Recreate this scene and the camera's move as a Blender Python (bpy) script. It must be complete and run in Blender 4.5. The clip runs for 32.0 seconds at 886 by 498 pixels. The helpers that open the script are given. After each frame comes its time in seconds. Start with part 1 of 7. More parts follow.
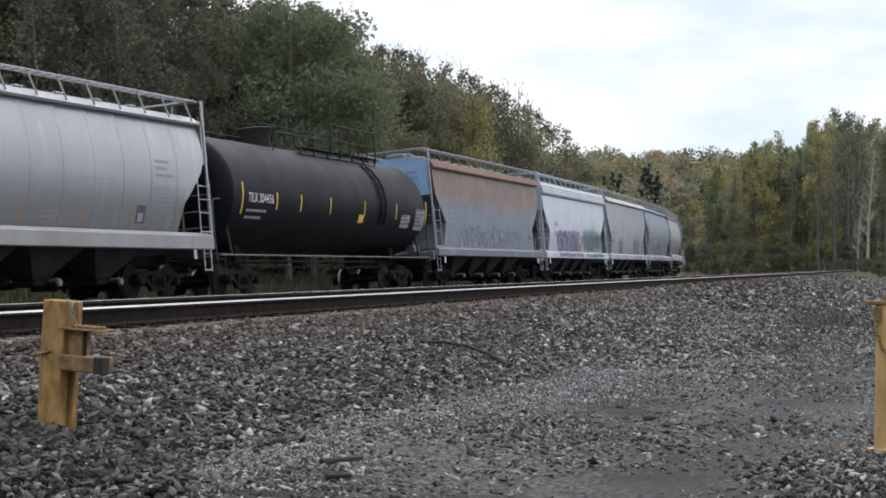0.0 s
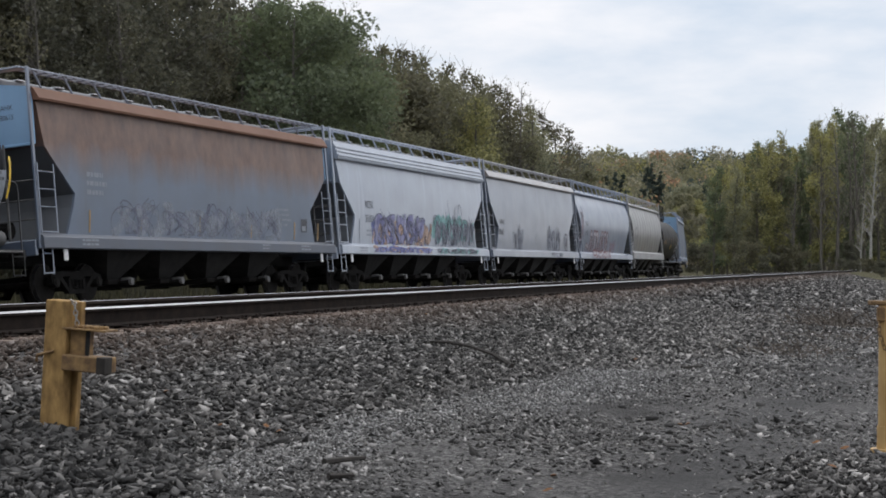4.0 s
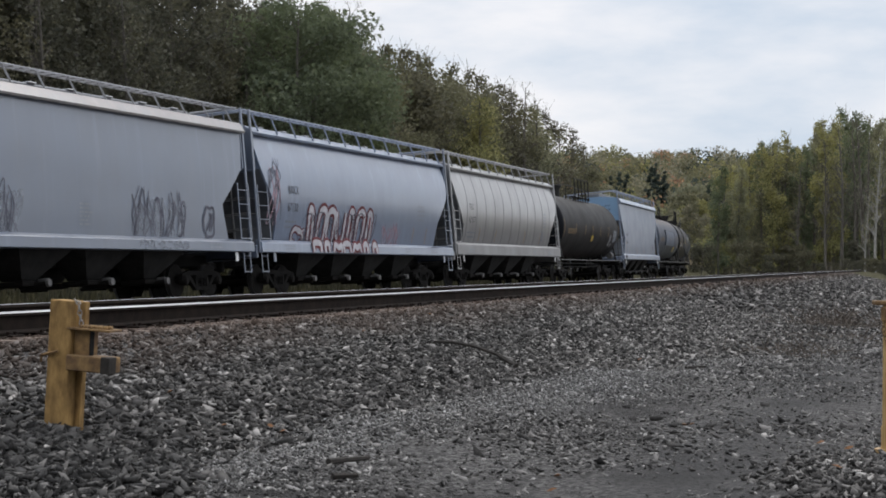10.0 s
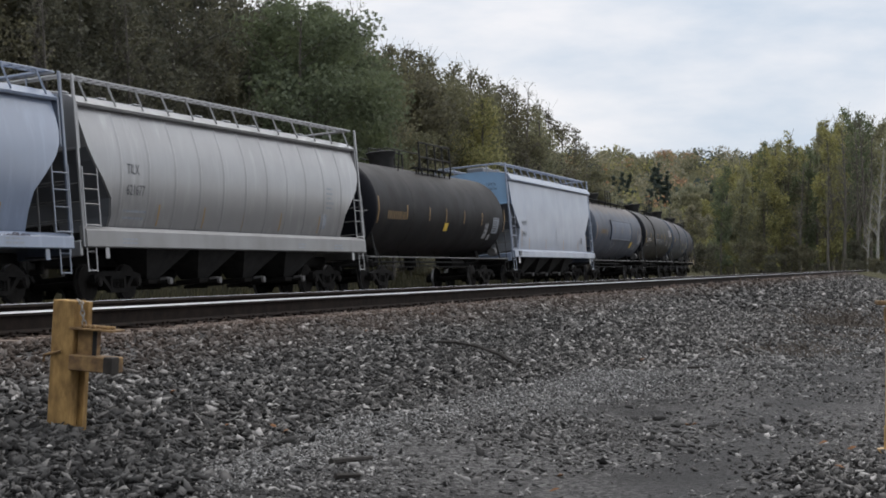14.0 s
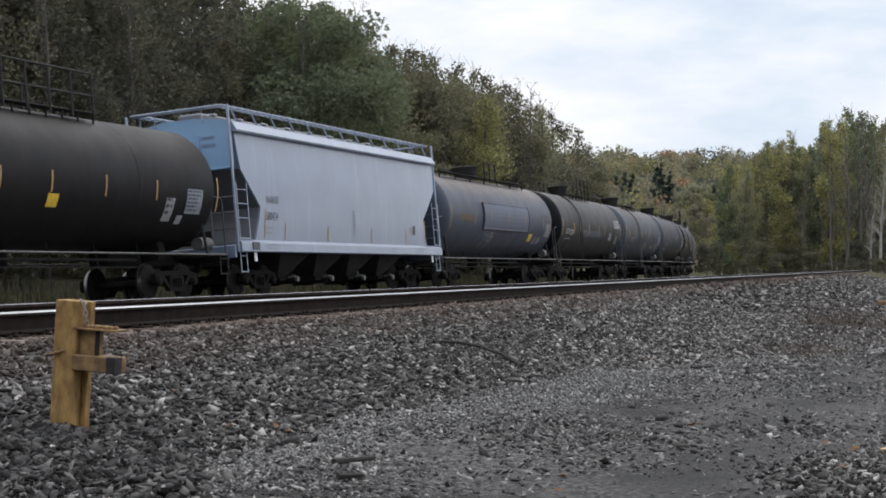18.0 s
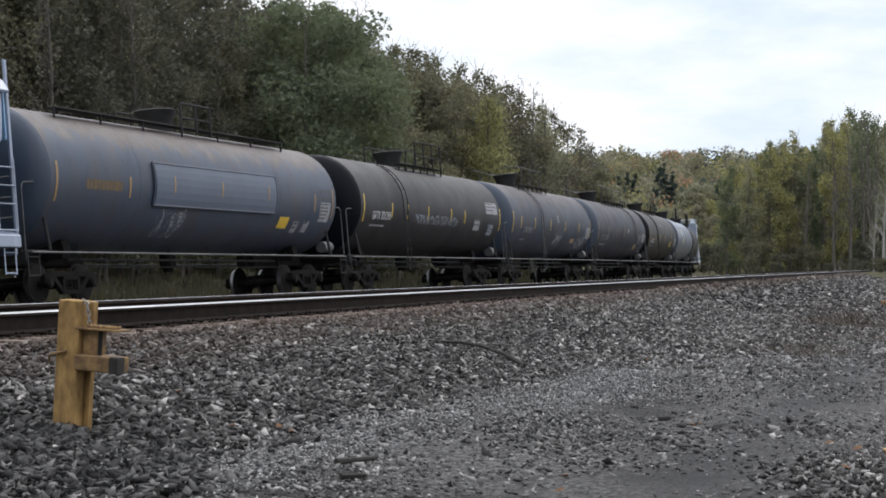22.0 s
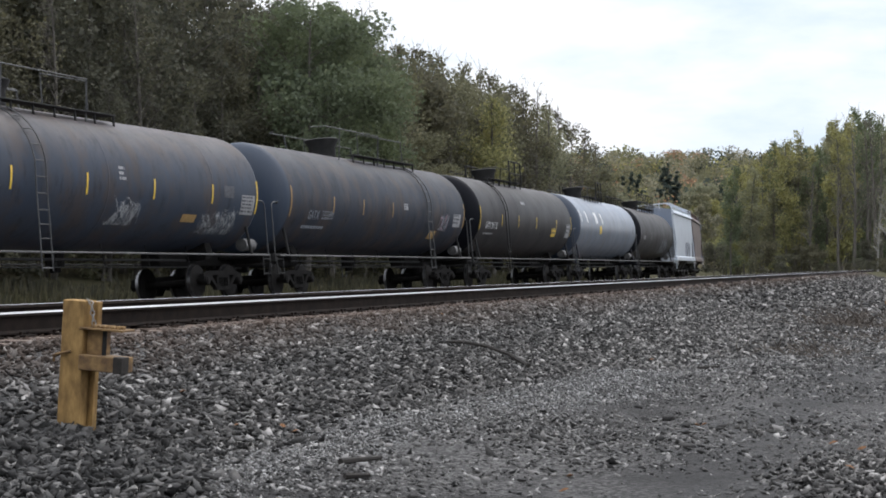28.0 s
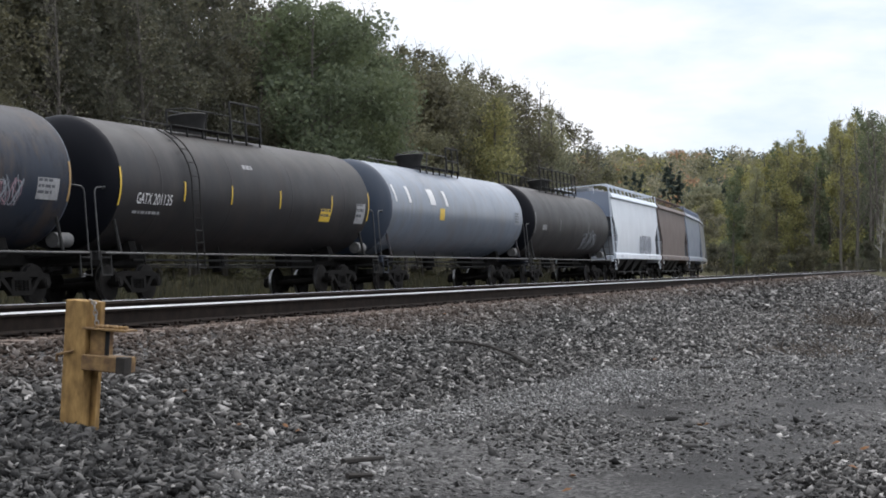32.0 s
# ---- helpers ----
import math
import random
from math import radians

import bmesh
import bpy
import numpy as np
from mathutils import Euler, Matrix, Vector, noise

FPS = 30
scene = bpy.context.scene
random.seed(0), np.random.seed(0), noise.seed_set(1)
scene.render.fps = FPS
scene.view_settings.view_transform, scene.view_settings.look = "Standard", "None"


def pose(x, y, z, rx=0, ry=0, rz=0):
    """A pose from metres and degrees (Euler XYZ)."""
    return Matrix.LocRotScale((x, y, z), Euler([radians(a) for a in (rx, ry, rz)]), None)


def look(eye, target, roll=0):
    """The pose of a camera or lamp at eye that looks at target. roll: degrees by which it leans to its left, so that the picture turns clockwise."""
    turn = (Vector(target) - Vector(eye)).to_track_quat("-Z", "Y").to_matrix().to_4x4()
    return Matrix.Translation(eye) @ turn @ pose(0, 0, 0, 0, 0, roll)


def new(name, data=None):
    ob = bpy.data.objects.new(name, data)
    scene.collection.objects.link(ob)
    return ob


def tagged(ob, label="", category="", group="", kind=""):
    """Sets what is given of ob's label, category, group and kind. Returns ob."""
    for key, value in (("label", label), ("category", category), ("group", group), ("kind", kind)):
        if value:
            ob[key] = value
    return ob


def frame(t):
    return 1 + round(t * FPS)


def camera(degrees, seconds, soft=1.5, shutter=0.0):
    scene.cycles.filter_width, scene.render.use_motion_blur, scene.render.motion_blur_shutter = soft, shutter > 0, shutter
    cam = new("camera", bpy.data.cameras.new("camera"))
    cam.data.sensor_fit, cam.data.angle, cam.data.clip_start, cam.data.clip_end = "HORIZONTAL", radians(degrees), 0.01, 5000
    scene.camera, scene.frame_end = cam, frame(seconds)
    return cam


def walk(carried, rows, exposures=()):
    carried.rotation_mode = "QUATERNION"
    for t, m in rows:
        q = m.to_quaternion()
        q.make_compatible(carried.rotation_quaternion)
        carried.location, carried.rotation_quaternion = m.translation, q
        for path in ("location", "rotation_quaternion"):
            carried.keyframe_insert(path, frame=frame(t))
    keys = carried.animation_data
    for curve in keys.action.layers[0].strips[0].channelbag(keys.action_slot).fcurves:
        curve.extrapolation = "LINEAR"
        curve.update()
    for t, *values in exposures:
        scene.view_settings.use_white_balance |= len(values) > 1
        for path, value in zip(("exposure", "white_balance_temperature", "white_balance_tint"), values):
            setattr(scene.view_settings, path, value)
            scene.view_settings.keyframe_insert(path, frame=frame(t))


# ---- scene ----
cam = camera(29.38, 32.0, soft=1.8)
# a slow even pan to the left from a low tripod
EYE_Z = 0.39
walk(cam, [(t, pose(0, 0, EYE_Z, 90.58, 0, 0.0228 * (t - 9))) for t in (0, 8, 16, 24, 32)],
     # the camera's own exposure sinks while the pale wagons pass, and rises again for the black tanks
     [(t, e, 6350 + 110 * min(1.0, max(0.0, (0.42 - e) / 0.35)), 12) for t, e in ((0, 0.39), (1, 0.37), (2, 0.34), (3, 0.21), (3.6, 0.14), (6, 0.09), (8, 0.07), (10, 0.05), (14, 0.04), (16.9, 0.06), (18, 0.23), (20, 0.25), (21, 0.32), (23, 0.39), (25, 0.42), (28, 0.42), (32, 0.40))])

# ---- light ----
world = bpy.data.worlds.new("overcast_sky")
scene.world = world
world.use_nodes = True
wn, wl = world.node_tree.nodes, world.node_tree.links
wn.clear()
sky = wn.new("ShaderNodeTexSky")
sky.sky_type = "NISHITA"
sky.sun_disc = False
sky.sun_elevation, sky.sun_rotation = radians(56), radians(28)
sky_bg = wn.new("ShaderNodeBackground")
sky_bg.inputs["Strength"].default_value = 0.11
cloud_bg = wn.new("ShaderNodeBackground")
wtc = wn.new("ShaderNodeTexCoord")
wmap = wn.new("ShaderNodeMapping")
wmap.inputs["Scale"].default_value = (1.0, 1.0, 3.2)
wmap.inputs["Location"].default_value = (0.35, 0.1, 0.22)
wnoise = wn.new("ShaderNodeTexNoise")
wnoise.inputs["Scale"].default_value = 4.6
wnoise.inputs["Detail"].default_value = 7.0
wnoise.inputs["Roughness"].default_value = 0.55
wramp = wn.new("ShaderNodeValToRGB")
wramp.color_ramp.elements[0].position = 0.35
wramp.color_ramp.elements[0].color = (0.65, 0.745, 0.85, 1)
wramp.color_ramp.elements[1].position = 0.57
wramp.color_ramp.elements[1].color = (0.955, 0.965, 0.985, 1)
wmix = wn.new("ShaderNodeMixShader")
wmix.inputs["Fac"].default_value = 0.95
wout = wn.new("ShaderNodeOutputWorld")
wl.new(wtc.outputs["Generated"], wmap.inputs["Vector"])
wl.new(wmap.outputs["Vector"], wnoise.inputs["Vector"])
wl.new(wnoise.outputs["Fac"], wramp.inputs["Fac"])
wl.new(wramp.outputs["Color"], cloud_bg.inputs["Color"])
# an overcast dome brightens towards the zenith
wsep = wn.new("ShaderNodeSeparateXYZ")
wl.new(wtc.outputs["Generated"], wsep.inputs["Vector"])
wrise = wn.new("ShaderNodeMapRange")
wrise.inputs["From Min"].default_value, wrise.inputs["From Max"].default_value = 0.15, 1.0
wrise.inputs["To Min"].default_value, wrise.inputs["To Max"].default_value = 0.92, 1.97
wl.new(wsep.outputs["Z"], wrise.inputs["Value"])
wl.new(wrise.outputs["Result"], cloud_bg.inputs["Strength"])
wl.new(sky.outputs["Color"], sky_bg.inputs["Color"])
wl.new(sky_bg.outputs["Background"], wmix.inputs[1])
wl.new(cloud_bg.outputs["Background"], wmix.inputs[2])
wl.new(wmix.outputs["Shader"], wout.inputs["Surface"])

sun_data = bpy.data.lights.new("sun", "SUN")
sun_data.energy, sun_data.angle, sun_data.color = 1.0, radians(45), (1.0, 0.95, 0.88)
sun = new("sun", sun_data)
sun.matrix_world = look((14, 46, 44), (0, 20, 0))


# ---- materials ----
def material(name, rough=0.7, metal=0.0):
    m = bpy.data.materials.new(name)
    m.use_nodes = True
    b = m.node_tree.nodes["Principled BSDF"]
    b.inputs["Roughness"].default_value = rough
    b.inputs["Metallic"].default_value = metal
    return m, m.node_tree.nodes, m.node_tree.links, b


def coords(n, l, scale=(1, 1, 1), generated="Object"):
    tc, mp = n.new("ShaderNodeTexCoord"), n.new("ShaderNodeMapping")
    mp.inputs["Scale"].default_value = scale
    l.new(tc.outputs[generated], mp.inputs["Vector"])
    return mp.outputs["Vector"]


def noise_node(n, l, vec, scale, detail=4.0, rough=0.55):
    t = n.new("ShaderNodeTexNoise")
    t.inputs["Scale"].default_value, t.inputs["Detail"].default_value, t.inputs["Roughness"].default_value = scale, detail, rough
    l.new(vec, t.inputs["Vector"])
    return t.outputs["Fac"]


def ramp(n, l, fac, stops):
    r = n.new("ShaderNodeValToRGB")
    e = r.color_ramp.elements
    while len(e) < len(stops):
        e.new(0.5)
    for el, (p, c) in zip(e, stops):
        el.position, el.color = p, (c if len(c) == 4 else (*c, 1))
    l.new(fac, r.inputs["Fac"])
    return r.outputs["Color"]


def mix(n, l, fac, a, b, mode="MIX"):
    m = n.new("ShaderNodeMix")
    m.data_type, m.blend_type = "RGBA", mode
    for key, value in (("Factor", fac), ("A", a), ("B", b)):
        sock = [s for s in m.inputs if s.name == key and s.type == ("VALUE" if key == "Factor" else "RGBA")][0]
        if isinstance(value, (int, float)):
            sock.default_value = value
        elif isinstance(value, tuple):
            sock.default_value = (*value, 1)[:4]
        else:
            l.new(value, sock)
    return [s for s in m.outputs if s.type == "RGBA"][0]


def bump(n, l, b, height, strength=0.3, distance=0.02):
    k = n.new("ShaderNodeBump")
    k.inputs["Strength"].default_value, k.inputs["Distance"].default_value = strength, distance
    l.new(height, k.inputs["Height"])
    l.new(k.outputs["Normal"], b.inputs["Normal"])


def math_node(n, l, op, a, b=0.0):
    k = n.new("ShaderNodeMath")
    k.operation = op
    for i, v in enumerate((a, b)):
        if isinstance(v, (int, float)):
            k.inputs[i].default_value = v
        else:
            l.new(v, k.inputs[i])
    return k.outputs[0]


def car_paint(name, base, grime=(0.12, 0.11, 0.10), dirt=0.35, rust=0.0, rust_from=2.4, rust_to=3.6, rough=0.55, gloss=0.5, rusts=((0.10, 0.055, 0.035), (0.26, 0.15, 0.095)), drips=False, metal=0.0, mottle=0.0, ior=1.5, coat=0.0):
    """Weathered paint on a wagon: run-down streaks, blotches, and rust that sets in with height on the worn ones."""
    m, n, l, b = material(name, rough, metal)
    b.inputs["Specular IOR Level"].default_value = gloss
    b.inputs["IOR"].default_value = ior
    b.inputs["Coat Weight"].default_value, b.inputs["Coat Roughness"].default_value = coat, 0.22
    streak = noise_node(n, l, coords(n, l, (1.0, 1.0, 0.07 if mottle == 0 else 0.4)), 1.6, 5.0, 0.6)
    blotch = noise_node(n, l, coords(n, l), 0.8, 5.0, 0.6)
    fine = noise_node(n, l, coords(n, l), 28.0, 3.0)
    s1 = ramp(n, l, streak, [(0.42, (0, 0, 0)), (0.72, (1, 1, 1))])
    s2 = ramp(n, l, blotch, [(0.35, (0, 0, 0)), (0.75, (1, 1, 1))])
    f = math_node(n, l, "MULTIPLY", math_node(n, l, "ADD", math_node(n, l, "MULTIPLY", s1, 0.4), math_node(n, l, "MULTIPLY", s2, 0.5)), dirt)
    col = mix(n, l, f, base, grime)
    col = mix(n, l, math_node(n, l, "MULTIPLY", fine, 0.16), col, tuple(c * 0.55 for c in base))
    if coat > 0:
        # pale water runs down the flat sides
        runs = noise_node(n, l, coords(n, l, (1.0, 1.0, 0.05)), 3.2, 4.0, 0.6)
        col = mix(n, l, math_node(n, l, "MULTIPLY", ramp(n, l, runs, [(0.54, (0, 0, 0)), (0.7, (1, 1, 1))]), 0.4), col, tuple(min(1.0, c * 1.45 + 0.015) for c in base))
    if rust > 0:
        sep = n.new("ShaderNodeSeparateXYZ")
        l.new(coords(n, l), sep.inputs["Vector"])
        z = n.new("ShaderNodeMapRange")
        z.inputs["From Min"].default_value, z.inputs["From Max"].default_value = rust_from, rust_to
        l.new(sep.outputs["Z"], z.inputs["Value"])
        run = noise_node(n, l, coords(n, l, (1.0, 1.0, 0.12)), 2.6, 6.0, 0.7) if drips else noise_node(n, l, coords(n, l, (1.0, 1.0, 0.45)), 1.3, 6.0, 0.65) if mottle > 0 else streak
        edge = math_node(n, l, "ADD", z.outputs["Result"], math_node(n, l, "MULTIPLY", math_node(n, l, "SUBTRACT", run, 0.5), 1.5 if drips else 0.7))
        rf = math_node(n, l, "MULTIPLY", ramp(n, l, edge, [(0.40, (0, 0, 0)), (0.58, (1, 1, 1))] if drips else [(0.1, (0, 0, 0)), (0.8, (1, 1, 1))]), rust)
        rc = ramp(n, l, noise_node(n, l, coords(n, l, (1, 1, 0.5)), 3.5, 6.0, 0.7), [(0.3, rusts[0]), (0.7, rusts[1])])
        col = mix(n, l, rf, col, rc)
    if mottle > 0:
        # brown spill marks that run down, and dark scuffs
        spill = noise_node(n, l, coords(n, l, (1.0, 1.0, 0.5)), 1.3, 7.0, 0.68)
        brown = tuple(c * k + e for c, k, e in zip(grime, (0.9, 0.75, 0.65), (0.006, 0.004, 0.003)))
        col = mix(n, l, math_node(n, l, "MULTIPLY", ramp(n, l, spill, [(0.48, (0, 0, 0)), (0.62, (1, 1, 1))]), mottle), col, brown)
        scuff = noise_node(n, l, coords(n, l, (1.0, 1.0, 0.35)), 3.1, 6.0, 0.7)
        col = mix(n, l, math_node(n, l, "MULTIPLY", ramp(n, l, scuff, [(0.53, (0, 0, 0)), (0.66, (1, 1, 1))]), mottle), col, tuple(c * 0.35 for c in base))
    l.new(col, b.inputs["Base Color"])
    rr = n.new("ShaderNodeMapRange")
    rr.inputs["To Min"].default_value, rr.inputs["To Max"].default_value = rough - 0.1, rough + 0.2
    l.new(blotch, rr.inputs["Value"])
    l.new(rr.outputs["Result"], b.inputs["Roughness"])
    bump(n, l, b, math_node(n, l, "ADD", noise_node(n, l, coords(n, l, (1, 1, 0.4)), 1.1, 2.0), math_node(n, l, "MULTIPLY", fine, 0.05)), 0.35, 0.03)
    return m


def simple(name, c1, c2, scale=6.0, rough=0.75, metal=0.0, stretch=(1, 1, 1), strength=0.25, distance=0.01, fine=40.0, gloss=0.5):
    m, n, l, b = material(name, rough, metal)
    b.inputs["Specular IOR Level"].default_value = gloss
    a = noise_node(n, l, coords(n, l, stretch), scale, 6.0, 0.6)
    g = noise_node(n, l, coords(n, l, stretch), fine, 3.0)
    col = ramp(n, l, a, [(0.3, c1), (0.7, c2)])
    col = mix(n, l, math_node(n, l, "MULTIPLY", g, 0.35), col, tuple(x * 0.5 for x in c1))
    l.new(col, b.inputs["Base Color"])
    bump(n, l, b, math_node(n, l, "ADD", math_node(n, l, "MULTIPLY", a, 0.6), g), strength, distance)
    return m


def island(name, stops, rough=0.85, grain=30.0, dark=0.5, rusty=False):
    """A material for many loose pieces in one mesh: each takes a shade of its own."""
    m, n, l, b = material(name, rough)
    b.inputs["Specular IOR Level"].default_value = 0.25
    g = n.new("ShaderNodeNewGeometry")
    col = ramp(n, l, g.outputs["Random Per Island"], stops)
    if rusty:
        # rust washed down from the rails tints the stones beside the ties
        sep = n.new("ShaderNodeSeparateXYZ")
        l.new(coords(n, l), sep.inputs["Vector"])
        q = math_node(n, l, "ADD", math_node(n, l, "MULTIPLY", math_node(n, l, "ADD", sep.outputs["X"], -NEAR_A.x), NEAR_R.x), math_node(n, l, "MULTIPLY", math_node(n, l, "ADD", sep.outputs["Y"], -NEAR_A.y), NEAR_R.y))
        q = math_node(n, l, "ADD", q, math_node(n, l, "MULTIPLY", noise_node(n, l, coords(n, l), 0.5, 3.0), 1.4))
        col = mix(n, l, ramp(n, l, math_node(n, l, "MULTIPLY", q, 0.25), [(0.28, (0.65, 0.65, 0.65)), (0.60, (0.0, 0.0, 0.0))]), col, (0.105, 0.068, 0.048))
    fine = noise_node(n, l, coords(n, l), grain, 4.0)
    col = mix(n, l, math_node(n, l, "MULTIPLY", fine, dark), col, tuple(x * 0.45 for x in stops[0][1][:3]))
    l.new(col, b.inputs["Base Color"])
    bump(n, l, b, fine, 0.3, 0.01)
    return m


def foliage(name, stops):
    m, n, l, b = material(name, 0.7)
    g = n.new("ShaderNodeNewGeometry")
    stops = [(p, (c[0], c[1] * 0.98, c[2])) for p, c in stops]
    col = ramp(n, l, g.outputs["Random Per Island"], stops)
    clump = noise_node(n, l, coords(n, l), 0.45, 3.0)
    col = mix(n, l, ramp(n, l, clump, [(0.35, (0, 0, 0)), (0.65, (0.3, 0.3, 0.3))]), col, tuple(x * 0.65 for x in stops[len(stops) // 2][1][:3]))
    patchy = noise_node(n, l, coords(n, l), 0.22, 4.0, 0.6)
    warm = stops[len(stops) // 2][1]
    col = mix(n, l, ramp(n, l, patchy, [(0.48, (0, 0, 0)), (0.66, (0.6, 0.6, 0.6))]), col, (warm[0] * 1.48, warm[1] * 1.38, warm[2] * 1.06))
    l.new(col, b.inputs["Base Color"])
    t = n.new("ShaderNodeBsdfTranslucent")
    l.new(col, t.inputs["Color"])
    mx = n.new("ShaderNodeMixShader")
    mx.inputs["Fac"].default_value = 0.5
    l.new(b.outputs["BSDF"], mx.inputs[1])
    l.new(t.outputs["BSDF"], mx.inputs[2])
    l.new(mx.outputs["Shader"], n["Material Output"].inputs["Surface"])
    return m


def spray(name, c1, c2, cover=0.75, least=0.15):
    """Sprayed paint, thin and patchy, so that the wagon's own paint shows through."""
    m, n, l, b = material(name, 0.65)
    a = noise_node(n, l, coords(n, l), 3.0, 5.0, 0.6)
    l.new(ramp(n, l, a, [(0.35, c1), (0.65, c2)]), b.inputs["Base Color"])
    mist = noise_node(n, l, coords(n, l, (1, 1, 0.7)), 5.0, 6.0, 0.75)
    cov = math_node(n, l, "MULTIPLY", ramp(n, l, mist, [(0.32, (least, least, least)), (0.6, (1, 1, 1))]), cover)
    l.new(cov, b.inputs["Alpha"])
    return m


BLACK_STEEL = simple("grimy_black_steel", (0.012, 0.012, 0.012), (0.028, 0.027, 0.026), 4.0, 0.75, gloss=0.25)
# bay colour darkened for the shade under the hopper body
BAY_STEEL = simple("dusty_shade_dark_bay_steel", (0.014, 0.0137, 0.0135), (0.036, 0.035, 0.034), 3.0, 0.85, gloss=0.2)
TOP_STEEL = simple("grey_pipe_steel", (0.03, 0.031, 0.034), (0.085, 0.084, 0.082), 4.0, 0.55, gloss=0.5)
RAIL_STEEL = simple("dusty_grey_rail_steel", (0.07, 0.07, 0.072), (0.16, 0.155, 0.15), 4.0, 0.6, gloss=0.4)
# underframe and wheel tones set near black to hold the shade beneath the wagons
UNDER = simple("dusty_shade_dark_underframe", (0.0075, 0.0072, 0.007), (0.018, 0.0168, 0.016), 5.0, 0.95, gloss=0.08)
WHEEL = simple("worn_shade_dark_wheel_steel", (0.0095, 0.009, 0.0085), (0.02, 0.0182, 0.017), 9.0, 0.85, 0.0, gloss=0.1)
TREAD = simple("polished_tread", (0.12, 0.12, 0.12), (0.25, 0.25, 0.26), 8.0, 0.4, 1.0)
RAIL_TOP = simple("polished_rail_head", (0.33, 0.33, 0.34), (0.62, 0.62, 0.63), 0.5, 0.3, 1.0, (1, 1, 1), 0.05, 0.001)
RAIL_SIDE = simple("rusty_rail_web", (0.010, 0.008, 0.007), (0.028, 0.02, 0.016), 7.0, 0.95, gloss=0.1)
TIE = simple("weathered_tie_wood", (0.10, 0.07, 0.055), (0.22, 0.165, 0.13), 5.0, 0.9, 0, (1, 6, 6), 0.6)
WHITE_MARK = simple("white_stencil_paint", (0.62, 0.62, 0.62), (0.8, 0.8, 0.8), 12.0, 0.6)
FADED_MARK = simple("faded_white_stencil", (0.22, 0.22, 0.23), (0.38, 0.38, 0.38), 9.0, 0.7)
DARK_MARK = simple("black_stencil_paint", (0.04, 0.042, 0.05), (0.10, 0.105, 0.12), 9.0, 0.65)
FAINT_MARK = simple("faded_dark_stencil", (0.20, 0.22, 0.25), (0.30, 0.32, 0.35), 9.0, 0.7)
YELLOW_TAPE = simple("yellow_reflective_tape", (0.62, 0.40, 0.03), (0.80, 0.55, 0.06), 9.0, 0.45)
WORN_AMBER = simple("worn_amber_stencil", (0.09, 0.056, 0.024), (0.19, 0.12, 0.045), 9.0, 0.65)
AMBER_TAPE = simple("dull_amber_tape", (0.28, 0.17, 0.06), (0.42, 0.27, 0.10), 9.0, 0.55)
TREE_BARK = simple("grey_brown_bark", (0.062, 0.055, 0.046), (0.16, 0.145, 0.125), 3.0, 0.95, 0, (4, 4, 0.6), 0.6, 0.03)
BIRCH_BARK = simple("pale_birch_bark", (0.2, 0.195, 0.18), (0.38, 0.365, 0.34), 3.0, 0.85, 0, (1, 1, 2))
POST_WOOD = simple("yellow_painted_timber", (0.15, 0.09, 0.038), (0.47, 0.295, 0.112), 8.0, 0.85, 0, (2, 2, 0.8), 0.7, 0.008, 22.0, 0.2)
POST_RUST = simple("rusty_yellow_steel", (0.07, 0.036, 0.02), (0.34, 0.21, 0.08), 11.0, 0.8, 0.0)
PIPE_PAINT = simple("tan_yellow_pipe_paint", (0.36, 0.22, 0.08), (0.56, 0.38, 0.16), 7.0, 0.6, 0, (1, 1, 0.5))
CHAIN = simple("galvanised_chain", (0.25, 0.24, 0.22), (0.45, 0.43, 0.40), 20.0, 0.5, 0.7)
WEED = simple("dead_brown_stalk", (0.042, 0.033, 0.026), (0.11, 0.088, 0.07), 9.0, 0.9)
STICK = simple("dead_wood", (0.014, 0.012, 0.010), (0.04, 0.033, 0.027), 20.0, 0.9)

# ---- plan ----
# the empty near track runs straight; the train's track curves away to the left beyond it
NEAR_A, NEAR_H = Vector((-3.75, 14.31)), 0.285
NEAR_U = Vector((math.sin(NEAR_H), math.cos(NEAR_H)))
NEAR_R = Vector((NEAR_U.y, -NEAR_U.x))
FAR_DIST, FAR_ANG, FAR_K0, FAR_K1, FAR_Z = 22.033, 0.37142, 0.00079955, 0.8754e-5, EYE_Z - 0.738

BANK = 5.2
LEAN = Matrix.Translation((0, -1.5, 1.2)) @ Matrix.Rotation(radians(-BANK), 4, "X") @ Matrix.Translation((0, 1.5, -1.2))


def far_table():
    g = np.arange(-140.0, 420.0, 0.5)
    gp = np.clip(g, 0, 260)
    th = FAR_K0 * g + FAR_K1 * gp ** 2 / 2 + FAR_K1 * 260 * np.clip(g - 260, 0, None)
    mid = (th[1:] + th[:-1]) / 2
    u = np.concatenate([[0], np.cumsum(np.cos(mid) * 0.5)])
    w = np.concatenate([[0], np.cumsum(np.sin(mid) * 0.5)])
    z = int(np.argmin(abs(g)))
    return g, th, u - u[z], w - w[z] + FAR_DIST


FAR_G, FAR_TH, FAR_U, FAR_W = far_table()
FAR_X = FAR_U * math.sin(FAR_ANG) - FAR_W * math.cos(FAR_ANG)
FAR_Y = FAR_U * math.cos(FAR_ANG) + FAR_W * math.sin(FAR_ANG)


def far_place(s, off=0.0):
    """Where the train's track is, s metres along it and off metres towards the camera's side, and its turn about z."""
    x, y, th = (float(np.interp(s, FAR_G, a)) for a in (FAR_X, FAR_Y, FAR_TH))
    h = FAR_ANG - th
    return x + off * math.cos(h), y - off * math.sin(h), math.pi / 2 - h


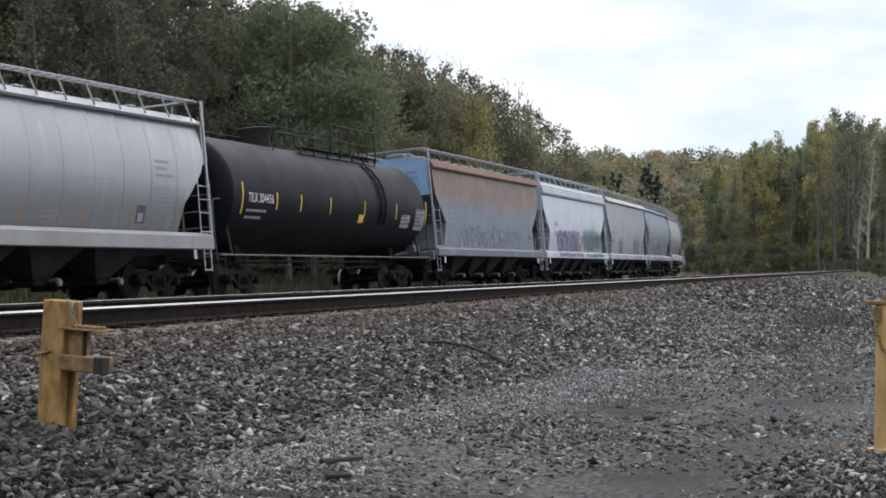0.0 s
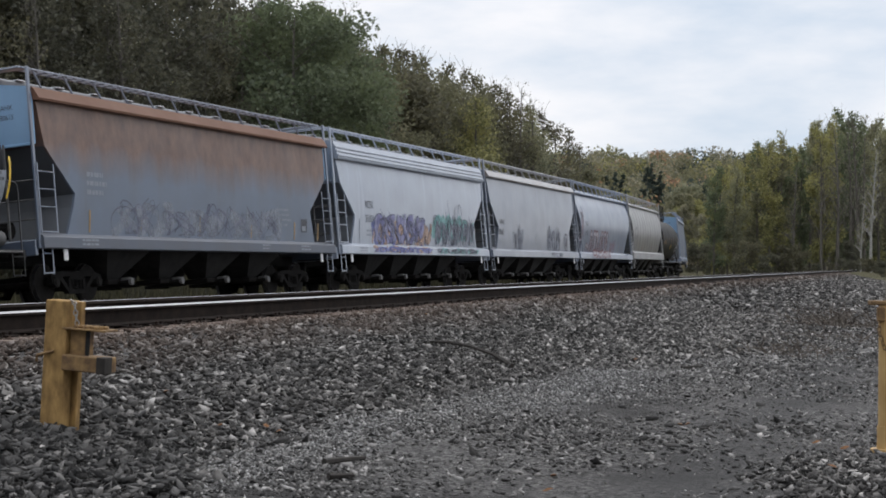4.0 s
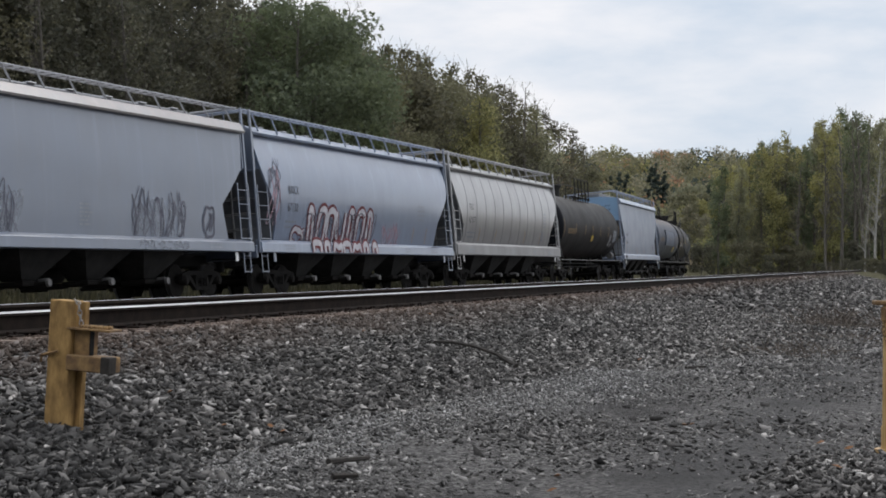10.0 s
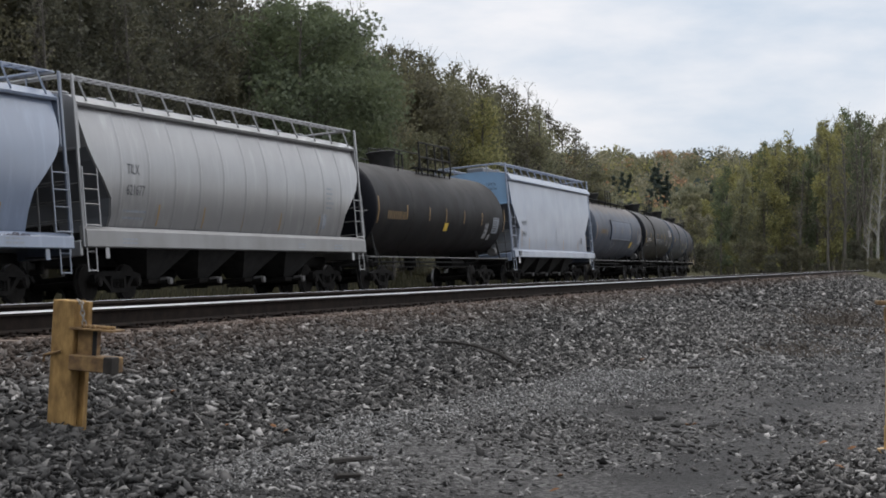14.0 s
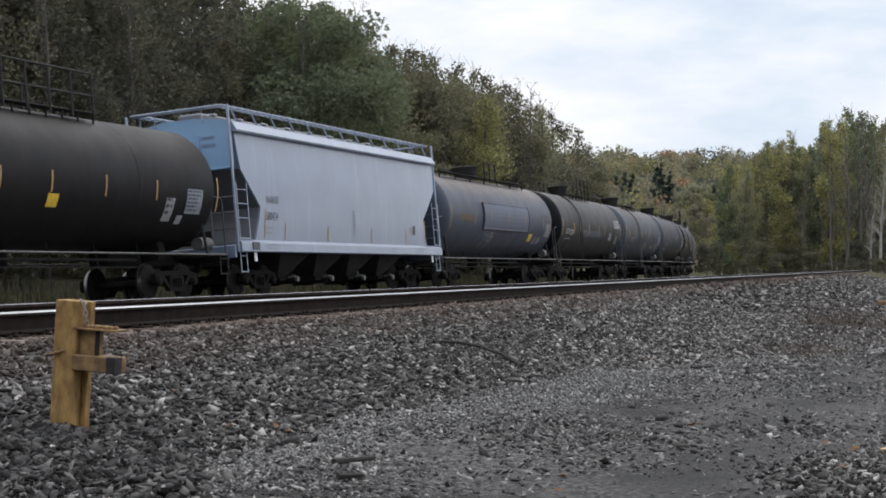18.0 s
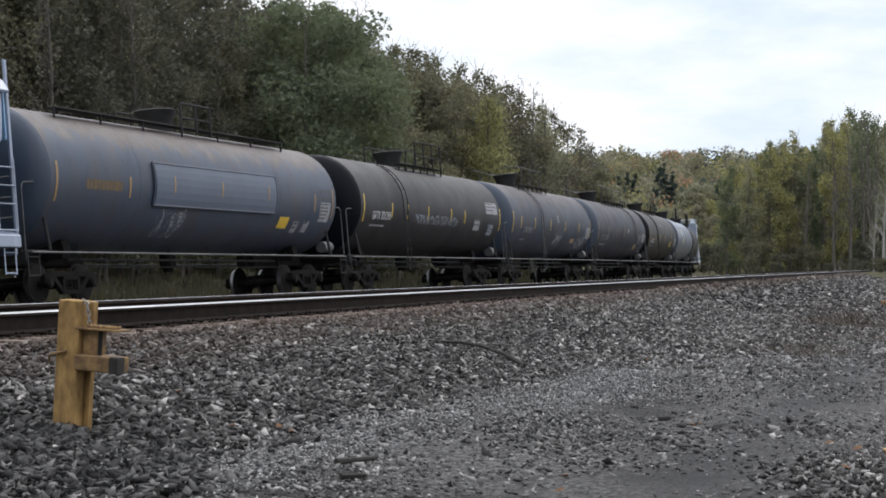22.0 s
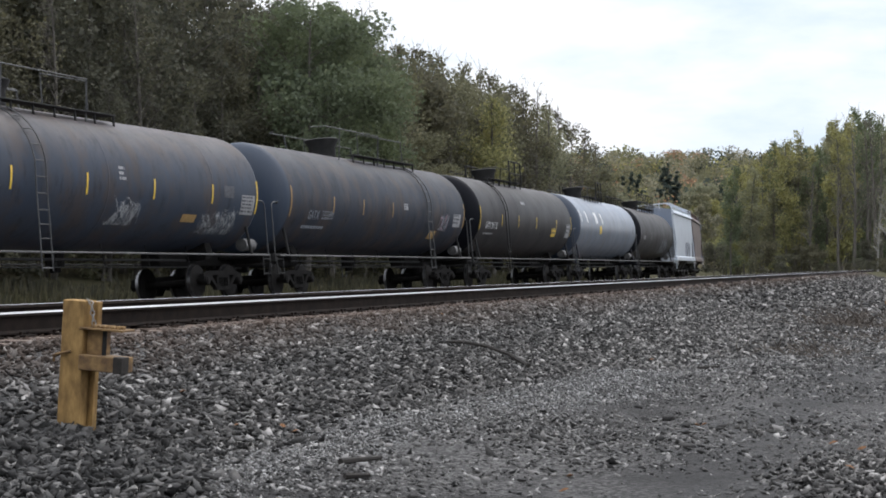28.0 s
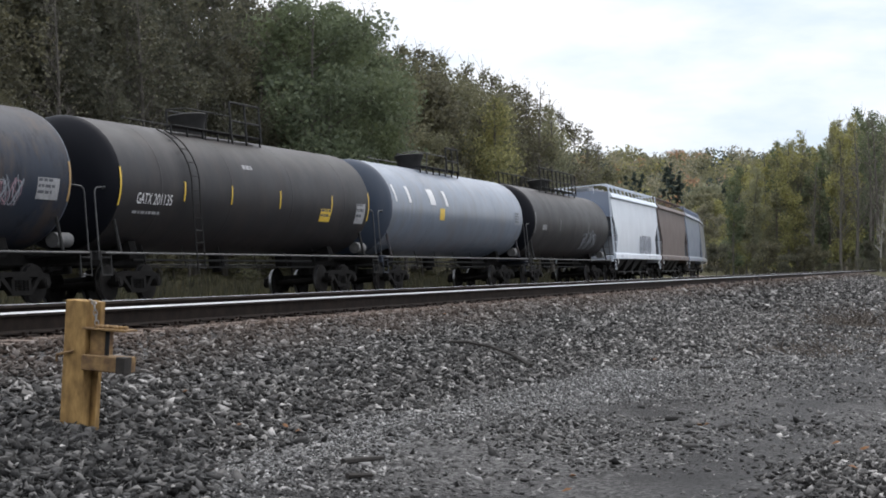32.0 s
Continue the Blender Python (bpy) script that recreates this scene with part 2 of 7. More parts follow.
def far_pose(s, z=FAR_Z):
    """The pose of a wagon on the banked curve: it leans to the inside about its near side sill."""
    x, y, turn = far_place(s)
    return pose(x, y, z, 0, 0, math.degrees(turn)) @ LEAN


def near_place(a, q, z=0.0):
    p = NEAR_A + NEAR_U * a + NEAR_R * q
    return (p.x, p.y, z)


def smooth(a, b, x):
    t = np.clip((x - a) / (b - a), 0, 1)
    return t * t * (3 - 2 * t)


def ground_z(x, y):
    x, y = np.asarray(x, float), np.asarray(y, float)
    q = (x - NEAR_A.x) * NEAR_R.x + (y - NEAR_A.y) * NEAR_R.y
    a = (x - NEAR_A.x) * NEAR_U.x + (y - NEAR_A.y) * NEAR_U.y
    near = np.interp(q, [-3.6, -2.4, 0.75, 2.3, 3.2, 5.0, 9.0, 40, 200], [-0.42, -0.235, -0.235, -0.60, -0.80, -0.87, -0.88, -0.9, -1.2])
    rough = 0.03 * np.sin(1.7 * x + 0.6 * y) * np.sin(1.1 * y - 0.8 * x) * smooth(1.2, 2.5, q)
    pile = 0.16 * np.exp(-(((x - 2.6) / 0.7) ** 2 + ((y - 8.9) / 1.6) ** 2))
    heap = 0.10 * np.exp(-(((x - 7.6) / 1.6) ** 2 + ((y - 33) / 5.0) ** 2)) + 0.07 * np.exp(-(((x + 1.8) / 0.8) ** 2 + ((y - 9.3) / 0.8) ** 2))
    # behind the train: a shallow ditch, then the wooded slope
    step = slice(None, None, 8)
    fx, fy, fh = FAR_X[step], FAR_Y[step], FAR_ANG - FAR_TH[step]
    flat = np.stack([x.ravel(), y.ravel()], 1)
    off = np.empty(len(flat))
    for i in range(0, len(flat), 4000):
        d = flat[i:i + 4000, None, :] - np.stack([fx, fy], 1)[None]
        k = np.argmin((d ** 2).sum(2), 1)
        dd = d[np.arange(len(k)), k]
        off[i:i + 4000] = dd[:, 0] * np.cos(fh[k]) - dd[:, 1] * np.sin(fh[k])
    off = off.reshape(x.shape)
    far_bed = FAR_Z - 0.40
    back = np.interp(off, [-300, -120, -60, -30, -16, -9, -5, -2.6], [34, 19, 9.5, 3.2, 0.6, -0.75, -0.9, far_bed])
    z = np.where(q < -3.6, np.where(off < -2.6, back, far_bed), near)
    r = np.hypot(x, y)
    side = np.arctan2(x, y)
    hill = 47 * smooth(260, 900, r) * (0.62 + 0.38 * np.cos((side - 0.0) * 3.0)) * smooth(-2.2, -0.6, side) * (1 - smooth(0.5, 1.3, side))
    z = np.where(q < -3.6, np.maximum(z, 0) * (1 - smooth(200, 420, r)) + np.minimum(z, 0) + hill, z + hill * smooth(30, 90, q) * 0.5)
    return z + rough + pile + heap


# ---- mesh tools ----
class Geo:
    """Collects the faces of one mesh."""

    def __init__(self):
        self.v, self.f = [], []

    def add(self, verts, faces):
        k = len(self.v)
        self.v.extend(tuple(p) for p in verts)
        self.f.extend(tuple(i + k for i in face) for face in faces)
        return self

    def box(self, c, size, bevel=0.0, m=None):
        """A box, its edges cut by bevel."""
        hx, hy, hz = (s / 2 for s in size)
        b = min(bevel, hx * 0.6, hy * 0.6, hz * 0.6)
        pts, faces = [], []
        if b <= 0:
            pts = [(x, y, z) for x in (-hx, hx) for y in (-hy, hy) for z in (-hz, hz)]
            faces = [(0, 1, 3, 2), (4, 6, 7, 5), (0, 4, 5, 1), (2, 3, 7, 6), (0, 2, 6, 4), (1, 5, 7, 3)]
        else:
            idx = {}
            for sx in (-1, 1):
                for sy in (-1, 1):
                    for sz in (-1, 1):
                        for ax in range(3):
                            p = [sx * (hx - b), sy * (hy - b), sz * (hz - b)]
                            p[ax] = (sx * hx, sy * hy, sz * hz)[ax]
                            idx[(sx, sy, sz, ax)] = len(pts)
                            pts.append(tuple(p))
            def quad(keys):
                q = [idx[k] for k in keys]
                cen = [sum(pts[i][a] for i in q) / len(q) for a in range(3)]
                p0, p1, p2 = (Vector(pts[i]) for i in q[:3])
                if (p1 - p0).cross(p2 - p1).dot(Vector(cen)) < 0:
                    q.reverse()
                faces.append(tuple(q))
            loop = ((-1, -1), (1, -1), (1, 1), (-1, 1))
            for ax in range(3):
                for s in (-1, 1):
                    keys = []
                    for u, w in loop:
                        sg = [u, w]
                        sg.insert(ax, s)
                        keys.append((*sg, ax))
                    quad(keys)
                a1, a2 = [a for a in range(3) if a != ax]
                for u, w in loop:
                    k0, k1 = [0, 0, 0], [0, 0, 0]
                    k0[a1], k0[a2], k0[ax] = u, w, -1
                    k1[a1], k1[a2], k1[ax] = u, w, 1
                    quad([(*k0, a1), (*k1, a1), (*k1, a2), (*k0, a2)])
            for sx in (-1, 1):
                for sy in (-1, 1):
                    for sz in (-1, 1):
                        quad([(sx, sy, sz, 0), (sx, sy, sz, 1), (sx, sy, sz, 2)])
        if m is not None:
            pts = [tuple(m @ Vector(p)) for p in pts]
        return self.add([(p[0] + c[0], p[1] + c[1], p[2] + c[2]) for p in pts], faces)

    def rod(self, a, b, r, n=6, r2=None):
        a, b = Vector(a), Vector(b)
        r2 = r if r2 is None else r2
        d = (b - a).normalized()
        u = d.orthogonal().normalized()
        w = d.cross(u)
        pts = []
        for p, rr in ((a, r), (b, r2)):
            pts += [p + (u * math.cos(2 * math.pi * i / n) + w * math.sin(2 * math.pi * i / n)) * rr for i in range(n)]
        faces = [(i, (i + 1) % n, n + (i + 1) % n, n + i) for i in range(n)]
        faces += [tuple(reversed(range(n))), tuple(range(n, 2 * n))]
        return self.add(pts, faces)

    def path(self, pts, r, n=6):
        """One bent rod through the points."""
        p = [Vector(q) for q in pts]
        k = len(p)
        ways = [(p[min(i + 1, k - 1)] - p[max(i - 1, 0)]) for i in range(k)]
        ways = [d.normalized() if d.length > 1e-6 else (p[1] - p[0]).normalized() for d in ways]
        u = ways[0].orthogonal().normalized()
        rings = []
        for q, d in zip(p, ways):
            u = (u - d * u.dot(d)).normalized()
            w = d.cross(u)
            rings.append([q + (u * math.cos(2 * math.pi * j / n) + w * math.sin(2 * math.pi * j / n)) * r for j in range(n)])
        return self.rings(rings)

    def prism(self, outline, y0, y1):
        """An outline in x and z, drawn from y0 to y1."""
        n = len(outline)
        pts = [(x, y0, z) for x, z in outline] + [(x, y1, z) for x, z in outline]
        faces = [(i, n + i, n + (i + 1) % n, (i + 1) % n) for i in range(n)]
        return self.add(pts, faces + [tuple(range(n)), tuple(reversed(range(n, 2 * n)))])

    def rings(self, rings, closed=True, caps=True):
        n = len(rings[0])
        pts = [p for r in rings for p in r]
        faces = []
        for k in range(len(rings) - 1):
            for i in range(n if closed else n - 1):
                j = (i + 1) % n
                faces.append((k * n + i, k * n + j, (k + 1) * n + j, (k + 1) * n + i))
        if caps:
            faces += [tuple(reversed(range(n))), tuple(range((len(rings) - 1) * n, len(rings) * n))]
        return self.add(pts, faces)

    def mesh(self, name, mat, smooth_angle=0):
        me = bpy.data.meshes.new(name)
        me.from_pydata(self.v, [], self.f)
        if mat:
            me.materials.append(mat)
        if smooth_angle:
            me.shade_smooth()
            me.set_sharp_from_angle(angle=radians(smooth_angle))
        return me


def part(name, geo, mat, parent, label="", at=None, smooth_angle=0):
    """One mesh object under a thing or under a part."""
    me = geo if isinstance(geo, bpy.types.Mesh) else geo.mesh(name, mat, smooth_angle)
    ob = new(name, me)
    ob.parent = parent
    if at is not None:
        ob.matrix_basis = at
    if label:
        ob["label"] = label
    if name in ("small_print", "graffiti"):
        ob["kind"] = "stuff"
    return ob


def thing(name, geo, mat, at=None, smooth_angle=0, **tags):
    ob = new(name, None if geo is None else geo if isinstance(geo, bpy.types.Mesh) else geo.mesh(name, mat, smooth_angle))
    if at is not None:
        ob.matrix_basis = at
    return tagged(ob, **tags)


def many(name, verts, faces, mat):
    """A mesh from arrays."""
    me = bpy.data.meshes.new(name)
    verts, faces = np.asarray(verts, np.float32), np.asarray(faces, np.int32)
    k = faces.shape[1]
    me.vertices.add(len(verts))
    me.vertices.foreach_set("co", verts.ravel())
    me.loops.add(faces.size)
    me.loops.foreach_set("vertex_index", faces.ravel())
    me.polygons.add(len(faces))
    me.polygons.foreach_set("loop_start", np.arange(0, faces.size, k, dtype=np.int32))
    me.update(calc_edges=True)
    me.materials.append(mat)
    return me


# lettering, set once with the built-in font
def lettering(texts):
    made = {}
    for text in texts:
        cu = bpy.data.curves.new("lettering", "FONT")
        cu.body, cu.size, cu.align_x, cu.resolution_u = text, 1.0, "LEFT", 3
        made[text] = new("lettering", cu)
    dg = bpy.context.evaluated_depsgraph_get()
    out = {}
    for text, ob in made.items():
        me = bpy.data.meshes.new_from_object(ob.evaluated_get(dg))
        out[text] = ([tuple(v.co) for v in me.vertices], [tuple(p.vertices) for p in me.polygons])
        bpy.data.meshes.remove(me)
        cu = ob.data
        bpy.data.objects.remove(ob)
        bpy.data.curves.remove(cu)
    return out


TYPE = lettering(["TILX", "304436", "MCEX", "351024", "NAHX", "580424", "621677", "201135", "BRKX", "67138", "GATX", "CONX", "9871", "201299", "202898", "580605", "480615"])

# ---- ground ----
ground_m, gn, gl, gb = material("gravel_and_grass_ground", 0.95)
gb.inputs["Specular IOR Level"].default_value = 0.08
gtc = coords(gn, gl)
g_fine = noise_node(gn, gl, gtc, 34.0, 6.0, 0.7)
g_mid = noise_node(gn, gl, gtc, 3.0, 5.0, 0.6)
g_big = noise_node(gn, gl, gtc, 0.35, 4.0, 0.6)
g_vor = gn.new("ShaderNodeTexVoronoi")
g_vor.inputs["Scale"].default_value = 22.0
gl.new(gtc, g_vor.inputs["Vector"])
g_cell = gn.new("ShaderNodeTexVoronoi")
g_cell.inputs["Scale"].default_value = 38.0
gl.new(gtc, g_cell.inputs["Vector"])
g_grey = gn.new("ShaderNodeRGBToBW")
gl.new(g_cell.outputs["Color"], g_grey.inputs["Color"])
g_pebble = ramp(gn, gl, g_grey.outputs["Val"], [(0.15, (0.03, 0.029, 0.029)), (0.5, (0.095, 0.092, 0.09)), (0.8, (0.24, 0.235, 0.225))])
gravel = ramp(gn, gl, g_fine, [(0.3, (0.03, 0.028, 0.027)), (0.55, (0.09, 0.085, 0.082)), (0.75, (0.2, 0.19, 0.18))])
gravel = mix(gn, gl, 0.6, gravel, g_pebble)
gravel = mix(gn, gl, ramp(gn, gl, noise_node(gn, gl, coords(gn, gl, (1.0, 0.45, 1)), 0.9, 4.0, 0.6), [(0.48, (0, 0, 0)), (0.62, (0.85, 0.85, 0.85))]), gravel, (0.05, 0.048, 0.047))
grass = ramp(gn, gl, g_fine, [(0.3, (0.032, 0.034, 0.017)), (0.7, (0.095, 0.09, 0.048))])
grass = mix(gn, gl, ramp(gn, gl, g_mid, [(0.45, (0, 0, 0)), (0.7, (0.7, 0.7, 0.7))]), grass, (0.065, 0.048, 0.03))
gsep = gn.new("ShaderNodeSeparateXYZ")
gl.new(gtc, gsep.inputs["Vector"])
# gravel near the tracks, rough grass and leaf litter beyond the bed
gq = math_node(gn, gl, "ADD", math_node(gn, gl, "MULTIPLY", gsep.outputs["X"], 0.93), math_node(gn, gl, "MULTIPLY", gsep.outputs["Y"], -0.37))
gq = math_node(gn, gl, "ADD", gq, math_node(gn, gl, "MULTIPLY", g_mid, 2.5))
gcol = mix(gn, gl, ramp(gn, gl, math_node(gn, gl, "ADD", math_node(gn, gl, "MULTIPLY", gq, 0.02), 0.98), [(0.46, (1, 1, 1)), (0.5, (0, 0, 0))]), gravel, grass)
gcol = mix(gn, gl, ramp(gn, gl, math_node(gn, gl, "MULTIPLY", math_node(gn, gl, "ADD", gsep.outputs["Y"], math_node(gn, gl, "MULTIPLY", g_mid, 30.0)), 0.004), [(0.5, (0, 0, 0)), (0.6, (1, 1, 1))]), gcol, grass)
# fine pale gravel in a strip at the toe of the ballast, dark packed dirt in the wheel rut
g_q = math_node(gn, gl, "ADD", math_node(gn, gl, "MULTIPLY", math_node(gn, gl, "ADD", gsep.outputs["X"], 3.75), 0.9597), math_node(gn, gl, "MULTIPLY", math_node(gn, gl, "ADD", gsep.outputs["Y"], -14.31), -0.2812))
g_a = math_node(gn, gl, "ADD", math_node(gn, gl, "MULTIPLY", math_node(gn, gl, "ADD", gsep.outputs["X"], 3.75), 0.2812), math_node(gn, gl, "MULTIPLY", math_node(gn, gl, "ADD", gsep.outputs["Y"], -14.31), 0.9597))
g_wave = math_node(gn, gl, "MULTIPLY", math_node(gn, gl, "ADD", noise_node(gn, gl, gtc, 0.8, 4.0, 0.6), -0.5), 1.6)
g_toe = math_node(gn, gl, "ABSOLUTE", math_node(gn, gl, "ADD", math_node(gn, gl, "ADD", g_q, math_node(gn, gl, "MULTIPLY", g_a, -0.105)), math_node(gn, gl, "ADD", g_wave, -3.7)))
g_rut = math_node(gn, gl, "ABSOLUTE", math_node(gn, gl, "ADD", g_q, math_node(gn, gl, "ADD", g_wave, -6.3)))
g_pale = ramp(gn, gl, g_grey.outputs["Val"], [(0.15, (0.075, 0.074, 0.073)), (0.5, (0.165, 0.163, 0.16)), (0.85, (0.32, 0.315, 0.31))])
gcol = mix(gn, gl, ramp(gn, gl, g_toe, [(0.3, (0.9, 0.9, 0.9)), (0.62, (0, 0, 0))]), gcol, g_pale)
gcol = mix(gn, gl, ramp(gn, gl, g_rut, [(0.1, (0.6, 0.6, 0.6)), (0.8, (0, 0, 0))]), gcol, mix(gn, gl, g_fine, (0.04, 0.0395, 0.0395), (0.085, 0.084, 0.083)))
# fallen leaves under the woods
g_leaf = ramp(gn, gl, noise_node(gn, gl, gtc, 1.6, 6.0, 0.7), [(0.35, (0.045, 0.038, 0.022)), (0.65, (0.115, 0.088, 0.05))])
gcol = mix(gn, gl, ramp(gn, gl, math_node(gn, gl, "MULTIPLY", math_node(gn, gl, "ADD", gsep.outputs["Z"], math_node(gn, gl, "MULTIPLY", g_mid, 0.8)), 0.1), [(0.02, (0, 0, 0)), (0.12, (1, 1, 1))]), gcol, g_leaf)
gl.new(gcol, gb.inputs["Base Color"])
bump(gn, gl, gb, math_node(gn, gl, "ADD", g_vor.outputs["Distance"], g_fine), 0.9, 0.04)


def build_ground():
    ang = np.concatenate([np.arange(-180, -24, 4.0), np.arange(-24, 24, 0.4), np.arange(24, 180, 4.0)])
    rad = 1.5 * 1.0215 ** np.arange(0, 362)
    aa, rr = np.meshgrid(np.radians(ang), rad, indexing="ij")
    x, y = np.sin(aa) * rr, np.cos(aa) * rr
    z = ground_z(x, y)
    na, nr = x.shape
    verts = np.concatenate([np.stack([x, y, z], 2).reshape(-1, 3), [[0, 0, float(ground_z(np.array([0.0]), np.array([0.0]))[0])]]])
    i, j = np.meshgrid(np.arange(na), np.arange(nr - 1), indexing="ij")
    i2 = (i + 1) % na
    quads = np.stack([i * nr + j, i * nr + j + 1, i2 * nr + j + 1, i2 * nr + j], 2).reshape(-1, 4)
    centre = len(verts) - 1
    me = many("ground", verts, quads, ground_m)
    ob = thing("ground", me, None, kind="structure", label="dark grey gravel yard with grassy verge and leaf litter", category="ground")
    bm = bmesh.new()
    bm.from_mesh(me)
    bm.verts.ensure_lookup_table()
    for k in range(na):
        bm.faces.new((bm.verts[centre], bm.verts[k * nr], bm.verts[((k + 1) % na) * nr]))
    bmesh.ops.recalc_face_normals(bm, faces=bm.faces)
    bm.to_mesh(me)
    bm.free()
    me.shade_smooth()
    return ob


build_ground()

STONE = island("grey_ballast_stone", [(0.0, (0.014, 0.0133, 0.0125)), (0.45, (0.053, 0.0503, 0.0475)), (0.75, (0.15, 0.142, 0.134)), (0.94, (0.27, 0.257, 0.243)), (1.0, (0.50, 0.478, 0.45))], 0.9, 60.0, 0.4, True)
FINES = island("fine_road_gravel", [(0.0, (0.02, 0.0195, 0.019)), (0.4, (0.078, 0.0745, 0.0715)), (0.8, (0.205, 0.197, 0.188)), (1.0, (0.42, 0.405, 0.385))], 0.9, 60.0, 0.35)
HEAP = island("pale_heap_stone", [(0.0, (0.05, 0.049, 0.048)), (0.4, (0.14, 0.137, 0.134)), (0.8, (0.28, 0.274, 0.267)), (1.0, (0.52, 0.51, 0.495))], 0.9, 60.0, 0.35)
DARK_STONE = island("dark_grey_stone", [(0.0, (0.010, 0.0097, 0.0094)), (0.5, (0.034, 0.0325, 0.031)), (0.85, (0.085, 0.082, 0.078)), (1.0, (0.2, 0.19, 0.18))], 0.8, 60.0, 0.4)
LITTER = island("fallen_leaf", [(0.0, (0.10, 0.043, 0.022)), (0.5, (0.18, 0.08, 0.034)), (1.0, (0.24, 0.15, 0.07))], 0.8, 30.0, 0.3)


def stones(name, mat, spots, sizes, seed, sink=0.3):
    """Broken stones at the spots (x, y, z): rough blocks with eight to ten corners."""
    rng = np.random.default_rng(seed)
    base = np.array([(1, 0.3, 0.3), (-1, -0.2, 0.45), (0.2, 1, 0.35), (-0.15, -1, 0.3), (0.45, 0.1, 0.8), (-0.35, 0.2, -1)], float)
    tri = np.array([(0, 2, 4), (2, 1, 4), (1, 3, 4), (3, 0, 4), (2, 0, 5), (1, 2, 5), (3, 1, 5), (0, 3, 5)])
    n = len(spots)
    v = base[None] * (1 + rng.uniform(-0.4, 0.4, (n, 6, 3)))
    v *= (rng.uniform(0.7, 1.2, (n, 1, 3)) * np.array([1.4, 1.0, 0.46])) * (np.asarray(sizes) / 2)[:, None, None]
    yaw = rng.uniform(0, 2 * math.pi, n)
    tilt = rng.normal(0, 0.26, (n, 2))
    q = np.stack([tilt[:, 0], tilt[:, 1], np.sin(yaw), np.cos(yaw)], 1)
    q /= np.linalg.norm(q, axis=1, keepdims=True)
    x, y, z, w = q.T
    rot = np.stack([1 - 2 * (y * y + z * z), 2 * (x * y - z * w), 2 * (x * z + y * w), 2 * (x * y + z * w), 1 - 2 * (x * x + z * z), 2 * (y * z - x * w), 2 * (x * z - y * w), 2 * (y * z + x * w), 1 - 2 * (x * x + y * y)], 1).reshape(n, 3, 3)
    v = np.einsum("nij,nkj->nki", rot, v)
    p = np.asarray(spots, float).copy()
    p[:, 2] += np.asarray(sizes) * (0.5 - sink) * 0.7
    v += p[:, None]
    faces = (tri[None] + (np.arange(n) * 6)[:, None, None]).reshape(-1, 3)
    return many(name, v.reshape(-1, 3), faces, mat)


def in_view(x, y, slack=0.02):
    return (np.abs(x) < (y * (math.tan(radians(14.69)) + slack) + 0.4)) & (y > 6)


def scatter(seed, n, a, q, keep=None):
    """Random spots on the near side of the near track: a along it, q towards the camera."""
    rng = np.random.default_rng(seed)
    aa, qq = rng.uniform(*a, n), rng.uniform(*q, n)
    x, y = NEAR_A.x + NEAR_U.x * aa + NEAR_R.x * qq, NEAR_A.y + NEAR_U.y * aa + NEAR_R.y * qq
    k = in_view(x, y)
    if keep is not None:
        k &= keep(aa, qq, rng)
    x, y, qq = x[k], y[k], qq[k]
    return np.stack([x, y, ground_z(x, y)], 1), qq, rng


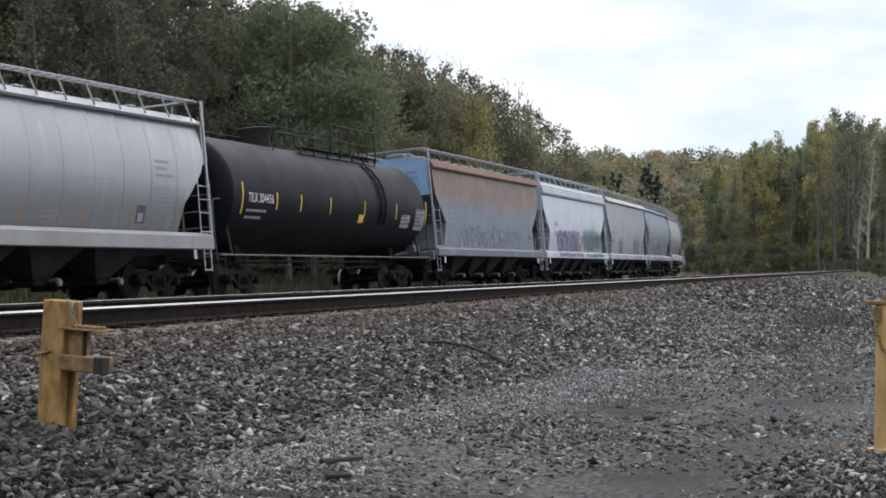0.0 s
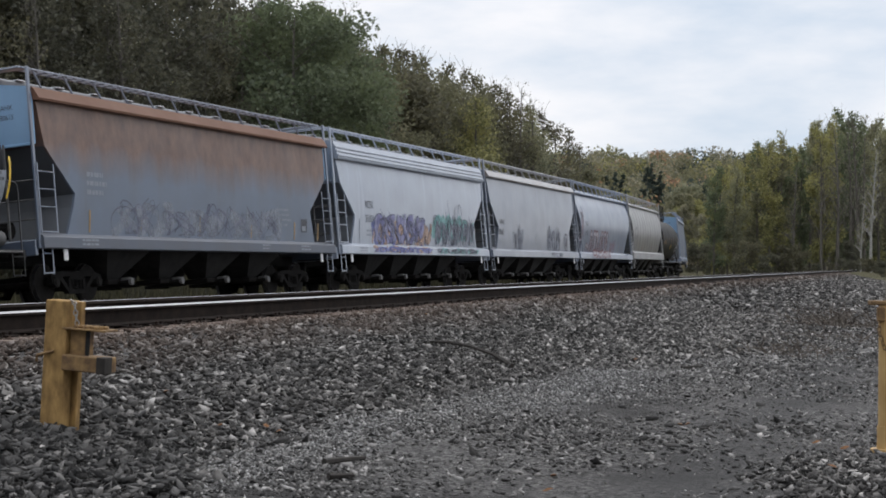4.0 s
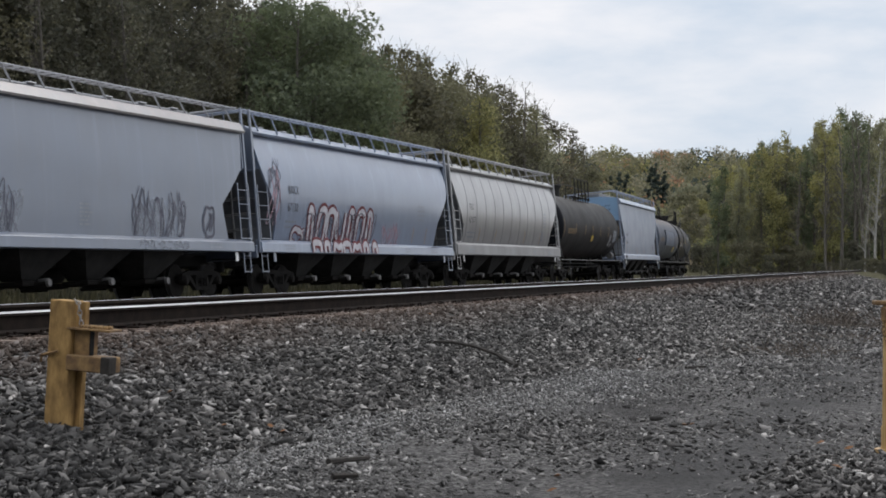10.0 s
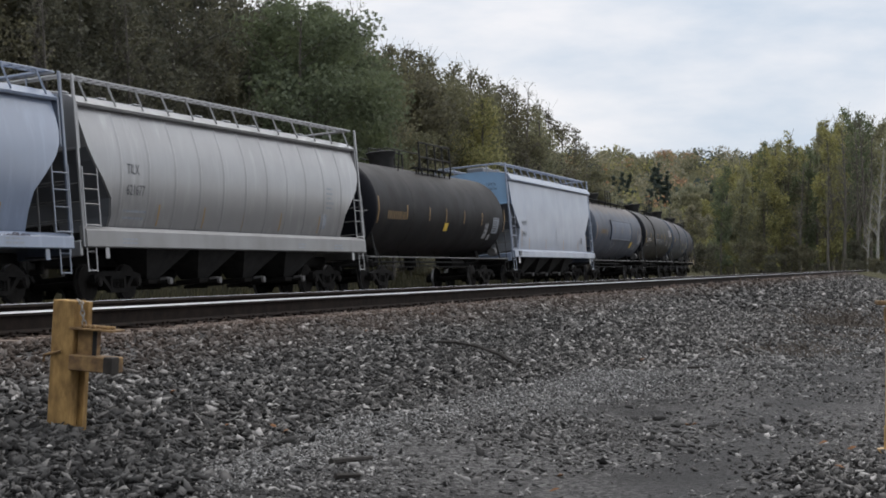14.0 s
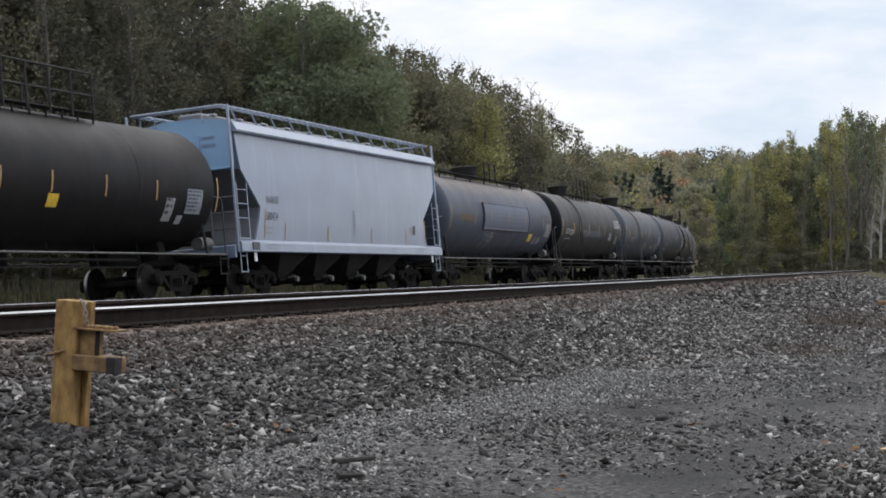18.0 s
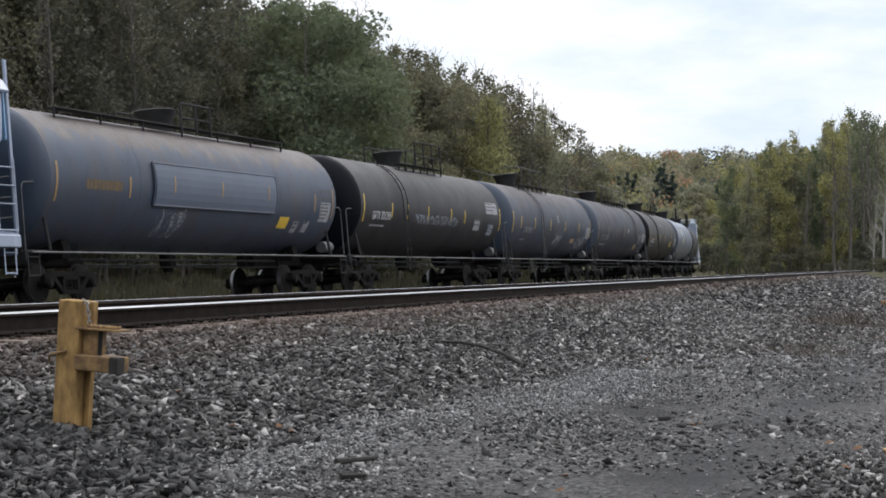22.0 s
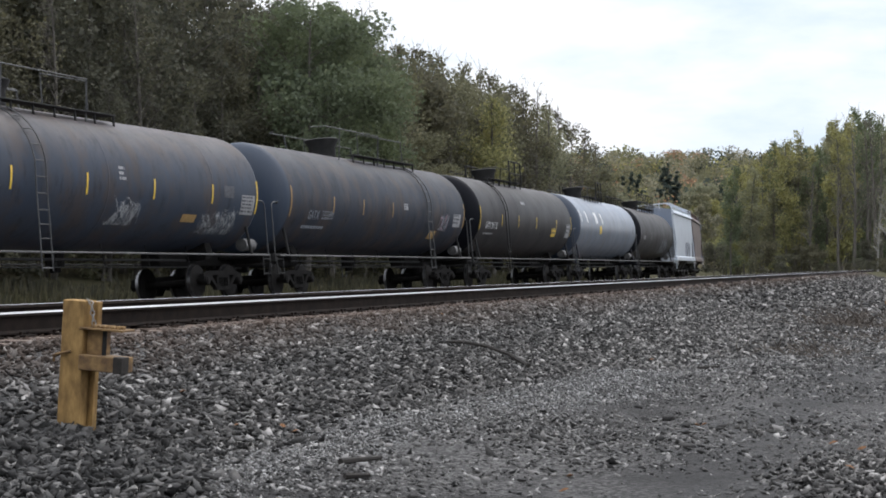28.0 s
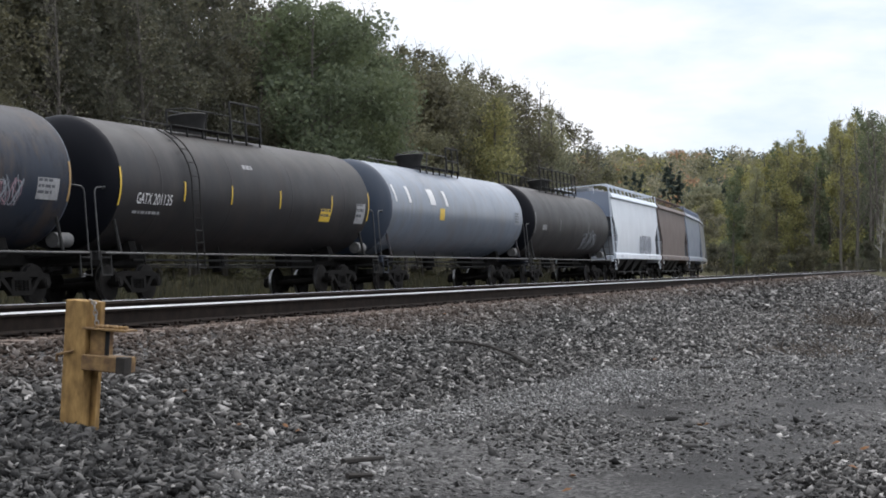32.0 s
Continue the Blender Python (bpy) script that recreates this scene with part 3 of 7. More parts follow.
def build_ballast():
    def toe(a):
        return np.interp(a, [-6, 0, 4, 7, 10, 16, 40, 80], [3.9, 3.0, 3.5, 4.0, 4.9, 6.2, 9.5, 18.0]) + 0.18 * np.sin(a * 0.9 + 1.0) + 0.1 * np.sin(a * 2.3)

    rows = []
    for seed, n, a, hi_q, lo, hi in ((1, 44000, (-7, 10), 4.5, 0.024, 0.062), (2, 52000, (10, 30), 7.0, 0.03, 0.075), (3, 62000, (30, 130), 22.0, 0.06, 0.15)):
        sp, qq, rng = scatter(seed, n, a, (-0.35, hi_q), lambda aa, q, r: (q < toe(aa) + r.normal(0, 0.15, len(q))) & (q > 0.28) & (r.random(len(q)) < np.interp(q, [0.28, 0.6, 0.7, 4, 12], [0.5, 0.6, 1, 1, 0.45])) | (q < 0.3) & (r.random(len(q)) < 0.3))
        rows.append((sp, rng.uniform(lo, hi, len(sp)) * rng.choice([1.0, 1.0, 1.35], len(sp))))
    sp = np.concatenate([r[0] for r in rows])
    thing("ballast_stones", stones("ballast_stones", STONE, sp, np.concatenate([r[1] for r in rows]), 5, 0.22), None, kind="stuff", label="coarse broken grey ballast stones beside the track", category="gravel")
    rows = []
    for seed, n, a, q, lo, hi, keep in ((11, 120000, (-9, 16), (2.8, 8.5), 0.012, 0.040, 1.0), (12, 15000, (-9, 40), (2.8, 9.5), 0.03, 0.07, 0.6), (13, 60000, (14, 80), (4, 22), 0.035, 0.10, 1.0), (14, 12000, (6, 32), (4.2, 9.5), 0.04, 0.09, 0.8)):
        def worn(aa, qq, r, keep=keep):
            over = qq - toe(aa)
            band = 0.5 + 0.5 * np.sin(qq * 1.7 + 0.9 * np.sin(aa * 0.31) + 0.25 * aa) * np.sin(aa * 0.43 + 1.3)
            wx, wy = NEAR_A.x + NEAR_U.x * aa + NEAR_R.x * qq, NEAR_A.y + NEAR_U.y * aa + NEAR_R.y * qq
            bare = sum(np.exp(-((wx - u) / ru) ** 2 - ((wy - v) / rv) ** 2) for u, v, ru, rv in ((3.6, 15.2, 1.3, 1.1), (4.7, 19.0, 0.9, 0.8), (1.05, 9.8, 1.0, 0.9), (-0.1, 11.3, 0.45, 0.5), (1.3, 14.8, 0.5, 0.4)))
            keep = keep * np.clip(1 - 1.1 * bare, 0.03, 1)
            return (over > -0.25) & (r.random(len(qq)) < keep * np.clip(np.exp(-((over - 0.5) / 0.6) ** 2) + 0.2 + 0.5 * band ** 2, 0, 1))
        sp, qq, rng = scatter(seed, n, a, q, worn)
        rows.append((sp, rng.uniform(lo, hi, len(sp))))
    sp = np.concatenate([r[0] for r in rows])
    thing("road_gravel", stones("road_gravel", FINES, sp, np.concatenate([r[1] for r in rows]), 6, 0.35), None, kind="stuff", label="loose small stones strewn on the dark gravel road", category="gravel")
    rng = np.random.default_rng(21)
    n = 6500
    x, y = rng.uniform(1.2, 3.4, n), rng.uniform(6.8, 11.2, n)
    k = in_view(x, y) & (((x - 2.78) / 0.95) ** 2 + ((y - 8.9) / 1.9) ** 2 < 1.0 + 0.3 * rng.normal(size=n))
    sp = np.stack([x[k], y[k], ground_z(x[k], y[k])], 1)
    thing("stone_heap", stones("stone_heap", STONE, sp, rng.uniform(0.02, 0.06, len(sp)), 7, 0.25), None, kind="stuff", label="low heap of broken grey stones on the road edge", category="gravel")


# the pale gravel that the ballast sheds on the road: a band along its toe, in plan
SPILL = [(-1.75, 7.6, 0.45), (-1.42, 8.8, 0.5), (-1.2, 9.8, 0.5), (-0.95, 11.6, 0.5), (-0.62, 13.2, 0.55), (0.0, 14.2, 0.75), (0.75, 15.0, 0.8), (1.35, 16.6, 0.75), (1.85, 18.2, 0.8), (2.5, 19.8, 0.8), (3.4, 22.0, 1.0), (5.2, 26.5, 1.2), (8.3, 34.0, 1.4), (12.5, 46.0, 2.0)]


def build_fine_heap():
    """Fine pale gravel washed off the ballast, with a low heap on it."""
    rng = np.random.default_rng(23)
    p = np.array(SPILL)
    n = 21000
    seg = np.hypot(np.diff(p[:, 0]), np.diff(p[:, 1]))
    at = np.cumsum(np.concatenate([[0], seg]))
    share = np.interp(rng.random(n), [0, 0.62, 0.86, 1.0], [0, 11.0, 17.5, at[-1]])
    x, y, w = (np.interp(share, at, p[:, k]) for k in range(3))
    x = x + rng.normal(0, 0.42, n) * w
    y = y + rng.normal(0, 0.5, n) * w
    lift = 0.07 * np.exp(-(((x - 1.75) / 0.6) ** 2 + ((y - 17.8) / 1.4) ** 2))
    sp = np.stack([x, y, ground_z(x, y) + lift], 1)
    sizes = rng.uniform(0.009, 0.027, n) * np.interp(y, [8, 16, 45], [0.9, 1.0, 2.2])
    thing("gravel_spill", stones("gravel_spill", HEAP, sp, sizes, 8, 0.15), None, kind="stuff", label="band of fine pale gravel washed off the ballast onto the road", category="gravel")


def build_dark_stones():
    """Dark stones in the hollow beside the gate post, and coarse lumps strewn on the road."""
    rng = np.random.default_rng(29)
    n = 4200
    x, y = rng.normal(-2.05, 0.55, n), rng.normal(9.5, 0.95, n)
    k = (((x + 2.05) / 1.0) ** 2 + ((y - 9.5) / 2.0) ** 2 < 1.0) & (x < -1.25 - 0.1 * (y - 8.0))
    sp = np.stack([x[k], y[k], ground_z(x[k], y[k]) + 0.012], 1)
    thing("dark_stones", stones("dark_stones", DARK_STONE, sp, rng.uniform(0.03, 0.085, len(sp)), 9, 0.2), None, kind="stuff", label="dark stones in the hollow by the gate post", category="gravel")
    rows = []
    for cx, cy, sx, sy, m in ((0.75, 12.1, 0.55, 0.3, 120), (2.3, 13.3, 0.9, 0.4, 90), (0.4, 10.6, 0.6, 0.5, 25), (3.0, 12.8, 0.4, 0.4, 60), (1.6, 14.0, 0.9, 0.5, 60), (3.4, 17.2, 0.9, 0.6, 70)):
        rows.append(np.stack([rng.normal(cx, sx, m), rng.normal(cy, sy, m)], 1))
    p = np.concatenate(rows)
    sp = np.stack([p[:, 0], p[:, 1], ground_z(p[:, 0], p[:, 1])], 1)
    thing("strewn_stones", stones("strewn_stones", STONE, sp, rng.uniform(0.03, 0.08, len(sp)), 10, 0.35), None, kind="stuff", label="coarse grey stones strewn over the dirt road", category="gravel")


build_ballast()
build_fine_heap()
build_dark_stones()

# ---- tracks ----
RAIL_PROFILE = [(-0.075, -0.186), (0.075, -0.186), (0.075, -0.174), (0.012, -0.155), (0.010, -0.045), (0.036, -0.036), (0.0362, -0.024), (0.030, -0.014), (0.010, -0.002), (-0.030, -0.0015), (-0.037, -0.010), (-0.036, -0.034), (-0.010, -0.045), (-0.012, -0.155), (-0.075, -0.174)]


# polished running surface, rounded over both shoulders
HEAD = [(-0.031, -0.007), (-0.020, -0.001), (-0.006, 0.001), (0.006, 0.001), (0.016, -0.001), (0.025, -0.006), (0.0335, -0.014)]

HEAD_FLAT = [(-0.026, -0.002), (-0.024, 0.0005), (0.024, 0.0005), (0.026, -0.002)]


def rail_mesh(frames, lift=0.0):
    g = Geo()
    g.rings([[(x + c * math.cos(h), y - c * math.sin(h), z + d + lift) for c, d in RAIL_PROFILE] for x, y, z, h in frames])
    return g


def head_strip(frames, flat=False):
    g = Geo()
    g.rings([[(x + c * math.cos(h), y - c * math.sin(h), z + d) for c, d in (HEAD_FLAT if flat else HEAD)] for x, y, z, h in frames])
    return g


def build_tracks():
    track = thing("railway_track", None, None, kind="structure", label="empty straight track with polished rail heads on wooden ties", category="railway track")
    for q in (0.0, -1.505):
        fr = [(*near_place(a, q, 0.0), NEAR_H) for a in (-60, 0, 60, 120, 165)]
        rail = part("rail", rail_mesh(fr), RAIL_SIDE, track, smooth_angle=40)
        part("rail_head", head_strip(fr, q < -1), RAIL_TOP, rail, "shiny worn running surface", smooth_angle=60)
    g = Geo()
    g.box((0, 0, 0), (2.6, 0.23, 0.18), 0.012)
    tie = g.mesh("tie", TIE)
    g = Geo()
    g.box((0, 0, 0), (0.36, 0.19, 0.02), 0.004)
    for sx in (-1, 1):
        for sy in (-1, 1):
            g.box((sx * 0.11, sy * 0.055, 0.02), (0.03, 0.022, 0.035), 0.004)
    plate = g.mesh("tie_plate", RAIL_SIDE)
    rng = random.Random(4)
    for i in range(-14, 250):
        a = i * 0.56
        if a > 150:
            break
        x, y, z = near_place(a, -0.75 + rng.uniform(-0.05, 0.05), -0.30)
        t = part("tie", tie, None, track, at=pose(x, y, z, 0, 0, math.degrees(-NEAR_H) + rng.uniform(-1, 1)))
        if i < 90:
            part("tie_plate", plate, None, t, at=pose(0.75, 0, 0.10))
    far = thing("railway_track_curved", None, None, kind="structure", label="curved main track under the moving freight train", category="railway track")
    for c in (0.75, -0.75):
        fr = []
        rest = LEAN @ Vector((0, -c, 0))
        for s in np.arange(-60, 330, 4.0):
            x, y, turn = far_place(float(s), -rest.y)
            fr.append((x, y, FAR_Z + rest.z, math.pi / 2 - turn))
        rail = part("rail", rail_mesh(fr), RAIL_SIDE, far, smooth_angle=40)
        part("rail_head", head_strip(fr, True), RAIL_TOP, rail, "shiny worn running surface", smooth_angle=60)
    for i in range(300):
        s = 4 + i * 0.56
        part("tie", tie, None, far, at=far_pose(s) @ pose(0, 0, -0.28, 0, 0, -90 + rng.uniform(-1, 1)))


build_tracks()


# ---- freight wagons ----
def wheelset_mesh():
    g = Geo()
    prof = [(-0.80, 0.06), (-0.80, 0.40), (-0.79, 0.42), (-0.70, 0.425), (-0.69, 0.455), (-0.665, 0.455), (-0.655, 0.40), (-0.66, 0.36), (-0.70, 0.30), (-0.70, 0.11), (-0.64, 0.09)]
    n = 24
    for side in (1, -1):
        rings = [[(r * math.cos(2 * math.pi * i / n), side * y, r * math.sin(2 * math.pi * i / n)) for i in range(n)] for y, r in prof]
        g.rings(rings if side == 1 else rings[::-1])
    g.rod((0, -0.98, 0), (0, 0.98, 0), 0.075, 10)
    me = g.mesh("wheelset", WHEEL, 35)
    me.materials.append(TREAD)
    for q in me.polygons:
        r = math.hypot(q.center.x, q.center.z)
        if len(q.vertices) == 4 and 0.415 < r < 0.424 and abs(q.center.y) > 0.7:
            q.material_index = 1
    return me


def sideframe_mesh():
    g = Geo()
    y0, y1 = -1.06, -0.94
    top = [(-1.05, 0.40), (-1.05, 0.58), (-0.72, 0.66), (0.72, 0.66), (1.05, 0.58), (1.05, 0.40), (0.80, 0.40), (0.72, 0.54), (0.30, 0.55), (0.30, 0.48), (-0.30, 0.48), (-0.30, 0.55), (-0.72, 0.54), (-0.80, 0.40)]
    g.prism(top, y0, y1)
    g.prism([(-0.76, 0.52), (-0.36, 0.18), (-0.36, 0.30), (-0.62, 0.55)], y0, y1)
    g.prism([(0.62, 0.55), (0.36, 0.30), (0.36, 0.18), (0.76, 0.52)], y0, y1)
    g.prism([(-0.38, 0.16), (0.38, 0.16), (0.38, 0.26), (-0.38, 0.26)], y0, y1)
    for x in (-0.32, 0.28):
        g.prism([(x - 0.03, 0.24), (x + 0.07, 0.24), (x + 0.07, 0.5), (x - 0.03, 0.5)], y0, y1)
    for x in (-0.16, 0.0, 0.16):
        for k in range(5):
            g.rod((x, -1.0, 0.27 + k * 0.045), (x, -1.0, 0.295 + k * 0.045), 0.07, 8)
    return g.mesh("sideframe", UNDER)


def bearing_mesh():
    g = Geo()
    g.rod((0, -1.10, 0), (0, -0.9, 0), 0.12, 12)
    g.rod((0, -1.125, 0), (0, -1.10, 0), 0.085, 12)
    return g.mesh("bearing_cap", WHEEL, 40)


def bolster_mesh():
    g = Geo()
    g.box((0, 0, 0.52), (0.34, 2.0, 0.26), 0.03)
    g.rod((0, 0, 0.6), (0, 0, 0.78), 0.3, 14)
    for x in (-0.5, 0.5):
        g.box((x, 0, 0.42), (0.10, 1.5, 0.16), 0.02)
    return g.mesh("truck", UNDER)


def coupler_mesh():
    g = Geo()
    g.box((-0.25, 0, 0.86), (0.8, 0.16, 0.16), 0.02)
    g.box((0.2, 0.03, 0.86), (0.22, 0.3, 0.26), 0.05)
    g.box((-0.45, 0, 0.86), (0.12, 0.5, 0.36), 0.03)
    g.path([(-0.3, -0.3, 0.8), (-0.05, -0.32, 0.55), (0.15, -0.25, 0.5), (0.3, -0.1, 0.62)], 0.025, 6)
    g.path([(-0.4, -1.35, 0.95), (-0.38, -0.5, 1.0), (-0.1, -0.2, 1.02)], 0.018, 5)
    return g.mesh("coupler", BLACK_STEEL)


WHEELSET, SIDEFRAME, BEARING, BOLSTER, COUPLER = wheelset_mesh(), sideframe_mesh(), bearing_mesh(), bolster_mesh(), coupler_mesh()
WHEELS = []


def running_gear(car, at):
    for x in (-at, at):
        truck = part("truck", BOLSTER, None, car, at=pose(x, 0, 0))
        for turn in (0, 180):
            part("sideframe", SIDEFRAME, None, truck, at=pose(0, 0, 0, 0, 0, turn))
        for dx in (-0.89, 0.89):
            ws = part("wheelset", WHEELSET, None, truck, at=pose(dx, 0, 0.42))
            WHEELS.append((ws, dx))
            for turn in (0, 180):
                part("bearing_cap", BEARING, None, truck, at=pose(dx, 0, 0.42, 0, 0, turn))


def couplers(car, half):
    part("coupler", COUPLER, None, car, at=pose(half + 0.14, 0, 0))
    part("coupler", COUPLER, None, car, at=pose(-half - 0.14, 0, 0, 0, 0, 180))


# lettering and stripes lie this far along from a wagon's middle
MARK = [0.0]


def on_side(surf, pts, off):
    """Points (x, z) of the near side laid on the surface, off metres proud."""
    return [(x + MARK[0], -surf(z) - off, z) for x, z in pts]


def patch(surf, x0, x1, z0, z1, off=0.006, nz=4, lean=0.0):
    g = Geo()
    rows = []
    for i in range(nz + 1):
        z = z0 + (z1 - z0) * i / nz
        rows.append(on_side(surf, [(x0 + lean * i / nz, z), (x1 + lean * i / nz, z)], off))
    pts = [p for r in rows for p in r]
    g.add(pts, [(2 * i, 2 * i + 1, 2 * i + 3, 2 * i + 2) for i in range(nz)])
    return g


def words(surf, text, x, z, size, squeeze=0.75, off=0.007, span=0.0):
    v, f = TYPE[text]
    x += MARK[0]
    squeeze *= 1.35
    if span:
        squeeze = span / (max(q[0] for q in v) * size)
    g = Geo()
    g.add([(x + a * size * squeeze, -surf(z + b * size) - off, z + b * size) for a, b, _ in v], f)
    return g


def bars(surf, x, z, w, rows, pitch=0.10, h=0.05, off=0.006, seed=1):
    g = Geo()
    rng = random.Random(seed)
    for i in range(rows):
        xx = x
        end = x + w * rng.uniform(0.6, 1.0)
        while xx < end:
            k = rng.uniform(0.08, 0.22)
            zz = z - i * pitch
            g.add(on_side(surf, [(xx, zz), (min(xx + k, end), zz), (min(xx + k, end), zz + h), (xx, zz + h)], off), [(0, 1, 2, 3)])
            xx += k + 0.04
    return g


def ribbon(g, surf, pts, width, off):
    """A brush stroke through points (x, z)."""
    p = [Vector(q) for q in pts]
    left, right = [], []
    for i, q in enumerate(p):
        d = (p[min(i + 1, len(p) - 1)] - p[max(i - 1, 0)])
        d = d.normalized() if d.length > 1e-6 else Vector((1, 0))
        nrm = Vector((-d.y, d.x)) * width * (0.35 + 0.65 * math.sin(math.pi * (0.15 + 0.7 * i / max(1, len(p) - 1))))
        left.append(q + nrm)
        right.append(q - nrm)
    k = len(p)
    g.add(on_side(surf, left + right, off), [(i, k + i, k + i + 1, i + 1) for i in range(k - 1)])


def tag_letters(car, surf, x, z, w, h, count, mats, seed, width=0.05, wild=0.25, name="graffiti", label="", off=0.008):
    """Sprayed letters nobody can read: soft fill under thin bent outlines and spikes. mats: paint and relative width, widest first."""
    rng = random.Random(seed)
    for k, (mat, wd) in enumerate(mats):
        g = Geo()
        lay = 0
        for i in range(count):
            cx, cw = x + w * (i + 0.5) / count, w / count * 0.55
            lean = rng.uniform(-0.15, 0.15)
            tall = rng.uniform(0.75, 1.0)
            fill = wd > 1.2
            for _ in range(3 if fill else 5):
                a = [rng.uniform(-1, 1) for _ in range(6)]
                pts = []
                bend = rng.choice((0.25, 0.5, 0.9))
                for j in range(13):
                    t = j / 12
                    up = (t if a[5] > 0 else 1 - t) if bend < 0.8 else 0.5 - 0.5 * math.cos(2 * math.pi * t * (0.7 + 0.25 * abs(a[4])) + a[3])
                    px = cx + cw * (0.85 * a[0] * (1 - t) + 0.85 * a[1] * t + bend * math.sin(math.pi * (1 + abs(a[2])) * t + a[3] * 2)) + lean * up * h
                    pz = z + h * tall * up * (1 + wild * max(0.0, a[4]) * (not fill))
                    pts.append((px, max(pz, z - 0.04)))
                ribbon(g, surf, pts, width * wd * rng.uniform(0.6, 1.2), off + 0.0025 * k + 0.0004 * (lay % 6))
                lay += 1
        part(name, g, mat, car, label)


RUNGS = {}


def rung_mesh(length, r, mat):
    key = (round(length, 3), r, mat.name)
    if key not in RUNGS:
        g = Geo()
        g.rod((-length / 2, 0, 0), (length / 2, 0, 0), r, 6)
        RUNGS[key] = g.mesh("rung", mat)
    return RUNGS[key]


def ladder(car, name, x0, x1, z0, z1, y, rungs, mat, r=0.018):
    g = Geo()
    for x in (x0, x1):
        g.box((x, y, (z0 + z1) / 2), (0.04, 0.02, z1 - z0), 0.004)
    g.box(((x0 + x1) / 2, y, z0 + 0.03), (abs(x1 - x0) + 0.03, 0.026, 0.03), 0.004)
    lad = part(name, g, mat, car)
    for i in range(1, rungs):
        part("rung", rung_mesh(abs(x1 - x0), r, mat), None, lad, at=pose((x0 + x1) / 2, y, z0 + (z1 - z0) * (i + 0.5) / rungs))


def blocks(car, surf, x, z, w, h, count, line, fill=None, seed=1, wide=0.02, spike=0.2, off=0.012, label="", inner=1):
    """Fat sprayed letters as closed outlines over a thin fill."""
    rng = random.Random(seed)
    gl_, gf = Geo(), Geo()
    for i in range(count):
        cx, cw = x + w * (i + 0.5) / count, w / count * rng.uniform(0.42, 0.54)
        hh = h * rng.uniform(0.85, 1.0)
        ph = [rng.uniform(0, 6.28) for _ in range(3)]
        pts = []
        for j in range(25):
            t = 2 * math.pi * j / 24
            c, q = math.cos(t), math.sin(t)
            px = math.copysign(abs(c) ** 0.55, c) * (1 + 0.12 * math.sin(3 * t + ph[0]))
            pz = math.copysign(abs(q) ** 0.55, q) * (1 + 0.08 * math.sin(4 * t + ph[1]))
            if q > 0.55:
                pz += spike * abs(math.sin(3.5 * t + ph[2]))
            pts.append((cx + cw * px, max(z + hh * (0.5 + 0.5 * pz), z - 0.02)))
        ribbon(gl_, surf, pts, wide * 1.4, off + 0.003)
        if fill:
            k = len(pts)
            gf.add(on_side(surf, [(cx, z + hh * 0.45)] + pts, off), [(0, j + 1, (j + 1) % k + 1) for j in range(k)])
        for _ in range(inner):
            a, b = rng.uniform(-0.6, 0.6), rng.uniform(-0.6, 0.6)
            ribbon(gl_, surf, [(cx + cw * (a + (b - a) * t + 0.25 * math.sin(4 * t + ph[0])), z + hh * (0.2 + 0.7 * t)) for t in [q / 6 for q in range(7)]], wide * 1.15, off + 0.003)
    if fill:
        part("graffiti", gf, fill, car, label)
    part("graffiti", gl_, line, car, label)


def bubble(car, surf, x, z, w, h, count, line, fill, seed, fat=0.09, edge=0.03, off=0.012, label="", square=False):
    """Fat overlapping sprayed strokes, outlined: wide dark strokes under narrower pale ones. Hooks, loops and zigzags, no script."""
    rng = random.Random(seed)
    shapes = (((0.1, 0.0), (0.15, 0.6), (0.4, 1.0), (0.6, 0.6), (0.85, 0.95)), ((0.2, 1.0), (0.1, 0.45), (0.35, 0.05), (0.75, 0.15), (0.85, 0.7), (0.8, 1.05)), ((0.85, 0.95), (0.35, 0.9), (0.2, 0.6), (0.75, 0.45), (0.8, 0.1), (0.1, 0.02)), ((0.5, 0.0), (0.9, 0.4), (0.6, 0.95), (0.15, 0.8), (0.1, 0.3), (0.45, 0.0)), ((0.15, 0.0), (0.3, 1.0), (0.55, 0.1), (0.85, 1.0)))
    if square:
        shapes = (((0.15, 0.0), (0.12, 1.0), (0.5, 1.05), (0.8, 0.95), (0.75, 0.0)), ((0.1, 1.0), (0.15, 0.1), (0.5, 0.0), (0.8, 0.15), (0.85, 1.0)), ((0.1, 0.0), (0.2, 1.0), (0.5, 0.45), (0.75, 1.0), (0.85, 0.0)), ((0.3, 0.0), (0.25, 1.05), (0.6, 1.0), (0.65, 0.0)))
    under, over = Geo(), Geo()
    for i in range(count):
        cw = w / count * 1.12
        cx = x + w * i / count - 0.06 * cw
        for shape in rng.sample(shapes, 1 if square else 2):
            lean = rng.uniform(-0.1, 0.15)
            pts = [Vector((cx + cw * (u + lean * v + rng.uniform(-0.05, 0.05)), z + h * (0.06 + 0.86 * v) * rng.uniform(0.93, 1.06))) for u, v in shape]
            fine = []
            for p, q in zip(pts, pts[1:]):
                fine += [p.lerp(q, s / 4) for s in range(4)]
            fine.append(pts[-1])
            for _ in range(2):
                fine = [fine[0]] + [(fine[m - 1] + fine[m] * 2 + fine[m + 1]) / 4 for m in range(1, len(fine) - 1)] + [fine[-1]]
            ribbon(under, surf, fine, fat + edge, off + 0.0003 * (i % 4))
            ribbon(over, surf, fine, fat, off + 0.004 + 0.0003 * (i % 4))
    part("graffiti", under, line, car, label)
    part("graffiti", over, fill, car, label)


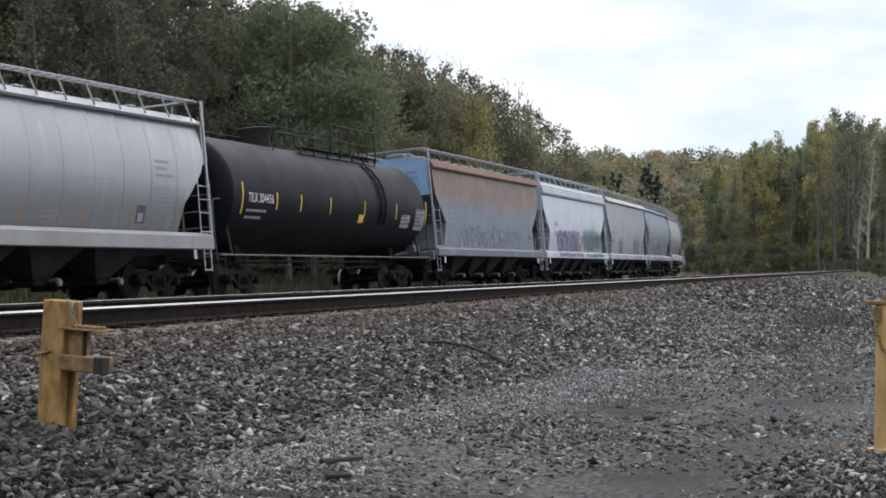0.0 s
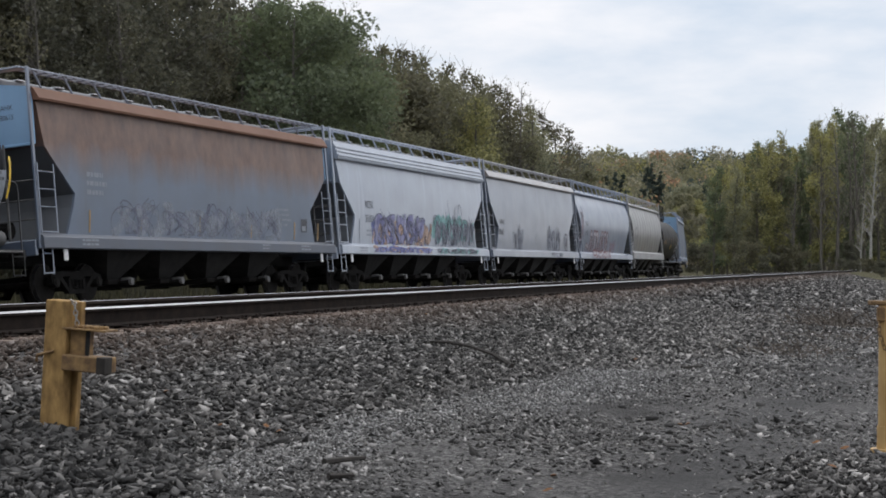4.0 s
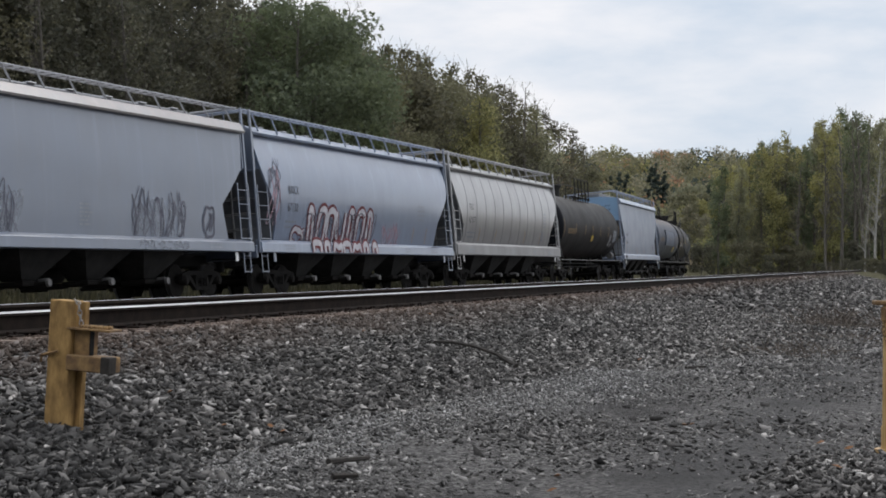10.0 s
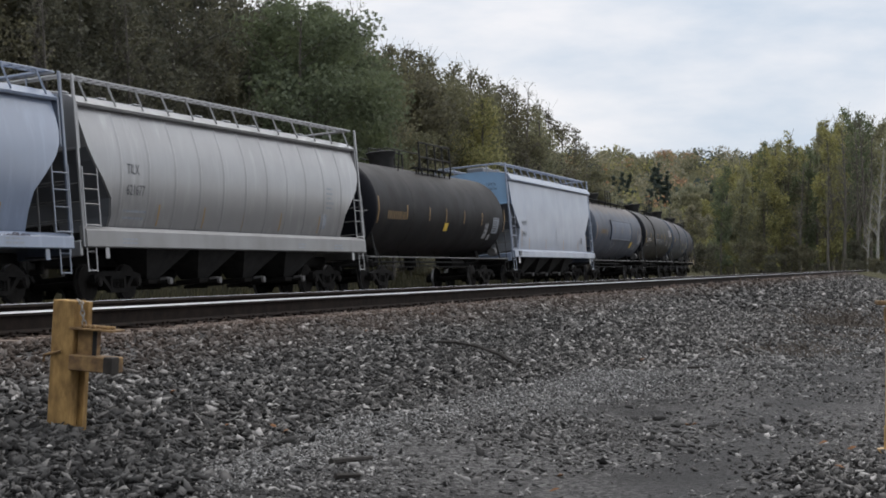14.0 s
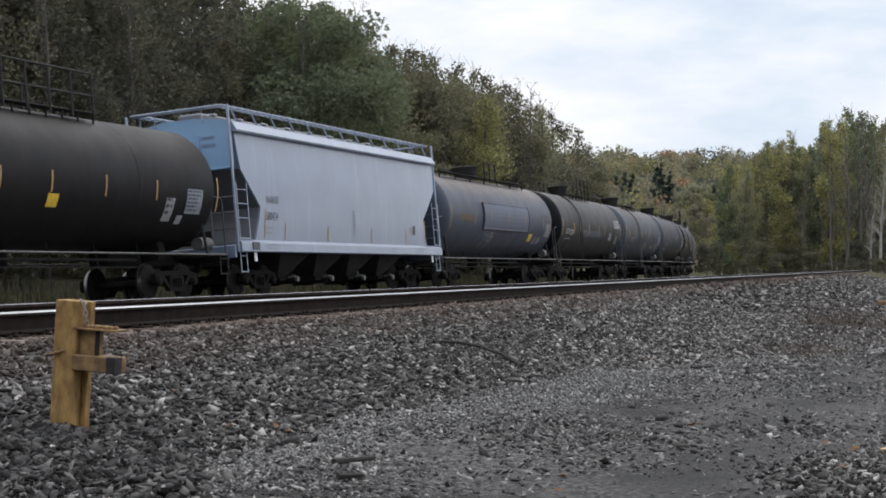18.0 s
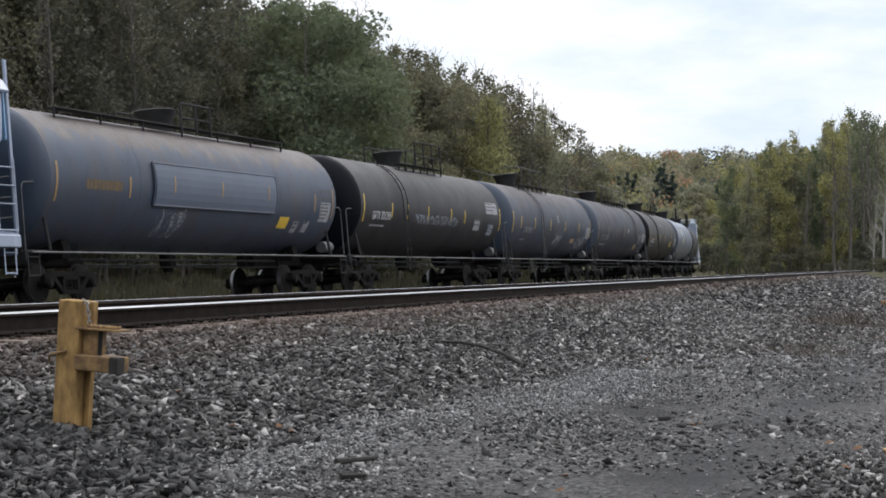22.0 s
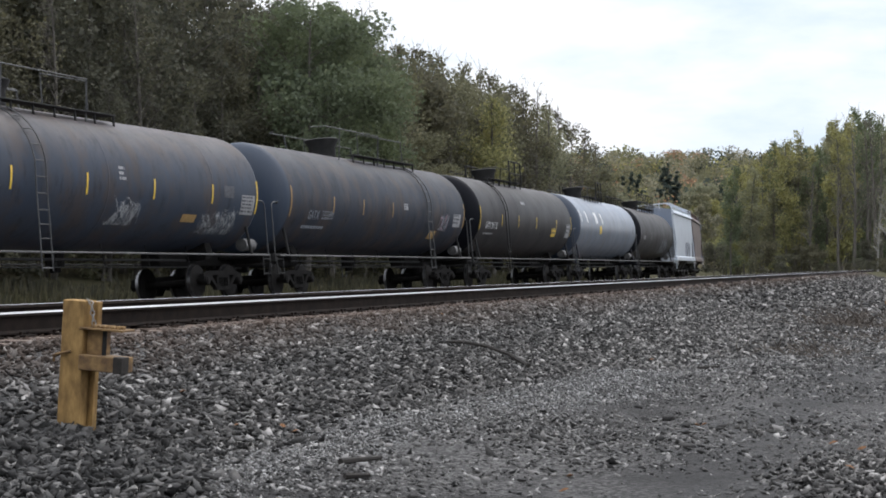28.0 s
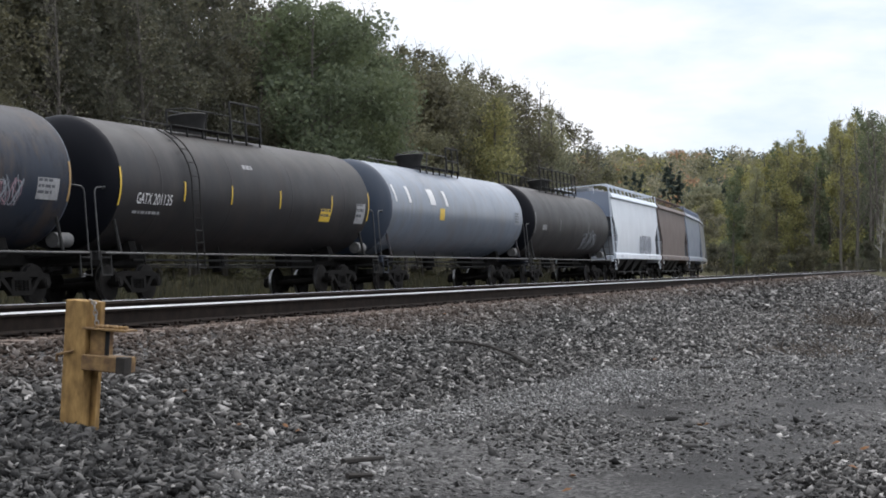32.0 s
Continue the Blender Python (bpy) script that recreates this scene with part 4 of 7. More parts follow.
def hopper(pitch, paint, trim, end_paint, frame_paint, label, curved=False, bays=4, ribs=0, sill=(1.11, 1.44), board=None, rib_paint=None, eave=(4.31, 4.60), stanchions=13, slope_paint=None, sill_paint=None):
    """A covered hopper wagon; x runs along it, -y is the side that faces the road."""
    half = pitch / 2 - 0.2
    car = thing("covered_hopper_wagon", None, None, label=label, category="freight wagon", group="wagons of the freight train")
    if curved:
        levels = [(sill[1] - 0.02, 1.27, 1.45), (1.9, 1.40, 1.45), (2.3, 1.50, 1.35), (2.7, 1.57, 0.95), (3.1, 1.60, 0.55), (3.4, 1.585, 0.36), (3.7, 1.54, 0.28), (4.0, 1.47, 0.25), (eave[0], 1.37, 0.24)]
    else:
        levels = [(sill[1] - 0.02, 1.45, 1.25), (1.75, 1.48, 1.38), (2.05, 1.505, 1.5), (2.34, 1.52, 1.58), (2.75, 1.545, 1.08), (3.05, 1.555, 0.72), (3.32, 1.56, 0.42), (3.75, 1.545, 0.33), (eave[0], 1.52, 0.26)]
    zs, ws = [q[0] for q in levels], [q[1] for q in levels]
    surf = lambda z: float(np.interp(z, zs, ws))
    # body: rings of a rounded rectangle; below the waist the ends slope in to the discharge bays
    g, n = Geo(), 10
    g.rings([[(-half + e, -w, z)] + [(-half + e + (2 * half - 2 * e) * (i / n), -w, z) for i in range(1, n)] + [(half - e, -w, z), (half - e, w, z), (-half + e, w, z)] for z, w, e in levels])
    part("body", g, paint, car, smooth_angle=25)
    if rib_paint:
        k = ribs
        for i in range(k):
            x = -half + 1.75 + (2 * half - 3.5) * i / (k - 1)
            for side in (1, -1):
                g = Geo()
                rows = [[(x + dx, -side * (w + dw), z) for dx, dw in ((-0.09, -0.004), (-0.05, 0.004), (-0.018, 0.022), (0.018, 0.022), (0.05, 0.004), (0.09, -0.004))] for z, w, e in levels]
                g.rings(rows, closed=False, caps=False)
                part("side_rib", g, rib_paint, car, smooth_angle=60)
    # end walls above the slope sheets
    for sx in (-1, 1):
        g = Geo()
        xo = sx * (half - 0.16)
        face = [(-1.5, 3.36), (1.5, 3.36), (1.5, eave[0]), (1.46, eave[1]), (0.5, eave[1] + 0.15), (-0.5, eave[1] + 0.15), (-1.46, eave[1]), (-1.5, eave[0])]
        g.rings([[(xo - 0.025, y, z) for y, z in face], [(xo + 0.025, y, z) for y, z in face]])
        g.box((sx * (half - 0.13), 0, 3.36), (0.07, 2.9, 0.06), 0.01)
        end = part("end_wall", g, end_paint, car)
        if not curved:
            for y in (-0.55, 0.55):
                g = Geo()
                g.box((sx * (half - 0.11), y, (3.36 + eave[0]) / 2), (0.06, 0.05, eave[0] - 3.4), 0.008)
                part("end_stiffener", g, end_paint, end)
        # slope sheet under the end wall, its shade painted in as dark colour
        low = [q for q in levels if q[0] <= 3.4]
        g = Geo()
        rows = [[(sx * (half - e + 0.012), -w + 0.05, z), (sx * (half - e + 0.012), w - 0.05, z)] for z, w, e in low]
        g.add([q for r in rows for q in r], [(2 * i, 2 * i + 1, 2 * i + 3, 2 * i + 2) for i in range(len(rows) - 1)])
        part("slope_sheet", g, slope_paint or P_SHADED, car)
    # roof
    if curved:
        prof = [(1.36, eave[0] - 0.005), (1.50, eave[0] - 0.015), (1.52, eave[0] + 0.04), (1.44, eave[0] + 0.10), (1.30, eave[0] + 0.22), (0.95, eave[0] + 0.33), (0.5, eave[0] + 0.38)]
    else:
        prof = [(1.50, eave[0] - 0.005), (1.645, eave[0] - 0.02), (1.66, eave[0] + 0.03), (1.53, eave[1] - 0.03), (1.46, eave[1]), (0.5, eave[1] + 0.14)]
    full = [(-w, z) for w, z in prof] + [(w, z) for w, z in reversed(prof)]
    g = Geo()
    e = half - 0.18
    g.rings([[(x, y, z) for y, z in full] for x in (-e, -e / 2, 0.0, e / 2, e)])
    part("roof", g, trim, car, smooth_angle=20)
    if eave[1] - eave[0] > 0.5:
        for k in range(3):
            g = Geo()
            g.box((0, -1.652 + 0.033 * k, eave[0] + 0.09 + 0.13 * k), (2 * e, 0.05, 0.07), 0.02)
            part("eave_moulding", g, trim, car)
    # running boards on slanting stanchions, and hatches between them, coloured dark for shadow
    zb = eave[1] + 0.41 if not curved else eave[0] + 0.65
    board = board or trim
    hatch = Geo()
    hatch.box((0, 0, eave[1] + 0.24), (2 * e - 1.2, 0.7, 0.30), 0.05)
    hatch = part("roof_hatch", hatch, P_SHADED, car, "trough hatch cover, coloured dark for its shadow")
    for i in range(9):
        g = Geo()
        g.box((-e + 1.4 + (2 * e - 2.8) * i / 8, 0, eave[1] + 0.40), (0.34, 0.76, 0.035), 0.012)
        part("hatch_latch", g, P_SILVER, hatch)
    for side in (-1, 1):
        g = Geo()
        for k in range(3):
            g.box((0, side * (1.10 + 0.13 * k), zb), (2 * half - 0.1, 0.045, 0.035), 0.006)
        for i in range(40):
            g.box((-half + 0.3 + (2 * half - 0.6) * i / 39, side * 1.23, zb - 0.015), (0.03, 0.3, 0.03))
        part("running_board", g, board, car)
        for i in range(stanchions):
            x = -half + 0.6 + (2 * half - 1.2) * i / (stanchions - 1)
            g = Geo()
            g.rod((x + 0.09, side * 1.45, eave[1] - 0.03 if not curved else eave[0] + 0.10), (x - 0.09, side * 1.34, zb + 0.01), 0.026, 5)
            part("stanchion", g, board, car)
    for sx in (-1, 1):
        g = Geo()
        g.box((sx * (half - 0.12), 0, zb), (0.32, 2.7, 0.05), 0.01)
        for y in (-0.7, 0.7):
            g.rod((sx * (half - 0.12), y, zb), (sx * (half - 0.12), y, eave[1]), 0.02, 5)
        part("end_crosswalk", g, board, car)
    # side sills
    for side in (-1, 1):
        g = Geo()
        ym = side * (1.50 if not curved else 1.47)
        prof = [(0, sill[0]), (0.15, sill[0]), (0.165, sill[0] + 0.02), (0.165, sill[1] - 0.09), (0.13, sill[1] - 0.05), (-0.02, sill[1] + 0.02)]
        rows = []
        for x in (-half + 0.06, -half / 2, half / 2, half - 0.06):
            rows.append([(x, ym - side * 0.06 + side * d, z) for d, z in (prof if side == -1 else prof[::-1])])
        g.rings(rows)
        rail_part = part("side_sill", g, sill_paint or trim, car, smooth_angle=30)
        if side == -1:
            face = 1.605 if not curved else 1.575
            for k, (x, w) in enumerate(((half - 2.6, 0.9), (half - 5.2, 0.6), (-half + 1.6, 0.7))):
                part("small_print", bars(lambda z: face, x - MARK[0], sill[0] + 0.17, w, 2, 0.09, 0.045, 0.004, 60 + k), FAINT_MARK, rail_part)
        for x in (-half + 1.0, half - 1.0):
            g = Geo()
            g.box((x, ym + side * 0.03, sill[0] - 0.12), (0.16, 0.03, 0.26), 0.01)
            part("jacking_pad", g, WHITE_MARK if not curved else frame_paint, car)
    # corner posts, slanting end braces, ladders and steps at each end
    for sx in (-1, 1):
        for side in (-1, 1):
            g = Geo()
            g.box((sx * (half - 0.05), side * 1.50, (sill[0] + zb) / 2), (0.085, 0.06, zb - sill[0]), 0.012)
            part("corner_post", g, frame_paint, car)
            ladder(car, "ladder", sx * (half - 0.70), sx * (half - 0.07), sill[1], 2.95, side * 1.56, 4, frame_paint, 0.016)
            ladder(car, "step", sx * (half - 0.52), sx * (half - 0.14), sill[0] - 0.55, sill[0] + 0.05, side * 1.5, 2, frame_paint)
        g = Geo()
        for y in (-0.75, 0.75):
            g.rod((sx * (half - 0.1), y, 1.3), (sx * (half - 0.1), y, 3.4), 0.03, 6)
        for k in range(3):
            g.rod((sx * (half - 0.1), -1.45, 1.75 + 0.42 * k), (sx * (half - 0.1), 1.45, 1.75 + 0.42 * k), 0.018, 6)
        part("end_handrail", g, RAIL_STEEL, car)
        g = Geo()
        g.box((sx * (half - 0.45), 0, 1.28), (0.85, 2.86, 0.08), 0.015)
        g.box((sx * (half - 0.02), 0, 1.14), (0.10, 2.9, 0.34), 0.02)
        part("end_platform", g, frame_paint, car)
    g = Geo()
    g.rod((-half + 0.75, -0.35, 1.62), (-half + 0.75, 0.45, 1.62), 0.2, 12)
    g.box((-half + 0.55, 0.75, 1.75), (0.3, 0.3, 0.5), 0.04)
    part("brake_gear", g, UNDER, car)
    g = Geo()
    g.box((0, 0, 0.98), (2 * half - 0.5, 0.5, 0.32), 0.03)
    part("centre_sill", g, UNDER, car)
    # discharge bays, the shade under the body put into their dark steel
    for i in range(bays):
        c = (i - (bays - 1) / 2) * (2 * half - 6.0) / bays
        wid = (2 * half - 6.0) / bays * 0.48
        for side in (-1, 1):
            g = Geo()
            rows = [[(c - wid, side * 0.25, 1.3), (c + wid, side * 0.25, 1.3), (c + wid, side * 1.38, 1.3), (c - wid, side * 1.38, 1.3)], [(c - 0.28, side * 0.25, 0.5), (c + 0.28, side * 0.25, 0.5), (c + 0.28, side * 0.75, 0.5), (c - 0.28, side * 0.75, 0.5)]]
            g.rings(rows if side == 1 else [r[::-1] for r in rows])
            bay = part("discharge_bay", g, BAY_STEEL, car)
            g = Geo()
            g.box((c, side * 0.55, 0.42), (0.95, 0.7, 0.12), 0.02)
            g.rod((c, side * 0.5, 0.36), (c, side * 1.2, 0.4), 0.05, 8)
            part("outlet_gate", g, WHEEL, bay)
            if side == -1:
                g = Geo()
                g.rod((c, -1.2, 0.4), (c, -1.27, 0.4), 0.085, 10)
                g.box((c + 0.18, -1.0, 0.44), (0.16, 0.25, 0.14), 0.03)
                part("outlet_cap", g, RAIL_STEEL, bay)
    running_gear(car, half - 2.15)
    couplers(car, half)
    return car, surf, half


def tank(pitch, paint, head_paint, frame_paint, label, radius=1.58, zc=2.79, rail=None, platform=(-0.6, 2.2), dome=-0.2, stripes=(), bands=4, side_ladder=1.6, arms=True, tape=None, hoops=True, gap=0.62):
    """A tank wagon; x runs along it, -y is the side that faces the road."""
    half = pitch / 2 - gap
    dome += MARK[0]
    platform = [q + MARK[0] for q in platform]
    rail = rail and (rail[0] + MARK[0], rail[1] + MARK[0], rail[2])
    side_ladder = side_ladder if side_ladder is None else side_ladder + MARK[0]
    car = thing("tank_wagon", None, None, label=label, category="tank wagon", group="wagons of the freight train")
    surf = lambda z: math.sqrt(max(radius ** 2 - (z - zc) ** 2, 0.01))
    n = 40
    head = 0.42

    def ring(x, r):
        return [(x, -r * math.cos(2 * math.pi * i / n), zc + r * math.sin(2 * math.pi * i / n)) for i in range(n)]

    g = Geo()
    g.rings([ring(x, radius) for x in (half - head, half / 2, 0.0, -half / 2, -half + head)], caps=False)
    part("shell", g, paint, car, smooth_angle=50)
    for sx in (-1, 1):
        g = Geo()
        rows = []
        for k in range(9):
            t = k / 8 * math.pi / 2 * 0.985
            rows.append(ring(sx * (half - head + head * math.sin(t)), radius * math.cos(t) ** 0.62))
        g.rings(rows if sx == -1 else rows[::-1])
        part("head", g, head_paint, car, smooth_angle=60)
    for i in range(bands):
        x = -half + head + (2 * half - 2 * head) * (i + 0.5) / bands
        g = Geo()
        g.rings([ring(x - 0.03, radius + 0.004), ring(x - 0.015, radius + 0.007), ring(x + 0.015, radius + 0.007), ring(x + 0.03, radius + 0.004)][::-1], caps=False)
        part("weld_band", g, paint, car, smooth_angle=50)
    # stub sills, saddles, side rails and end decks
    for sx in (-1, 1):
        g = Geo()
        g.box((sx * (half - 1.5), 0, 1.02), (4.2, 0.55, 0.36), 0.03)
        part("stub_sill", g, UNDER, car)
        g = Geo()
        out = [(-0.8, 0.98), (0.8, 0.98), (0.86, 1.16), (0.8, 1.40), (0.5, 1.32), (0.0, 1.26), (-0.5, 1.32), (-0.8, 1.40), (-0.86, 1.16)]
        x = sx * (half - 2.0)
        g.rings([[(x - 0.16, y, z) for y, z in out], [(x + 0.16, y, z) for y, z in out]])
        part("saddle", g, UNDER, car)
        g = Geo()
        g.box((sx * (half + 0.05), 0, 1.06), (0.95, 2.7, 0.07), 0.012)
        g.box((sx * (half + 0.46), 0, 0.98), (0.08, 2.8, 0.22), 0.015)
        part("end_deck", g, frame_paint, car)
        if hoops:
            for side in (-1, 1):
                g = Geo()
                x0, x1, y = sx * (half - 0.25), sx * (half + 0.42), side * 1.36
                g.path([(x1, y, 1.05), (x1, y, 2.38), (x1 - sx * 0.03, y, 2.47), (x1 - sx * 0.12, y, 2.52), (x0 + sx * 0.2, y, 2.54), (x0, y * 0.8, 2.48)], 0.018, 6)
                part("end_handrail", g, TOP_STEEL, car, smooth_angle=60)
                ladder(car, "step", x1 - sx * 0.42, x1, 0.52, 1.08, side * 1.4, 2, frame_paint)
        for side in (-1, 1):
            g = Geo()
            g.rod((sx * (half - 0.55), side * 1.34, 1.08), (sx * (half - 0.55), side * 1.22, 1.9), 0.04, 6)
            part("saddle_brace", g, frame_paint, car)
    for side in (-1, 1):
        g = Geo()
        g.rod((-half - 0.3, side * 1.45, 1.04), (half + 0.3, side * 1.45, 1.04), 0.022, 6)
        part("side_rail", g, RAIL_STEEL, car)
    # fittings underneath
    g = Geo()
    g.rod((0, 0, 0.82), (0, 0, 1.3), 0.22, 12)
    g.rod((0, 0, 0.72), (0, 0, 0.82), 0.13, 10)
    part("bottom_outlet", g, UNDER, car)
    g = Geo()
    g.path([(-half + 2.6, -0.45, 0.98), (half - 2.6, -0.45, 0.98)], 0.03, 6)
    g.path([(-half + 2.6, -0.7, 0.78), (half - 2.6, -0.7, 0.78)], 0.015, 5)
    for i in range(6):
        x = -half + 2.8 + (2 * half - 5.6) * i / 5
        g.rod((x, -0.7, 0.78), (x, -0.6, 1.35), 0.014, 5)
    part("brake_pipe", g, BLACK_STEEL, car)
    g = Geo()
    g.rod((half - 0.35, -0.95, 1.36), (half + 0.25, -0.95, 1.36), 0.17, 12)
    g.rod((half + 0.25, -0.95, 1.36), (half + 0.34, -0.95, 1.36), 0.10, 10)
    part("brake_cylinder", g, RAIL_STEEL, car, smooth_angle=40)
    # top fittings: platform, dome and rails
    top = zc + radius
    pipe = BLACK_STEEL if paint in (P_BLACK, P_SOOT, P_DUSTY) else TOP_STEEL
    p0, p1 = platform
    g = Geo()
    for side in (-1, 1):
        g.box(((p0 + p1) / 2, side * 0.78, top - 0.02), (p1 - p0, 0.30, 0.03), 0.006)
        for i in range(7):
            x = p0 + (p1 - p0) * i / 6
            g.rod((x, side * 0.86, top - 0.02), (x, side * 0.86, top - 0.36), 0.03, 5)
    part("platform", g, BLACK_STEEL, car)
    g = Geo()
    dn = 18
    g.rings([[(dome + r * math.cos(2 * math.pi * i / dn), r * math.sin(2 * math.pi * i / dn), top + z) for i in range(dn)] for r, z in ((0.42, -0.2), (0.43, 0.28), (0.53, 0.46), (0.55, 0.52), (0.50, 0.55), (0.2, 0.57))][::1])
    part("dome", g, BLACK_STEEL, car, smooth_angle=35)
    if rail:
        r0, r1, hgt = rail
        for side in (-1, 1):
            posts = max(3, int((r1 - r0) / 0.75) + 1)
            for i in range(posts):
                x = r0 + (r1 - r0) * i / (posts - 1)
                g = Geo()
                g.box((x, side * 0.95, top - 0.16 + hgt / 2), (0.055, 0.05, hgt), 0.006)
                part("rail_post", g, BLACK_STEEL, car)
            g = Geo()
            for z in (hgt, hgt * 0.5):
                g.rod((r0, side * 0.95, top - 0.16 + z), (r1, side * 0.95, top - 0.16 + z), 0.027, 6)
            part("guard_rail", g, BLACK_STEEL, car)
    if arms:
        for side in (-1, 1):
            g = Geo()
            x0, x1 = dome - 1.9, (rail[0] if rail else dome + 2.6)
            up = 0.45 if rail else 0.72
            g.path([(x0 - 0.4, side * 0.6, top + up - 0.03), (x0, side * 0.95, top + up), (x1, side * 0.95, top + up)], 0.017, 6)
            for x in (dome - 0.75, x1):
                g.rod((x, side * 0.95, top + up), (x, side * 0.85, top - 0.25), 0.02, 6)
            part("safety_rail", g, pipe, car)
            if not rail:
                g = Geo()
                x0, x1 = dome + 0.75, p1 - 1.2
                g.path([(x0, side * 0.92, top - 0.02), (x0, side * 0.92, top + 0.66), (x1, side * 0.92, top + 0.68), (x1, side * 0.92, top - 0.02)], 0.017, 6)
                part("guard_rail", g, pipe, car)
    if side_ladder is not None:
        for side in (-1, 1):
            g = Geo()
            for dx in (-0.2, 0.2):
                pts = [(side_ladder + dx, side * (surf(z) + 0.10), z) for z in (2.9, 3.2, 3.5, 3.8, 4.0, 4.2)]
                g.path([(side_ladder + dx, side * 1.66, 0.62), (side_ladder + dx, side * 1.66, 2.4)] + pts, 0.018, 5)
            lad = part("ladder", g, pipe, car)
            for z in (0.68, 1.0, 1.3, 1.6, 1.9, 2.25, 2.6, 2.95, 3.3, 3.65, 3.95):
                part("rung", rung_mesh(0.4, 0.014, pipe), None, lad, at=pose(side_ladder, side * (surf(max(z, 2.79)) + 0.08), z))
    for i, x in enumerate(stripes):
        tall = abs(x) > half - 0.9
        z0, z1 = (2.14, 3.0) if tall else (2.32, 2.8)
        part("reflective_stripe", patch(surf, x - 0.035, x + 0.035, z0, z1, 0.008, 6), tape or YELLOW_TAPE, car, "yellow reflective stripe")
    running_gear(car, half - 1.75)
    couplers(car, half + 0.15)
    return car, surf, half


def placard(car, surf, x, z, w, h, mat, rows=0, ink=None, label=""):
    pl = part("placard", patch(surf, x, x + w, z, z + h, 0.010, 4), mat, car, label)
    if rows:
        part("small_print", bars(surf, x + 0.03, z + h - 0.08, w - 0.06, rows, h / (rows + 0.6), h / (rows + 0.6) * 0.5, 0.013, rows), ink, pl)


TANK_RUST = ((0.055, 0.044, 0.037), (0.125, 0.100, 0.083))
P_WHITE = car_paint("chalky_white_paint", (0.235, 0.275, 0.345), dirt=0.25, rough=0.30, gloss=0.9, ior=1.7, coat=0.5)
P_PALE_BLUE = car_paint("pale_blue_grey_paint", (0.140, 0.183, 0.268), dirt=0.22, rough=0.30, gloss=0.9, ior=1.7, coat=0.5)
P_GREY_BLUE = car_paint("dull_grey_blue_paint", (0.075, 0.103, 0.158), dirt=0.32, rough=0.30, gloss=0.9, ior=1.7, coat=0.5)
P_END_BLUE = car_paint("light_blue_end_paint", (0.19, 0.33, 0.50), dirt=0.25)
# darkened to paint in the shade on slope sheets and roof hatches
P_SHADED = car_paint("shade_dark_sheet_paint", (0.11, 0.12, 0.135), dirt=0.4)
P_RUSTY = car_paint("rust_stained_grey_paint", (0.12, 0.152, 0.205), dirt=0.4, rust=0.95, rust_from=2.6, rust_to=3.7, rusts=((0.07, 0.034, 0.021), (0.17, 0.09, 0.055)), rough=0.42, gloss=0.6)
P_RUST_TRIM = car_paint("rusted_roof_paint", (0.155, 0.078, 0.05), grime=(0.08, 0.045, 0.032), dirt=0.5, rough=0.6, gloss=0.25)
P_TAN_TRIM = car_paint("rust_spotted_grey_trim", (0.13, 0.137, 0.15), dirt=0.4, rust=0.5, rust_from=3.6, rust_to=5.2, rough=0.30, gloss=0.9, ior=1.7, coat=0.5)
P_SILVER = car_paint("light_grey_paint", (0.251, 0.260, 0.275), metal=0.4, dirt=0.3, rough=0.30, gloss=0.9, ior=1.7, coat=0.5)
P_WARM = car_paint("warm_light_grey_paint", (0.285, 0.284, 0.286), metal=0.5, dirt=0.3, rough=0.30, gloss=0.9, ior=1.7, coat=0.5)
P_BROWN = car_paint("dark_brown_paint", (0.085, 0.056, 0.046), dirt=0.4)
# white with its base raised to paint in the sheen at a grazing angle
P_SHEEN_WHITE = car_paint("sheen_lightened_white_paint", (0.50, 0.55, 0.62), dirt=0.15, rough=0.30, gloss=0.9, ior=1.7, coat=0.5)
P_BLACK = car_paint("satin_black_tank_paint", (0.0045, 0.0052, 0.0082), grime=(0.010, 0.0098, 0.0108), dirt=0.4, rough=0.45, gloss=0.10)
P_SOOT = car_paint("sooty_brown_black_tank_paint", (0.0058, 0.0058, 0.0068), grime=(0.017, 0.0145, 0.0132), dirt=0.6, rust=0.4, rust_from=3.2, rust_to=5.0, rough=0.5, gloss=0.16, rusts=((0.02, 0.0165, 0.0145), (0.05, 0.041, 0.035)), mottle=0.3)
P_DUSTY = car_paint("dusty_black_tank_paint", (0.009, 0.009, 0.0112), grime=(0.034, 0.030, 0.029), dirt=0.7, rust=0.5, rust_from=3.0, rust_to=4.9, rough=0.48, gloss=0.28, rusts=((0.026, 0.022, 0.019), (0.075, 0.062, 0.053)), mottle=0.3)
P_GREY_TANK = car_paint("slate_grey_tank_paint", (0.048, 0.064, 0.095), grime=(0.075, 0.065, 0.057), dirt=0.5, rust=0.85, rust_from=3.0, rust_to=4.3, rough=0.46, gloss=0.3, rusts=TANK_RUST, drips=True, mottle=0.35)
P_DARK_GREY = car_paint("dark_slate_tank_paint", (0.0165, 0.0235, 0.0385), grime=(0.055, 0.05, 0.048), dirt=0.5, rust=0.5, rust_from=3.0, rust_to=4.6, rough=0.48, gloss=0.2, drips=False, rusts=((0.032, 0.027, 0.025), (0.075, 0.06, 0.05)), mottle=0.75)
P_RUST_TANK = car_paint("rust_topped_slate_tank_paint", (0.031, 0.0435, 0.067), grime=(0.06, 0.053, 0.05), dirt=0.5, rust=0.65, rust_from=2.8, rust_to=4.5, rough=0.48, gloss=0.22, drips=False, rusts=((0.05, 0.040, 0.034), (0.125, 0.092, 0.072)), mottle=0.6)
